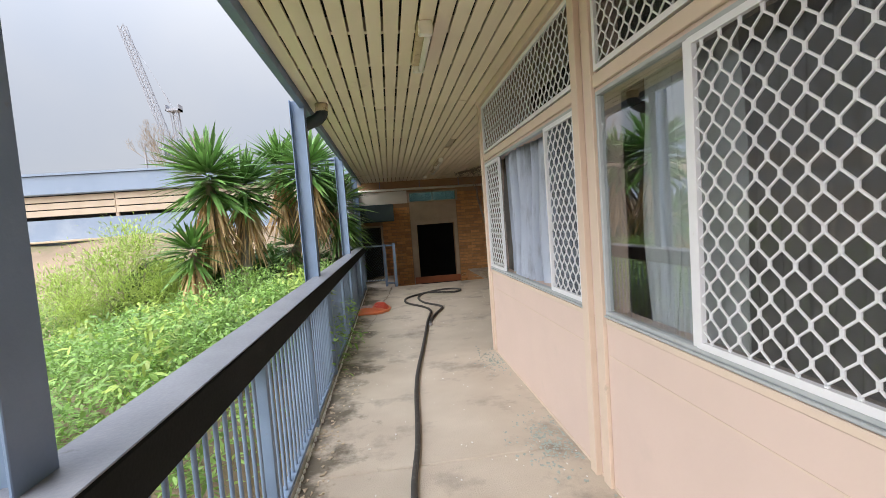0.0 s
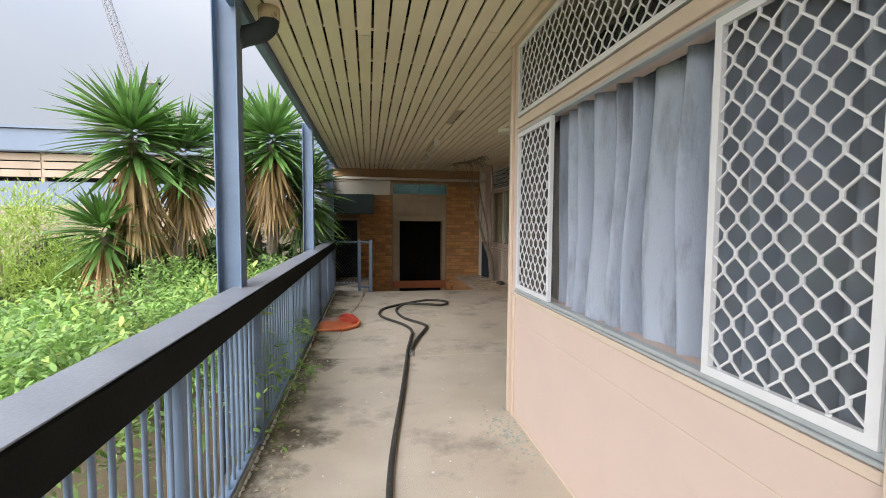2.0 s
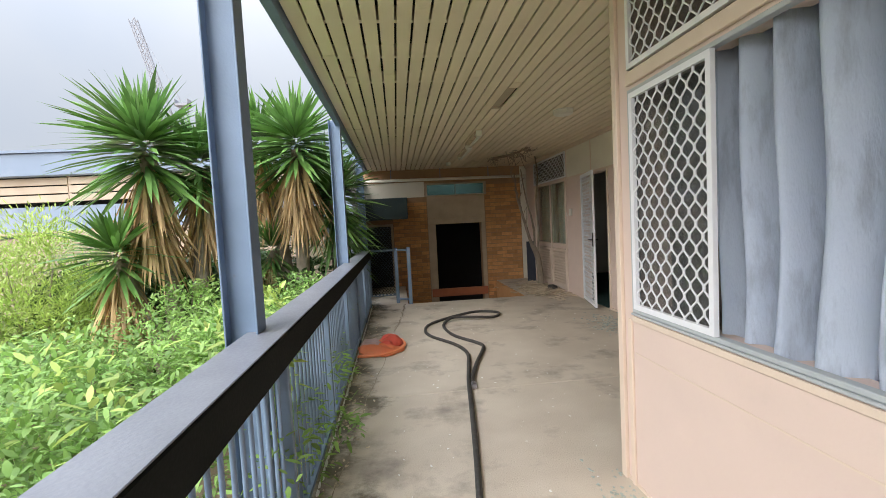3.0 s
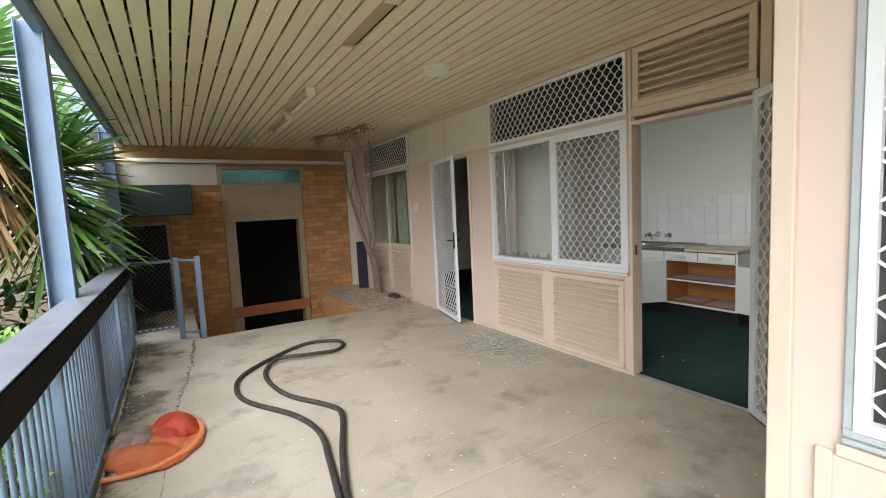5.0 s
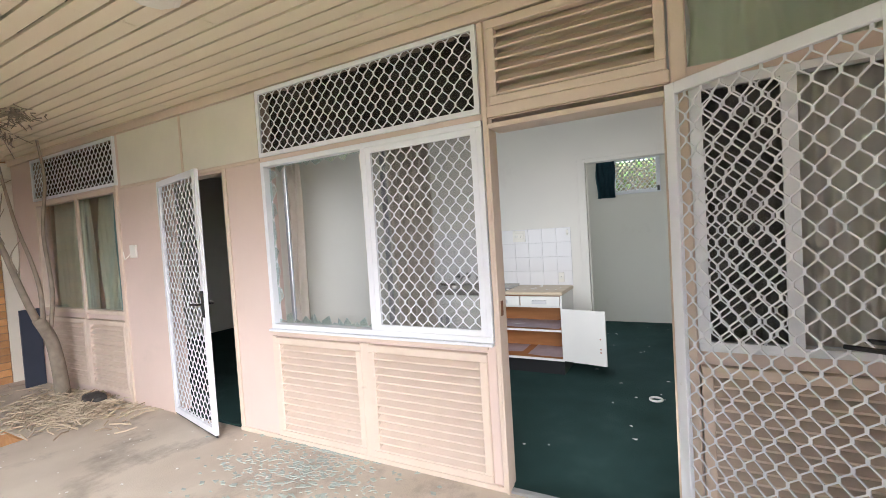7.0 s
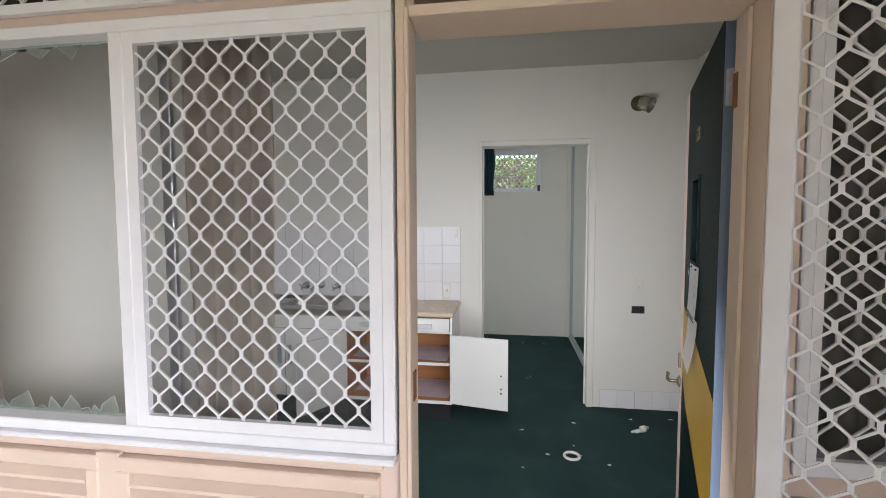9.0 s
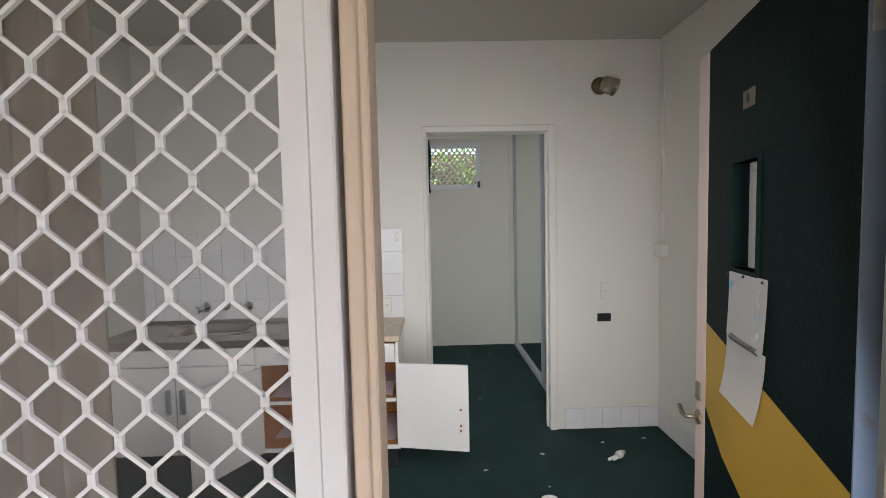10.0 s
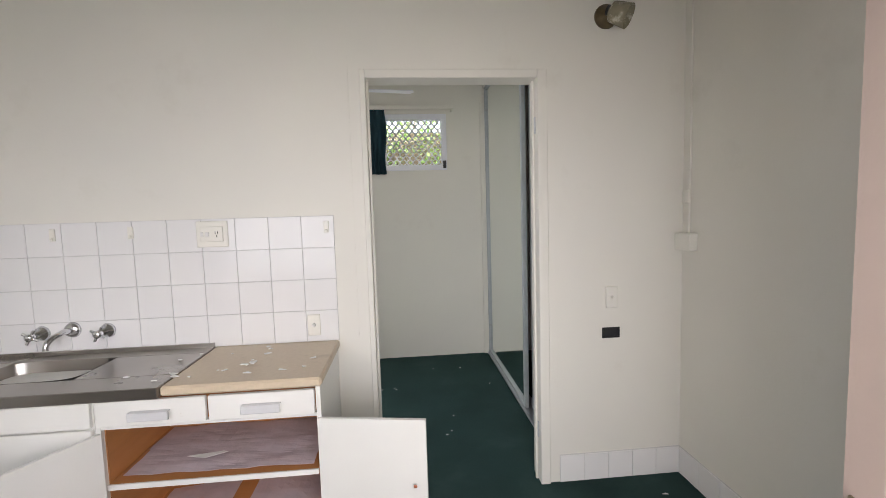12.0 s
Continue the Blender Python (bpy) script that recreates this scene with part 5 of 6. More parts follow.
def shelf_sheet(x0, x1, y0, y1, z, turn, seed, label):
    """A creased sheet of paper lying loosely on a shelf."""
    bm = bmesh.new()
    bmesh.ops.create_grid(bm, x_segments=14, y_segments=14, size=0.5)
    for v in bm.verts:
        X, Y = (x0 + x1) / 2 + v.co.x * (x1 - x0), (y0 + y1) / 2 + v.co.y * (y1 - y0)
        X += turn * v.co.y + 0.01 * noise.noise(Vector((9 * Y, seed, 0)))
        v.co = Vector((X, Y, z + 0.010 * abs(noise.noise(Vector((7 * X, 6 * Y, seed)))) + 0.004 * abs(noise.noise(Vector((19 * X, 23 * Y, seed))))))
    bmesh.ops.solidify(bm, geom=bm.faces[:], thickness=0.0008)
    solid("shelf_paper", bm, PAPER_LILAC, label, "paper", "", group="sheets in the cabinet")
shelf_sheet(5.06, 5.265, 6.07, 6.80, 0.463, 0.0, 1.0, "faded lilac lining paper covering the back of the shelf")
shelf_sheet(4.86, 5.08, 6.08, 6.79, 0.468, 0.01, 2.0, "creased lilac lining paper covering the front of the shelf")
shelf_sheet(4.88, 5.25, 6.07, 6.42, 0.189, 0.02, 3.0, "faded lilac sheet of paper on the cabinet floor")
shelf_sheet(4.95, 5.24, 6.50, 6.80, 0.189, -0.03, 4.0, "faded lilac sheet of paper on the cabinet floor")
bm = bmesh.new()
quad_prism(bm, [(4.93, 6.52, 0.484), (4.955, 6.60, 0.484), (4.97, 6.46, 0.488), (4.96, 6.44, 0.488)], 0.001)
solid("paper_scrap", bm, PAPER, "torn white scrap on the cabinet shelf", "paper", "")

# splashback and skirting tiles
def tile_mesh(w, h, axis):
    bm = bmesh.new()
    t = 0.006
    if axis == "x":
        box(bm, -t, 0, 0.0008, w - 0.0008, 0.0008, h - 0.0008)
    else:
        box(bm, 0.0015, w - 0.0015, 0, t, 0.0015, h - 0.0015)
    bevelled(bm, 0.0014)
    return mesh_of("tile", bm, TILE)
splash = thing("splashback", (KX, 6.9, TOP), "white glazed square tiles above the kitchen bench", "tiles", kind="structure")
part("grout_bed", boxes((KX - 0.003, KX, 6.026, 7.749, TOP, 1.43)), GROUT, splash)
full, last = tile_mesh(0.15, 0.15, "x"), tile_mesh(0.0727, 0.15, "x")
for c in range(12):
    for r in range(4):
        ob = new("tile", full if c < 11 else last)
        ob.parent = splash
        ob.location = (-0.003, 6.026 + 0.15 * c - 6.9, 0.0 + 0.15 * r)
sk = thing("skirting", (KX, 4.6, 0.012), "white glazed skirting tiles along the carpet", "tiles", kind="structure")
part("grout_bed", boxes((KX - 0.003, KX, 4.283, 4.935, 0.012, 0.158), (3.9, KX - 0.004, 4.28, 4.283, 0.012, 0.158)), GROUT, sk)
sx, sy = tile_mesh(0.13, 0.143, "x"), tile_mesh(0.15, 0.143, "y")
for k in range(5):
    ob = new("tile", sx)
    ob.parent, ob.location = sk, (-0.003, 4.284 + 0.13 * k - 4.6, 0.001)
for k in range(9):
    ob = new("tile", sy)
    ob.parent, ob.location = sk, (-0.012 - 0.15 * (k + 1), 4.283 - 4.6, 0.001)

# wall fittings
def plate(name, label, y0, y1, z0, z1, material=IVORY, t=0.009, category="socket"):
    ob = thing(name, (KX, (y0 + y1) / 2, z0), label, category)
    part("plate", bevelled(boxes((KX - t - 0.009, KX - 0.009 if z0 > 0.83 and y0 > 5.9 else KX, y0, y1, z0, z1)), 0.003), material, ob)
    return ob
pw = plate("power_point", "ivory double power point set in the tiled wall", 6.505, 6.645, 1.30, 1.42)
part("inner_plate", bevelled(boxes((KX - 0.026, KX - 0.018, 6.525, 6.625, 1.325, 1.395)), 0.002), IVORY, pw)
part("rocker", bevelled(boxes((KX - 0.030, KX - 0.026, 6.585, 6.600, 1.35, 1.37), (KX - 0.030, KX - 0.026, 6.610, 6.622, 1.35, 1.37)), 0.001), PAPER, pw)
part("slots", boxes((KX - 0.027, KX - 0.0258, 6.545, 6.548, 1.36, 1.372), (KX - 0.027, KX - 0.0258, 6.556, 6.559, 1.36, 1.372), (KX - 0.027, KX - 0.0258, 6.550, 6.553, 1.345, 1.356)), BLACK, pw)
sw = plate("wall_switch", "ivory switch plate on the lower tiles", 6.11, 6.17, 0.86, 0.962, category="switch")
spin("knob", [(0.010, 0), (0.008, 0.012)], (KX - 0.018, 6.14, 0.912), (-1, 0, 0), PAPER, sw, 12)
sw2 = plate("wall_switch", "white switch plate beside the inner doorway", 4.63, 4.69, 0.92, 1.03, WALLWHITE, 0.006, "switch")
spin("knob", [(0.009, 0), (0.007, 0.01)], (KX - 0.016, 4.66, 0.975), (-1, 0, 0), IVORY, sw2, 12)
hole = thing("outlet_hole", (KX, 4.66, 0.763), "empty black outlet box in the wall", "outlet")
part("rim", bevelled(frame_bars(KX - 0.006, KX, 4.615, 4.708, 0.763, 0.818, 0.008), 0.001), BLACK, hole)
part("box", boxes((KX - 0.002, KX - 0.001, 4.623, 4.70, 0.771, 0.81)), BLACK, hole)
cd = thing("conduit", (5.25, 4.29, 1.2), "white surface conduit with junction box in the corner", "conduit")
part("duct", bevelled(boxes((5.235, 5.262, 4.28, 4.292, 1.29, KZ)), 0.002), WALLWHITE, cd)
part("junction_box", bevelled(boxes((5.18, 5.298, 4.28, 4.325, 1.205, 1.29)), 0.004), IVORY, cd)
part("cable_clip", bevelled(boxes((5.225, 5.272, 4.292, 4.305, 1.44, 1.50)), 0.003), IVORY, cd, "yellowed cable clip")
for yy in (6.06, 6.93, 7.26):
    hk = thing("adhesive_hook", (KX - 0.012, yy, 1.36), "small ivory adhesive hook on a tile", "hook", "tile hooks")
    part("hook", bevelled(boxes((KX - 0.017, KX - 0.0092, yy - 0.012, yy + 0.012, 1.35, 1.405), (KX - 0.026, KX - 0.017, yy - 0.006, yy + 0.006, 1.352, 1.366)), 0.002), IVORY, hk)
wl = thing("wall_spotlight", (KX, 4.665, 2.30), "broken glass wall spotlight on a brass mount", "wall light")
LAMPSMOKE = mat("dusty_glass_shade", (0.30, 0.27, 0.19), (0.20, 0.18, 0.12), 14, 0.25, 0.1, 60, stain=(0.5, 0.47, 0.38), sscale=18, lo=0.55, hi=0.65)
BRASS = mat("tarnished_brass", (0.20, 0.15, 0.08), (0.11, 0.085, 0.05), 22, 0.45, 0.1, 90, metal=0.6)
spin("mount", [(0.058, 0), (0.055, 0.012), (0.024, 0.026), (0.017, 0.05)], (KX, 4.69, 2.345), (-1, 0, 0), BRASS, wl)
spin("shade", [(0.024, 0), (0.046, 0.012), (0.052, 0.055), (0.056, 0.095), (0.052, 0.094), (0.046, 0.05), (0.03, 0.02)], (5.235, 4.70, 2.345), (-0.5, -0.68, -0.45), LAMPSMOKE, wl)
spin("lampholder", [(0.024, 0), (0.026, 0.03), (0.018, 0.05)], (5.25, 4.705, 2.355), (-0.5, -0.68, -0.45), BLACK, wl)

# inner doorway frame
fr2 = thing("inner_door_frame", (KX, 5.43, 0), "white painted inner door frame without a door", "door frame", kind="structure")
for a, b in ((4.987, 5.036), (5.852, 5.878)):
    part("architrave", bevelled(boxes((KX - 0.015, KX + 0.115, a, b, 0.012, 2.098)), 0.003), WALLWHITE, fr2)
part("architrave", bevelled(boxes((KX - 0.015, KX + 0.115, 5.036, 5.852, 2.058, 2.098)), 0.003), WALLWHITE, fr2)
part("stop", bevelled(boxes((KX + 0.04, KX + 0.055, 5.036, 5.048, 0.012, 2.058), (KX + 0.04, KX + 0.055, 5.84, 5.852, 0.012, 2.058)), 0.002), WALLWHITE, fr2)
part("hinge", boxes((KX + 0.02, KX + 0.038, 5.036, 5.04, 1.80, 1.88), (KX + 0.02, KX + 0.038, 5.036, 5.04, 0.25, 0.33)), SILVER, fr2)
cover = solid("wall_cover_strip", boxes((KX - 0.004, KX, 5.93, 5.938, 0.84, 2.16)), WALLWHITE, "thin sheet joint strip beside the doorway", "trim")

# bedroom
bw = thing("window_10", (BX, 5.58, 1.86), "small high bedroom window with a security grille", "window", kind="structure")
part("window_frame", bevelled(frame_bars(BX - 0.02, BX + 0.05, 5.255, 5.88, 1.835, 2.36, 0.05), 0.003), WHITE_AL, bw)
part("grille", grille_bm(5.30, 5.85, 1.88, 2.32, lambda u, v, d: Vector((BX + 0.06 + d, u, v)), 0.062, 0.075, 0.0052, 0.014), WHITE_AL, bw)
part("latch", bevelled(boxes((BX - 0.04, BX - 0.02, 5.265, 5.295, 1.85, 1.92)), 0.003), BLACK, bw, "black window latch")
curtain("curtain", BX - 0.05, 5.83, 6.08, 1.80, 2.40, CURTAIN_TEAL, "short dark teal curtain beside the bedroom window", 4, 0.02, 14)
cr = thing("curtain_rail", (BX - 0.06, 5.6, 2.40), "beige curtain rail above the small window", "curtain rail")
part("rail", bevelled(boxes((BX - 0.075, BX - 0.045, 5.19, 6.3, 2.395, 2.43)), 0.003), IVORY, cr)
part("bracket", boxes((BX - 0.05, BX, 5.20, 5.215, 2.38, 2.44)), IVORY, cr)
wr = thing("wardrobe", (6.4, 4.6, 0), "built-in wardrobe with mirrored sliding doors", "wardrobe")
d2 = part("sliding_door", boxes((6.16, 7.41, 4.862, 4.868, 0.05, 2.58)), MIRROR, wr, "mirrored sliding door")
part("door_frame", bevelled(boxes((6.13, 6.165, 4.855, 4.885, 0.03, 2.60), (7.412, 7.43, 4.855, 4.885, 0.03, 2.60), (6.165, 7.412, 4.855, 4.885, 0.03, 0.055), (6.165, 7.412, 4.855, 4.885, 2.575, 2.60)), 0.002), ANODISED, d2)
d3 = part("sliding_door", boxes((5.62, 6.10, 4.812, 4.818, 0.05, 2.58)), MIRROR, wr, "mirrored sliding door")
part("door_frame", bevelled(boxes((6.09, 6.125, 4.805, 4.835, 0.03, 2.60), (5.585, 5.62, 4.805, 4.835, 0.03, 2.60)), 0.002), ANODISED, d3)
part("floor_track", bevelled(boxes((5.41, 7.44, 4.79, 4.90, 0.012, 0.03)), 0.003), SILVER, wr, "aluminium floor track")
part("head_track", boxes((5.41, 7.44, 4.79, 4.90, 2.602, KZ - 0.001)), WALLWHITE, wr)
part("end_stile", boxes((7.43, 7.448, 4.80, 4.93, 0.012, 2.50)), WALLWHITE, wr)
part("inside_panel", boxes((5.41, 5.60, 4.60, 4.61, 0.012, 2.5)), SHADE_BLACK, wr)
fan = thing("ceiling_fan", (6.35, 6.2, 2.64), "white four-bladed ceiling fan at rest", "ceiling fan")
spin("motor", [(0.03, 0), (0.10, 0.02), (0.11, 0.07), (0.05, 0.09), (0.014, 0.10), (0.014, 0.38), (0.05, 0.40)], (6.35, 6.2, 2.245), (0, 0, 1), WHITE_AL, fan)
for k in range(4):
    a = math.radians(-82 + 90 * k)
    bm = bmesh.new()
    c, s = math.cos(a), math.sin(a)
    quad_prism(bm, [(6.35 + c * u - s * v, 6.2 + s * u + c * v, 2.295 + 0.10 * v) for u, v in ((0.12, -0.04), (0.60, -0.065), (0.62, 0.0), (0.60, 0.065), (0.12, 0.04))], 0.006)
    part("blade", bm, WHITE_AL, fan)
vb = mat("outdoor_bank", (0.24, 0.17, 0.11), (0.14, 0.10, 0.07), 3, 0.95, 0.6, 40)
solid("garden_bank", boxes((9.2, 9.4, 3.0, 9.0, -1, 2.5)), vb, "brown earth bank behind the bedroom", "bank")

# litter on the carpet
bulb = thing("lamp_bulb", (4.93, 4.75, 0.012), "compact fluorescent bulb lying on the carpet", "light bulb")
bm = bmesh.new()
for o in (-0.014, 0.014):
    tube(bm, [(4.90, 4.73 + o, 0.03), (4.86, 4.79 + o, 0.03)], 0.009, 8)
part("tubes", bm, PAPER, bulb, "", True)
spin("cap", [(0.022, 0), (0.022, 0.03), (0.013, 0.035), (0.013, 0.06)], (4.90, 4.73, 0.034), (0.55, -0.83, 0), IVORY, bulb, 14)
ring = thing("lamp_ring", (4.50, 5.25, 0.012), "white retaining ring lying on the carpet", "ring")
bm = bmesh.new()
tube(bm, [(4.50 + 0.045 * math.cos(a), 5.25 + 0.045 * math.sin(a), 0.022) for a in [2 * math.pi * k / 20 for k in range(21)]], 0.009, 8)
part("ring", bm, PAPER, ring, "", True)
scatter("paint_chips", "white paint chips on the dark carpet", lambda r: (r.uniform(3.2, 5.2), r.uniform(4.4, 6.0)), 16, 0.02, PAPER, 41, 0.012)
scatter("paint_chips", "small white chips on the bedroom carpet", lambda r: (r.uniform(5.5, 7.3), r.uniform(5.0, 6.5)), 12, 0.01, PAPER, 42, 0.012)
scatter("paint_chips", "paint chips fallen on the kitchen worktop", lambda r: (r.uniform(4.84, 5.26), r.uniform(6.06, 6.9)), 22, 0.022, PAPER, 43, TOP + 0.002)

# ---- brick end wall and stairwell ----
brickwork = thing("brickwork", (0, EY, 0), "orange face brick piers on the end wall", "wall", kind="structure")
cache = {}
def brick(x0, x1, z):
    key = round(x1 - x0, 3)
    if key not in cache:
        bm = bmesh.new()
        box(bm, 0.004, key - 0.004, -0.014, 0.0, 0.004, 0.078)
        bmesh.ops.bevel(bm, geom=[e for e in bm.edges if all(v.co.y < -0.01 for v in e.verts)], offset=0.003, segments=1, affect="EDGES")
        cache[key] = mesh_of("brick", bm, BRICK)
    ob = new("brick", cache[key])
    ob.parent, ob.location = brickwork, (x0, -0.001 - 0.003 * ((x0 * 7.3 + z * 3.1) % 1), z)
for xa, xb, zt in ((-0.20, 0.575, 1.97), (1.92, 2.76, 2.30)):
    z, r = -0.95, 0
    while z + 0.082 < zt:
        x = xa - (0.115 if r % 2 else 0.0)
        while x < xb - 0.01:
            x0, x1 = max(x, xa), min(x + 0.24, xb)
            if x1 - x0 > 0.03:
                brick(round(x0, 3), round(x1, 3), z)
            x += 0.24
        z += 0.086
        r += 1
dw = thing("door_1", (1.28, EY, -1.0), "dark open doorway in a beige timber surround", "door", kind="structure")
part("jamb", bevelled(boxes((0.585, 0.755, EY - 0.04, EY + 0.05, -1.6, 1.36))), TIMBER_BEIGE, dw)
part("jamb", bevelled(boxes((1.815, 1.905, EY - 0.04, EY + 0.05, -1.6, 1.36))), TIMBER_BEIGE, dw)
part("head", bevelled(boxes((0.585, 1.905, EY - 0.045, EY + 0.05, 1.362, 1.50))), TIMBER_BEIGE, dw)
part("overpanel", boxes((0.585, 1.905, EY - 0.02, EY - 0.001, 1.502, 1.995)), TIMBER_BEIGE, dw, "beige sheet panel above the doorway")
part("barrier_board", bevelled(boxes((0.60, 1.89, EY - 0.10, EY - 0.06, -0.29, -0.11))), BOARD_RED, dw, "red oxide board across the doorway")
hw = thing("window_11", (1.25, EY, 2.0), "narrow high window above the doorway panel", "window", kind="structure")
part("window_frame", bevelled(boxes((0.54, 0.60, EY - 0.03, EY + 0.1, 1.999, 2.30), (1.905, 1.96, EY - 0.03, EY + 0.1, 1.999, 2.30), (0.60, 1.905, EY - 0.03, EY + 0.1, 1.999, 2.025), (0.60, 1.905, EY - 0.03, EY + 0.1, 2.265, 2.30), (1.24, 1.255, EY - 0.02, EY + 0.02, 2.025, 2.265))), TIMBER_BEIGE, hw)
BLUEGLASS = glass_mat("greenish_glass", (0.55, 0.8, 0.78), 0.04)
pw2 = part("pane", boxes((0.60, 1.905, EY + 0.03, EY + 0.034, 2.025, 2.265)), BLUEGLASS, hw, "greenish glass")
pw2.visible_shadow = False
solid("end_wall_upper", bevelled(boxes((-0.88, 0.535, EY - 0.02, EY - 0.001, 1.995, 2.34), (2.765, FX, EY - 0.03, EY - 0.001, 0.0, 2.6))), CREAM, "pale painted sheeting on the end wall", "wall")
pipe = thing("pipe", (1.0, EY - 0.12, 2.38), "white painted pipe running under the ceiling", "pipe")
bm = bmesh.new()
tube(bm, [(-0.87, EY - 0.10, 2.385), (2.88, EY - 0.10, 2.37)], 0.032, 12)
part("pipe_run", bm, CREAM, pipe, "", True)
for xx in (-0.2, 0.9, 2.0):
    part("hanger", boxes((xx, xx + 0.015, EY - 0.105, EY - 0.095, 2.40, CZ)), STEEL, pipe)
aw = thing("awning_box", (-0.4, 11.9, 1.5), "dark teal sheet-metal box over the side doorway", "awning")
part("casing", bevelled(boxes((-0.92, 0.13, EY - 0.45, EY - 0.005, 1.52, 1.98)), 0.01), TEAL_METAL, aw)
sd = thing("door_2", (-0.55, EY, 0), "dark mesh side door in a pale frame", "door", kind="structure")
part("frame", bevelled(boxes((-0.26, -0.205, EY - 0.04, EY + 0.02, -0.3, 1.42), (-0.86, -0.26, EY - 0.04, EY + 0.02, 1.37, 1.42))), TIMBER_BEIGE, sd)
part("grille", grille_bm(-0.86, -0.26, 0.0, 1.37, lambda u, v, d: Vector((u, EY + 0.03 + d, v)), 0.075, 0.09), STEEL, sd)
gate = thing("gate", (-0.4, 10.0, 0), "grey-blue steel gate with mesh at the stair head", "gate")
part("post", bevelled(boxes((-0.205, -0.145, 9.88, 9.94, 0, 0.99)), 0.003), STEEL, gate)
part("post", bevelled(boxes((0.015, 0.075, 9.70, 9.76, 0, 1.0)), 0.003), STEEL, gate)
bm = bmesh.new()
tube(bm, [(-0.175, 9.91, 0.95), (0.045, 9.73, 0.95)], 0.018, 8)
part("link_rail", bm, STEEL, gate)
bm = bmesh.new()
tube(bm, [(-0.175, 9.91, 0.08), (0.045, 9.73, 0.08)], 0.018, 8)
part("link_rail", bm, STEEL, gate)
part("gate_frame", bevelled(boxes((-0.66, -0.21, 9.89, 9.93, 0.935, 0.97), (-0.66, -0.21, 9.89, 9.93, 0.14, 0.175), (-0.66, -0.625, 9.89, 9.93, 0.175, 0.935)), 0.003), STEEL, gate)
part("mesh", grille_bm(-0.625, -0.21, 0.175, 0.935, lambda u, v, d: Vector((u, 9.91 + d, v)), 0.05, 0.06, 0.002), RAIL_DARK, gate)
for k in range(6):
    part("clip", boxes((-0.61 + 0.065 * k, -0.58 + 0.065 * k, 9.885, 9.889, 0.155, 0.175)), PAPER, gate, "pale clip")
solid("side_wall", boxes((-0.87, -0.81, 10.75, EY, -0.2, 2.4)), TEAL_METAL, "dark sheet wall beside the stair head", "wall")
nv = thing("leaning_board", (2.85, 11.9, 0), "dark navy board leaning in the corner", "board")
part("board", bevelled(boxes((2.715, 2.90, 11.55, 11.58, 0.0, 0.88))), NAVY, nv)

# dead climber on the ledge
tree = thing("dead_climber", (2.72, 10.75, 0), "dead leafless climber reaching from the ledge to the ceiling", "plant")
def limb(pts, r, r2, nm="branch"):
    bm = bmesh.new()
    jit = random.Random(len(pts) * 7 + int(r * 1000))
    path = smooth_path([(x + jit.uniform(-0.015, 0.015), y + jit.uniform(-0.03, 0.03), z) for x, y, z in pts], 5)
    tube(bm, path, r, 8, r2)
    return part(nm, bm, BARK, tree, "", True)
limb([(2.76, 10.75, -0.02), (2.72, 10.72, 0.3), (2.66, 10.68, 0.62), (2.55, 10.62, 0.85)], 0.072, 0.05, "trunk")
limb([(2.57, 10.63, 0.82), (2.47, 10.6, 1.10), (2.36, 10.56, 1.45), (2.27, 10.52, 1.8), (2.22, 10.5, 2.05), (2.19, 10.5, 2.28)], 0.034, 0.012)
limb([(2.62, 10.66, 0.72), (2.60, 10.6, 1.1), (2.55, 10.56, 1.4), (2.44, 10.52, 1.75), (2.36, 10.5, 2.1), (2.33, 10.48, 2.35)], 0.024, 0.010)
limb([(2.66, 10.66, 0.6), (2.70, 10.6, 1.1), (2.62, 10.55, 1.7), (2.66, 10.5, 2.2), (2.60, 10.45, 2.58)], 0.022, 0.012)
limb([(1.80, 10.5, 2.58), (2.0, 10.35, 2.6), (2.1, 10.1, 2.595), (2.13, 9.8, 2.59), (2.17, 9.45, 2.59)], 0.026, 0.014)
bm = bmesh.new()
r5 = random.Random(91)
for cx, cy, cr, m in ((1.85, 10.55, 0.05, 40), (2.08, 10.2, 0.06, 26), (2.12, 9.86, 0.05, 36), (2.18, 9.5, 0.07, 44), (2.4, 10.4, 0.05, 12)):
    for _ in range(m):
        a = Vector((r5.gauss(cx, cr), r5.gauss(cy, cr), CZ - 0.01 - abs(r5.gauss(0, 0.05))))
        b = a + Vector((r5.gauss(0, 0.05), r5.gauss(0, 0.05), -abs(r5.gauss(0, 0.05))))
        tube(bm, [a, (a + b) / 2 + Vector((r5.gauss(0, 0.012), r5.gauss(0, 0.012), 0)), b], 0.006, 4, 0.003)
tagged(part("dry_tangle", bm, BARK, tree), "dry brown tangle against the ceiling", kind="stuff")
rnd = random.Random(55)
for k in range(6):
    x, y = rnd.uniform(1.85, 2.25), rnd.uniform(9.5, 10.5)
    limb([(x, y, 2.59), (x + rnd.uniform(-0.1, 0.1), y, 2.5), (x + rnd.uniform(-0.15, 0.15), y + rnd.uniform(-0.1, 0.1), 2.36 - rnd.uniform(0, 0.15))], 0.007, 0.003, "twig")
for k in range(10):
    z = rnd.uniform(1.2, 2.3)
    x = 2.55 - (z - 0.8) * 0.27
    limb([(x, 10.53, z), (x + rnd.uniform(-0.12, 0.12), 10.45, z + 0.15), (x + rnd.uniform(-0.2, 0.2), 10.4, z + 0.32)], 0.008, 0.003, "twig")
bm = bmesh.new()
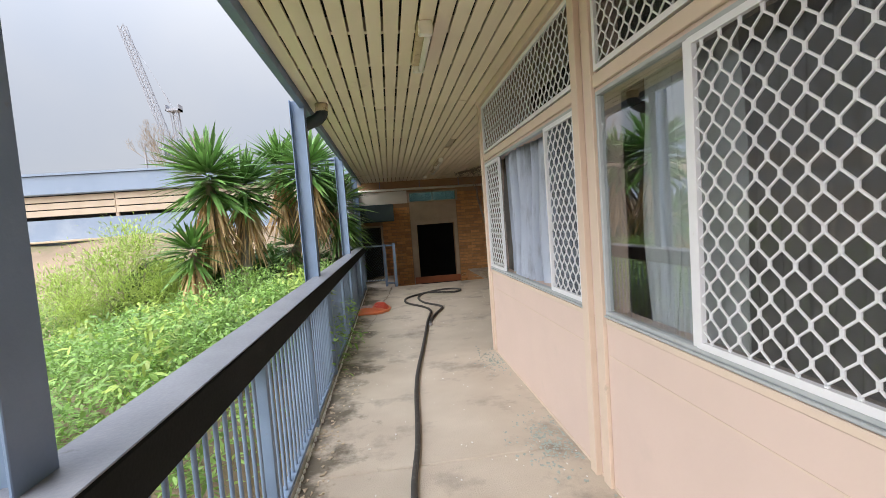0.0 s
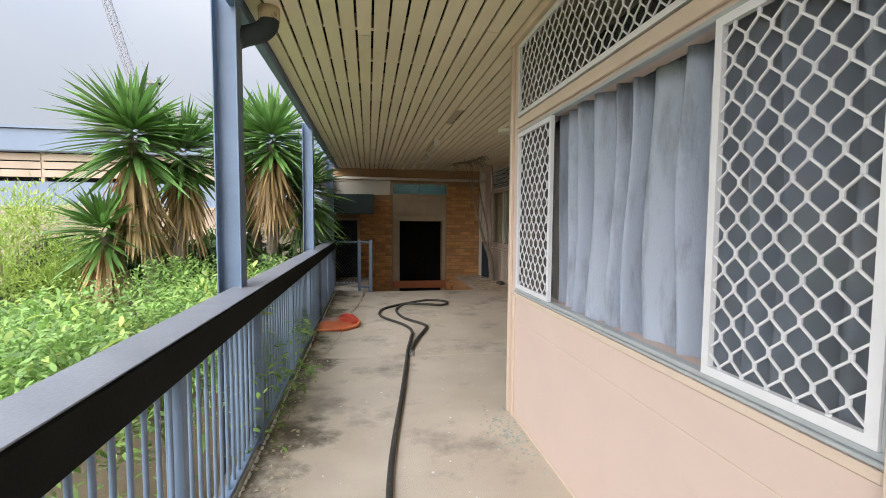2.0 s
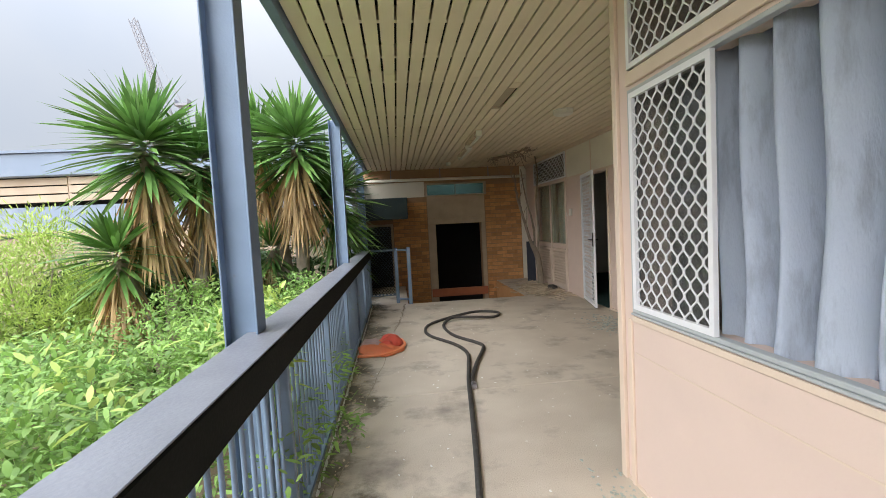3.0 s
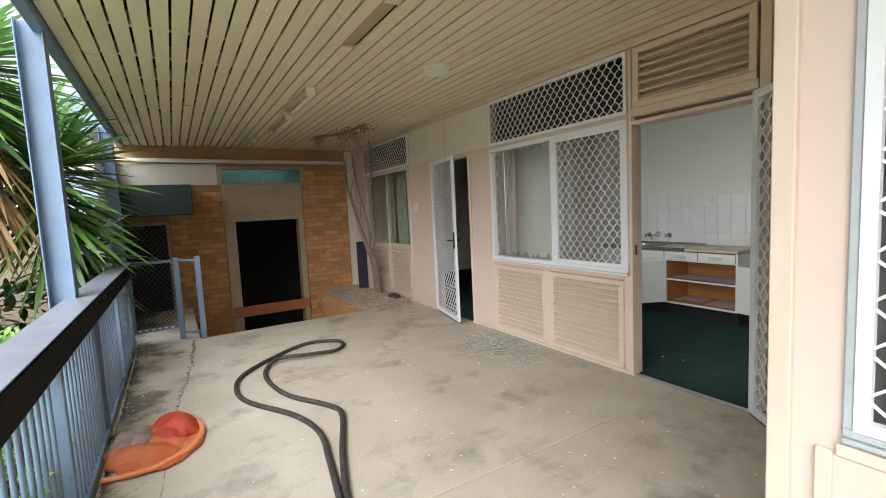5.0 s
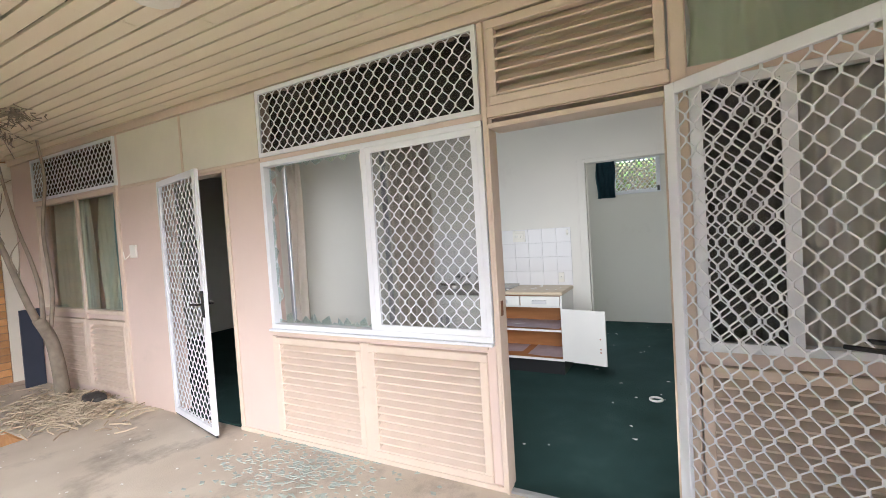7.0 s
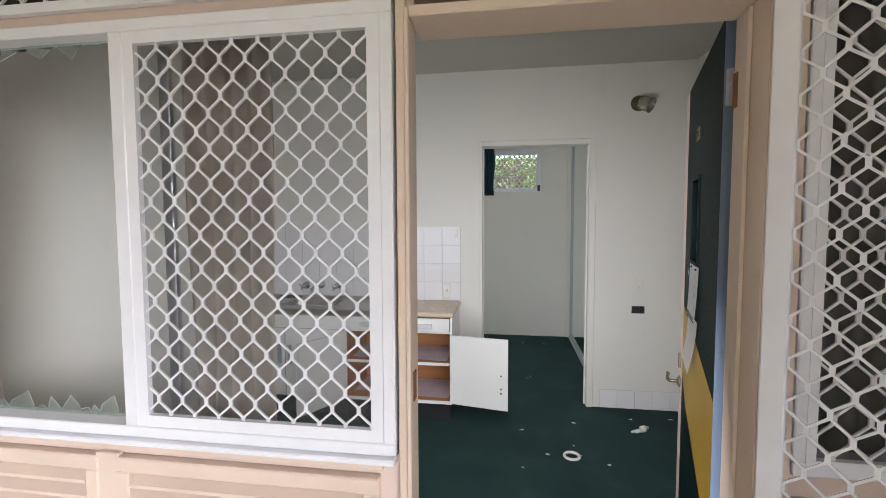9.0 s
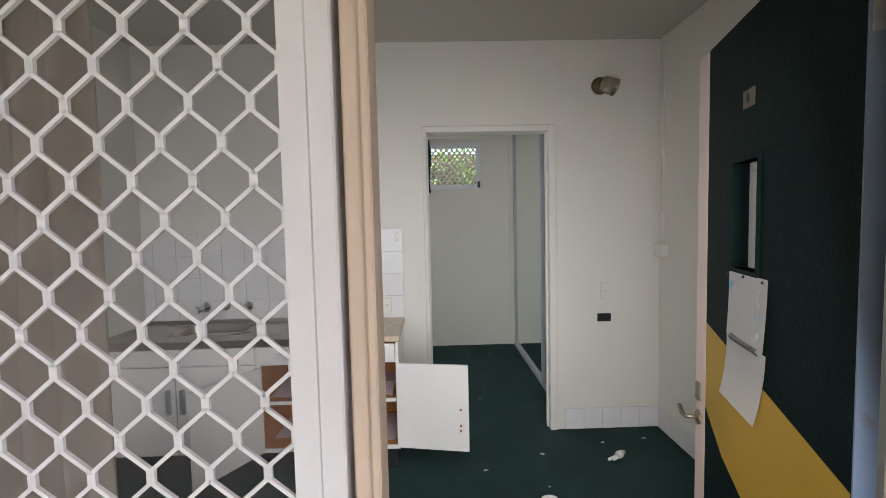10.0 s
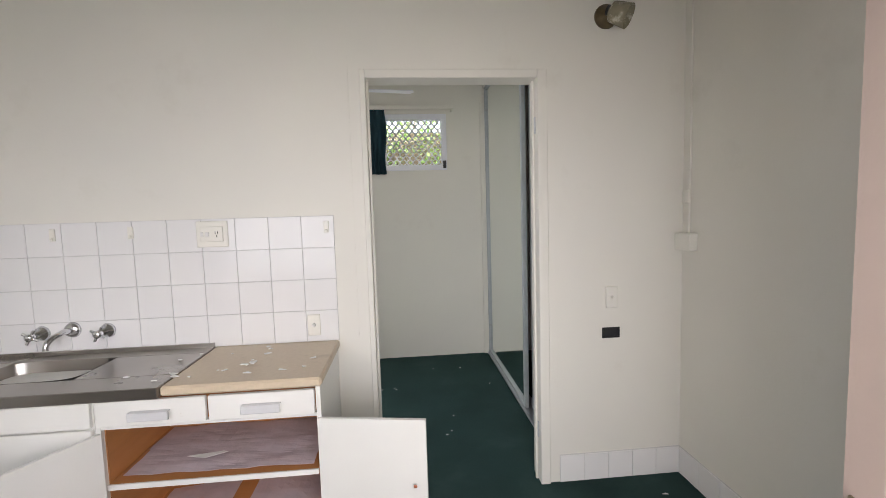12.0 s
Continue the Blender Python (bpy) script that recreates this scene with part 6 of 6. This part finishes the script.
for k in range(240):
    a = rnd.uniform(0, 3.14)
    x, y, l = min(rnd.gauss(2.62, 0.18), 2.85), rnd.gauss(10.3, 0.42), rnd.uniform(0.05, 0.22)
    if y < 9.62 or x < 2.2:
        continue
    z = rnd.uniform(0.005, 0.07)
    dx, dy = l * math.cos(a), l * math.sin(a)
    tube(bm, [(x - dx / 2, y - dy / 2, z), (min(x + dx / 2, 2.9), y + dy / 2, max(0.004, z + rnd.uniform(-0.02, 0.02)))], 0.0045, 4, cap=False)
solid("twig_litter", bm, STRAW, "heap of dry twigs and leaves around the climber", "litter", "stuff")
scatter("leaf_litter", "brown leaf litter heaped round the foot of the climber", lambda r: (min(r.gauss(2.66, 0.14), 2.88), max(r.gauss(10.35, 0.33), 9.7)), 700, 0.03, BARK, 61, 0.01)
ty = thing("black_tyre_lump", (2.76, 10.1, 0), "dark rounded lump lying in the twig litter", "debris")
bm = bmesh.new()
bmesh.ops.create_icosphere(bm, subdivisions=3, radius=1.0)
for v in bm.verts:
    k = 1 + 0.18 * noise.noise(v.co * 2.2)
    v.co = Vector((2.76 + 0.09 * v.co.x * k, 10.12 + 0.15 * v.co.y * k, 0.055 + 0.055 * v.co.z * k))
part("lump", bm, HOSE, ty, "", True)
pb = thing("wall_plate", (F0, 9.49, 1.4), "small yellowed wall plate with a loose wire", "switch")
part("plate", bevelled(boxes((F0 - 0.02, F0 - 0.001, 9.43, 9.53, 1.40, 1.52)), 0.004), IVORY, pb)
bm = bmesh.new()
tube(bm, smooth_path([(F0 - 0.01, 9.53, 1.44), (F0 - 0.03, 9.57, 1.40), (F0 - 0.02, 9.62, 1.39), (F0 - 0.02, 9.64, 1.46)], 4), 0.004, 6)
part("wire", bm, IVORY, pb)

# window light of the kitchen: the sky's light that enters by the window
kl = bpy.data.lights.new("kitchen_window_light", "AREA")
kl.shape, kl.size, kl.size_y, kl.energy, kl.color = "RECTANGLE", 1.3, 1.1, 1.05, (0.95, 0.98, 1.0)
klo = new("kitchen_window_light", kl)
klo.matrix_world = look((F0 + 0.38, 6.75, 1.45), (5.2, 7.0, 1.15))
kl.spread = radians(130)
dl = bpy.data.lights.new("doorway_light", "AREA")
dl.shape, dl.size, dl.size_y, dl.energy, dl.color = "RECTANGLE", 0.7, 1.7, 1.75, (1.0, 0.98, 0.95)
dlo = new("doorway_light", dl)
dlo.matrix_world = look((F0 + 0.14, 5.46, 1.12), (5.2, 5.2, 0.5))
dl.spread = radians(120)
bl2 = bpy.data.lights.new("bedroom_window_light", "AREA")
bl2.shape, bl2.size, bl2.size_y, bl2.energy, bl2.color = "RECTANGLE", 1.2, 1.3, 3.6, (0.95, 0.99, 1.0)
blo = new("bedroom_window_light", bl2)
blo.matrix_world = look((BX + 0.05, 7.3, 1.55), (6.0, 7.0, 1.3))

# ---- plants ----
def leaf_mat(name, c1, c2, rand=0.25, trans=0.35, rough=0.5):
    m = mat(name, c1, c2, 3.0, rough, 0.0, 60, rand=rand)
    n, li = m.node_tree.nodes, m.node_tree.links
    b = n["Principled BSDF"]
    src = b.inputs["Base Color"].links[0].from_socket
    tl, mx = n.new("ShaderNodeBsdfTranslucent"), n.new("ShaderNodeMixShader")
    li.new(src, tl.inputs["Color"])
    mx.inputs["Fac"].default_value = trans
    li.new(b.outputs["BSDF"], mx.inputs[1])
    li.new(tl.outputs["BSDF"], mx.inputs[2])
    li.new(mx.outputs["Shader"], n["Material Output"].inputs["Surface"])
    return m
LEAF = leaf_mat("shrub_leaf", (0.31, 0.46, 0.12), (0.18, 0.33, 0.085), 0.4)
LEAF_YELLOW = leaf_mat("young_leaf", (0.46, 0.56, 0.14), (0.33, 0.45, 0.11), 0.35)
LEAF_DARK = leaf_mat("vine_leaf", (0.09, 0.17, 0.04), (0.05, 0.11, 0.03), 0.35)
YUCCA = leaf_mat("yucca_leaf", (0.20, 0.36, 0.09), (0.09, 0.19, 0.05), 0.4, 0.2, 0.38)
YUCCA_DEAD = leaf_mat("dead_yucca_leaf", (0.66, 0.46, 0.24), (0.48, 0.32, 0.16), 0.3, 0.15, 0.8)


def ground_z(x, y):
    rise = max(0.0, min(1.0, (y - 8.0) / 4.5)) * 2.9
    return -1.3 + rise


def leaves_mesh(name, at, way, length, width, droop, material, seed):
    """Many blades in one mesh: each a folded strip of three spans that tapers and droops."""
    rng = np.random.default_rng(seed)
    at, way = np.asarray(at, float), np.asarray(way, float)
    n = len(at)
    way /= np.linalg.norm(way, axis=1)[:, None] + 1e-9
    up = np.array([0, 0, 1.0])
    side = np.cross(way, up) + rng.normal(0, 0.25, (n, 3))
    side -= way * (side * way).sum(1)[:, None]
    side /= np.linalg.norm(side, axis=1)[:, None] + 1e-9
    length, width = np.broadcast_to(length, n)[:, None], np.broadcast_to(width, n)[:, None]
    vs = []
    for f, w in ((0.0, 0.35), (0.35, 1.0), (0.7, 0.75)):
        mid = at + way * length * f - up * (droop * length * f * f)
        vs += [mid - side * width * w / 2, mid + side * width * w / 2]
    vs.append(at + way * length - up * (droop * length))
    v = np.stack(vs, 1).reshape(-1, 3)
    base = (np.arange(n) * 7)[:, None]
    quads = np.concatenate([base + np.array([0, 1, 3, 2]), base + np.array([2, 3, 5, 4])])
    tris = base + np.array([4, 5, 6])
    me = bpy.data.meshes.new(name)
    me.from_pydata(v.tolist(), [], quads.tolist() + tris.tolist())
    me.materials.append(material)
    me.shade_smooth()
    return me


def shrub_field(name, label, spots, material, seed, per=330, leaf=0.075):
    """A mass of leafy stems; spots are (x, y, top, radius)."""
    rng = np.random.default_rng(seed)
    at, way = [], []
    for x, y, top, rad in spots:
        n = int(per * (rad / 0.45) ** 2)
        a, r = rng.uniform(0, 2 * np.pi, n), rad * np.sqrt(rng.uniform(0, 1, n))
        dome = 1 - (r / rad) ** 2
        z = top - (1 - dome) * rad * 0.9 - rng.exponential(0.16, n)
        p = np.stack([x + r * np.cos(a), y + r * np.sin(a), z], 1)
        w = np.stack([np.cos(a) * (r / rad + 0.2), np.sin(a) * (r / rad + 0.2), 0.35 + 0 * a], 1) + rng.normal(0, 0.55, (n, 3))
        at.append(p), way.append(w)
    at, way = np.concatenate(at), np.concatenate(way)
    ln = leaf * rng.uniform(0.6, 1.4, len(at))
    ob = new(name, leaves_mesh(name, at, way, ln, ln * 0.34, 0.25, material, seed + 1))
    return tagged(ob, label, "shrubs", kind="stuff")


rnd = random.Random(77)
spots, young = [], []
for _ in range(430):
    x, y = -0.95 - rnd.random() ** 1.2 * 7.5, rnd.uniform(-2.5, 9.0)
    d = -x - 0.9
    top = 0.50 + 0.35 * noise.noise(Vector((x * 0.5, y * 0.5, 1.0))) - 0.05 * d + 0.15 * noise.noise(Vector((x * 1.7, y * 1.7, 4.0)))
    if 3.2 < y < 7.5 and d < 1.6:
        top += 0.32
    if y > 5.5:
        top += 0.05 * (y - 5.5)
    spots.append((x, y, top, rnd.uniform(0.28, 0.5)))
shrub_field("undergrowth", "dense bright green undergrowth below the railing", spots, LEAF, 5, 560, 0.06)
for _ in range(160):
    x, y, top, r = spots[rnd.randrange(len(spots))]
    young.append((x + rnd.uniform(-0.2, 0.2), y + rnd.uniform(-0.2, 0.2), top + rnd.uniform(0.02, 0.16), rnd.uniform(0.10, 0.2)))
shrub_field("young_shoots", "yellow-green young shoots above the undergrowth", young, LEAF_YELLOW, 6, 420, 0.085)
bushes = [(-4.5, 8.0, 1.72, 0.6), (-5.1, 8.1, 1.35, 0.6), (-3.95, 8.0, 1.15, 0.5), (-4.5, 7.5, 1.0, 0.65), (-5.7, 7.9, 1.05, 0.55), (-3.8, 7.4, 0.85, 0.5), (-5.0, 7.2, 0.75, 0.55)]
bush = thing("bush", (-4.6, 7.9, ground_z(-4.6, 7.9)), "feathery yellow-green bush on the slope", "bush")
rng = np.random.default_rng(12)
bat, bway = [], []
for x, y, t, r in bushes:
    n = 2200
    p = rng.normal(0, 0.42, (n, 3)) * np.array([r, r, r * 0.8]) + np.array([x, y, t - r * 0.6])
    bat.append(p), bway.append((p - np.array([x, y, t - r])) + rng.normal(0, 0.2, (n, 3)))
cme = leaves_mesh("crown", np.concatenate(bat) - np.array(bush.location), np.concatenate(bway), rng.uniform(0.05, 0.12, 2200 * len(bushes)), 0.016, 0.2, LEAF_YELLOW, 13)
ob = new("crown", cme)
ob.parent = bush
bm = bmesh.new()
for k in range(9):
    a = 0.7 * k
    tube(bm, smooth_path([(-4.6 + 0.05 * math.cos(a), 7.9 + 0.05 * math.sin(a), ground_z(0, 7.9) - 0.1), (-4.6 + 0.3 * math.cos(a), 7.9 + 0.3 * math.sin(a), 0.2), (-4.6 + 0.6 * math.cos(a), 7.9 + 0.5 * math.sin(a), 1.1)], 4), 0.02, 6, 0.008)
part("stems", bm, BARK, bush)


def yucca(base, heads, label, seed, low_leaf=-0.5, skirt=True):
    """A trunk with sword-leaved heads; below each head hangs a skirt of dead leaves."""
    rng = np.random.default_rng(seed)
    ob = thing("yucca", base, label, "yucca", "yuccas beside the veranda")
    for hx, hy, hz, size in heads:
        top = Vector((hx, hy, hz - 0.25 * size))
        bm = bmesh.new()
        mid = (Vector(base) + top) / 2 + Vector((0.08, 0.05, 0.1))
        tube(bm, smooth_path([base, mid, top], 6), 0.12, 10, 0.07)
        part("trunk", bm, BARK, ob, "", True)
        n = int(330 * size)
        el = np.arcsin(rng.uniform(low_leaf, 1.0, n))
        az = rng.uniform(0, 2 * np.pi, n)
        way = np.stack([np.cos(el) * np.cos(az), np.cos(el) * np.sin(az), np.sin(el)], 1)
        low = np.where(el < 0.2, (0.2 - el), 0.0)
        start = np.array([hx, hy, hz]) + np.stack([0 * az, 0 * az, -0.45 * size * low - 0.1], 1) + way * 0.06
        me = leaves_mesh("crown", start - np.array(base), way, size * rng.uniform(0.5, 0.98, n), 0.062 * size, 0.16, YUCCA, seed + 1)
        c = new("crown", me)
        c.parent = ob
        if not skirt:
            continue
        n2 = int(230 * size)
        az = rng.uniform(0, 2 * np.pi, n2)
        tt = rng.uniform(0, 1, n2)
        start = np.array([hx, hy, hz]) + np.stack([0.09 * np.cos(az), 0.09 * np.sin(az), -0.40 * size - 0.75 * size * tt], 1)
        way = np.stack([0.34 * np.cos(az), 0.34 * np.sin(az), -1 + 0 * az], 1) + rng.normal(0, 0.14, (n2, 3))
        me = leaves_mesh("dead_skirt", start - np.array(base), way, size * rng.uniform(0.45, 0.85, n2), 0.04 * size, 0.05, YUCCA_DEAD, seed + 2)
        c = new("dead_skirt", me)
        c.parent = ob
        tagged(c, "brown skirt of dead leaves")
    return ob


yucca((-2.85, 7.5, -1.2), [(-2.97, 7.5, 2.60, 1.05), (-2.55, 7.95, 2.45, 0.9), (-3.25, 7.3, 1.35, 0.75)], "tall yucca with brown skirt of dead leaves", 101)
yucca((-1.75, 8.8, -1.0), [(-2.15, 9.2, 2.95, 0.95), (-1.50, 8.6, 2.80, 1.0), (-2.05, 9.0, 1.25, 0.6)], "tall yucca with several heads behind the post", 102)
yucca((-1.15, 9.3, -0.8), [(-1.10, 9.1, 2.05, 0.9), (-1.3, 9.8, 2.45, 0.85), (-1.0, 9.6, 1.3, 0.7)], "yucca leaning over the end of the railing", 103, -0.85, False)
dark = [(-1.6 - rnd.random() * 3.2, 8.0 + rnd.random() * 2.2, 0.5 + rnd.random() * 0.7, 0.4) for _ in range(60)]
shrub_field("shade_plants", "dark green shade plants under the yuccas", dark, LEAF_DARK, 8, 260, 0.16)
weeds = [(-0.60, 4.78, 0.30, 0.13), (-0.52, 4.86, 0.22, 0.10), (-0.63, 4.5, 0.16, 0.09), (-0.62, 3.80, 0.62, 0.10), (-0.60, 3.86, 0.30, 0.11), (-0.62, 5.2, 0.1, 0.09), (-0.66, 6.2, 0.12, 0.08)]
shrub_field("creeper", "green creeper growing through the railing", weeds, LEAF, 9, 700, 0.06)
rng = np.random.default_rng(15)
n = 5200
p = np.stack([8.95 + rng.uniform(-0.25, 0.2, n), rng.uniform(4.2, 8.0, n), rng.uniform(0.8, 3.0, n)], 1)
ob = new("vine", leaves_mesh("vine", p, rng.normal(0, 1, (n, 3)) + np.array([-0.6, 0, -0.1]), rng.uniform(0.05, 0.11, n), 0.04, 0.3, LEAF, 16))
tagged(ob, "leafy vine on the bank behind the bedroom", "vine", kind="stuff")
bm = bmesh.new()
for k in range(40):
    y, z = rnd.uniform(4.2, 7.5), rnd.uniform(1.2, 2.6)
    tube(bm, smooth_path([(8.8, y, z), (8.72, y + rnd.uniform(-0.3, 0.3), z + 0.2), (8.8, y + rnd.uniform(-0.7, 0.7), z + rnd.uniform(-0.3, 0.5))], 4), 0.008, 5)
solid("vine_stems", bm, BARK, "bare vine stems on the bank", "vine", "stuff")

# ---- neighbouring building, crane and distance ----
BLUE = mat("blue_grey_cladding", (0.25, 0.31, 0.42), (0.21, 0.27, 0.37), 0.8, 0.6, 0.1, 20, stain=(0.36, 0.40, 0.47), sscale=0.5, lo=0.5, hi=0.75)
BOARDW = mat("weathered_cream_boards", (0.58, 0.48, 0.38), (0.48, 0.38, 0.29), 2, 0.8, 0.2, 30, stain=(0.20, 0.09, 0.05), sscale=0.9, lo=0.6, hi=0.7, stretch=(1, 1, 0.3))
BY = 13.2
bld = thing("industrial_building", (-12, BY, 1.5), "low blue-grey industrial building with rusty cream louvre boards", "building")
part("fascia", bevelled(boxes((-34, -1.0, BY - 0.25, BY, 2.92, 3.44)), 0.02), BLUE, bld)
part("roof", boxes((-34, -1.0, BY - 0.3, BY + 8, 3.44, 3.50)), BLUE, bld)
part("lower_wall", boxes((-34, -1.0, BY - 0.05, BY, 0.5, 2.24)), BLUE, bld)
part("back_wall", boxes((-34, -1.0, BY + 0.5, BY + 0.6, 0.5, 3.4)), SHADE_BLACK, bld)
for k in range(3):
    z = 2.34 + 0.195 * k
    for j in range(10):
        x0 = -34 + 3.3 * j
        part("louvre_board", bevelled(boxes((x0 + 0.02, x0 + 3.28, BY - 0.10 + 0.03 * (j % 2), BY - 0.06 + 0.03 * (j % 2), z, z + 0.165)), 0.006), BOARDW, bld)
for j in range(11):
    part("mullion", boxes((-34.04 + 3.3 * j, -33.96 + 3.3 * j, BY - 0.05, BY, 2.24, 2.92)), BOARDW, bld)
part("ledge", bevelled(boxes((-34, -1.0, BY - 0.3, BY - 0.05, 1.60, 1.66)), 0.01), TIMBER_BEIGE, bld)

def lattice(bm, a, b, w, n, r, facing=Vector((0, 1, 0))):
    a, b = Vector(a), Vector(b)
    d = (b - a).normalized()
    s = d.cross(facing).normalized() * w / 2
    q = facing * w / 2
    for o in (s + q, s - q, -s + q, -s - q):
        tube(bm, [a + o, b + o], r, 5)
    for k in range(n):
        p0, p1 = a + (b - a) * k / n, a + (b - a) * (k + 1) / n
        sg = 1 if k % 2 else -1
        tube(bm, [p0 + s * sg + q, p1 - s * sg + q], r * 0.6, 4)
        tube(bm, [p0 + s * sg - q, p1 - s * sg - q], r * 0.6, 4)
CRANE = mat("crane_grey", (0.32, 0.33, 0.37), rough=0.6, bump=0)
crane = thing("tower_crane", (-65, 150, 0), "grey luffing tower crane rising behind the roof", "crane")
bm = bmesh.new()
lattice(bm, (-66.2, 150, 30.5), (-76.6, 150, 68.5), 1.7, 26, 0.2)
part("jib", bm, CRANE, crane)
bm = bmesh.new()
lattice(bm, (-64, 150, 0), (-64, 150, 28), 2.4, 12, 0.25)
part("mast", bm, CRANE, crane)
bm = bmesh.new()
lattice(bm, (-63.5, 150, 30), (-64.2, 150, 43), 1.8, 8, 0.2)
part("a_frame", bm, CRANE, crane)
part("machinery_deck", boxes((-67.5, -60.5, 148, 152, 27, 31)), TEAL_METAL, crane)
part("top_platform", boxes((-66.2, -62.2, 148.6, 151.4, 42, 42.6), (-66.2, -66.0, 148.6, 151.4, 42, 44), (-62.4, -62.2, 148.6, 151.4, 42, 44)), CRANE, crane)
bm = bmesh.new()
tube(bm, [(-64.2, 150, 43), (-76.4, 150, 68)], 0.07, 4)
tube(bm, [(-67, 150, 48.5), (-65, 150, 44)], 0.18, 4)
part("stay_rope", bm, CRANE, crane)
mastp = thing("mast", (-74, 150, 0), "thin dark mast in the distance", "mast")
bm = bmesh.new()
tube(bm, [(-74, 150, 0), (-74, 150, 32.5)], 0.35, 6)
part("pole", bm, CRANE, mastp)
bare = thing("bare_tree", (-35, 80, 0), "bare-branched tree far behind the roofs", "tree")
bm = bmesh.new()
rr = random.Random(3)
def twig(p, d, l, r):
    if l < 0.5:
        return
    q = p + d * l
    tube(bm, [p, q], r, 4, r * 0.7, cap=False)
    for _ in range(3):
        twig(q, (d + Vector((rr.uniform(-0.6, 0.6), rr.uniform(-0.3, 0.3), rr.uniform(-0.1, 0.5)))).normalized(), l * rr.uniform(0.6, 0.75), r * 0.62)
twig(Vector((-35, 80, 0)), Vector((0, 0, 1)), 7.0, 0.25)
tagged(part("branchwork", bm, BARK, bare), kind="stuff")
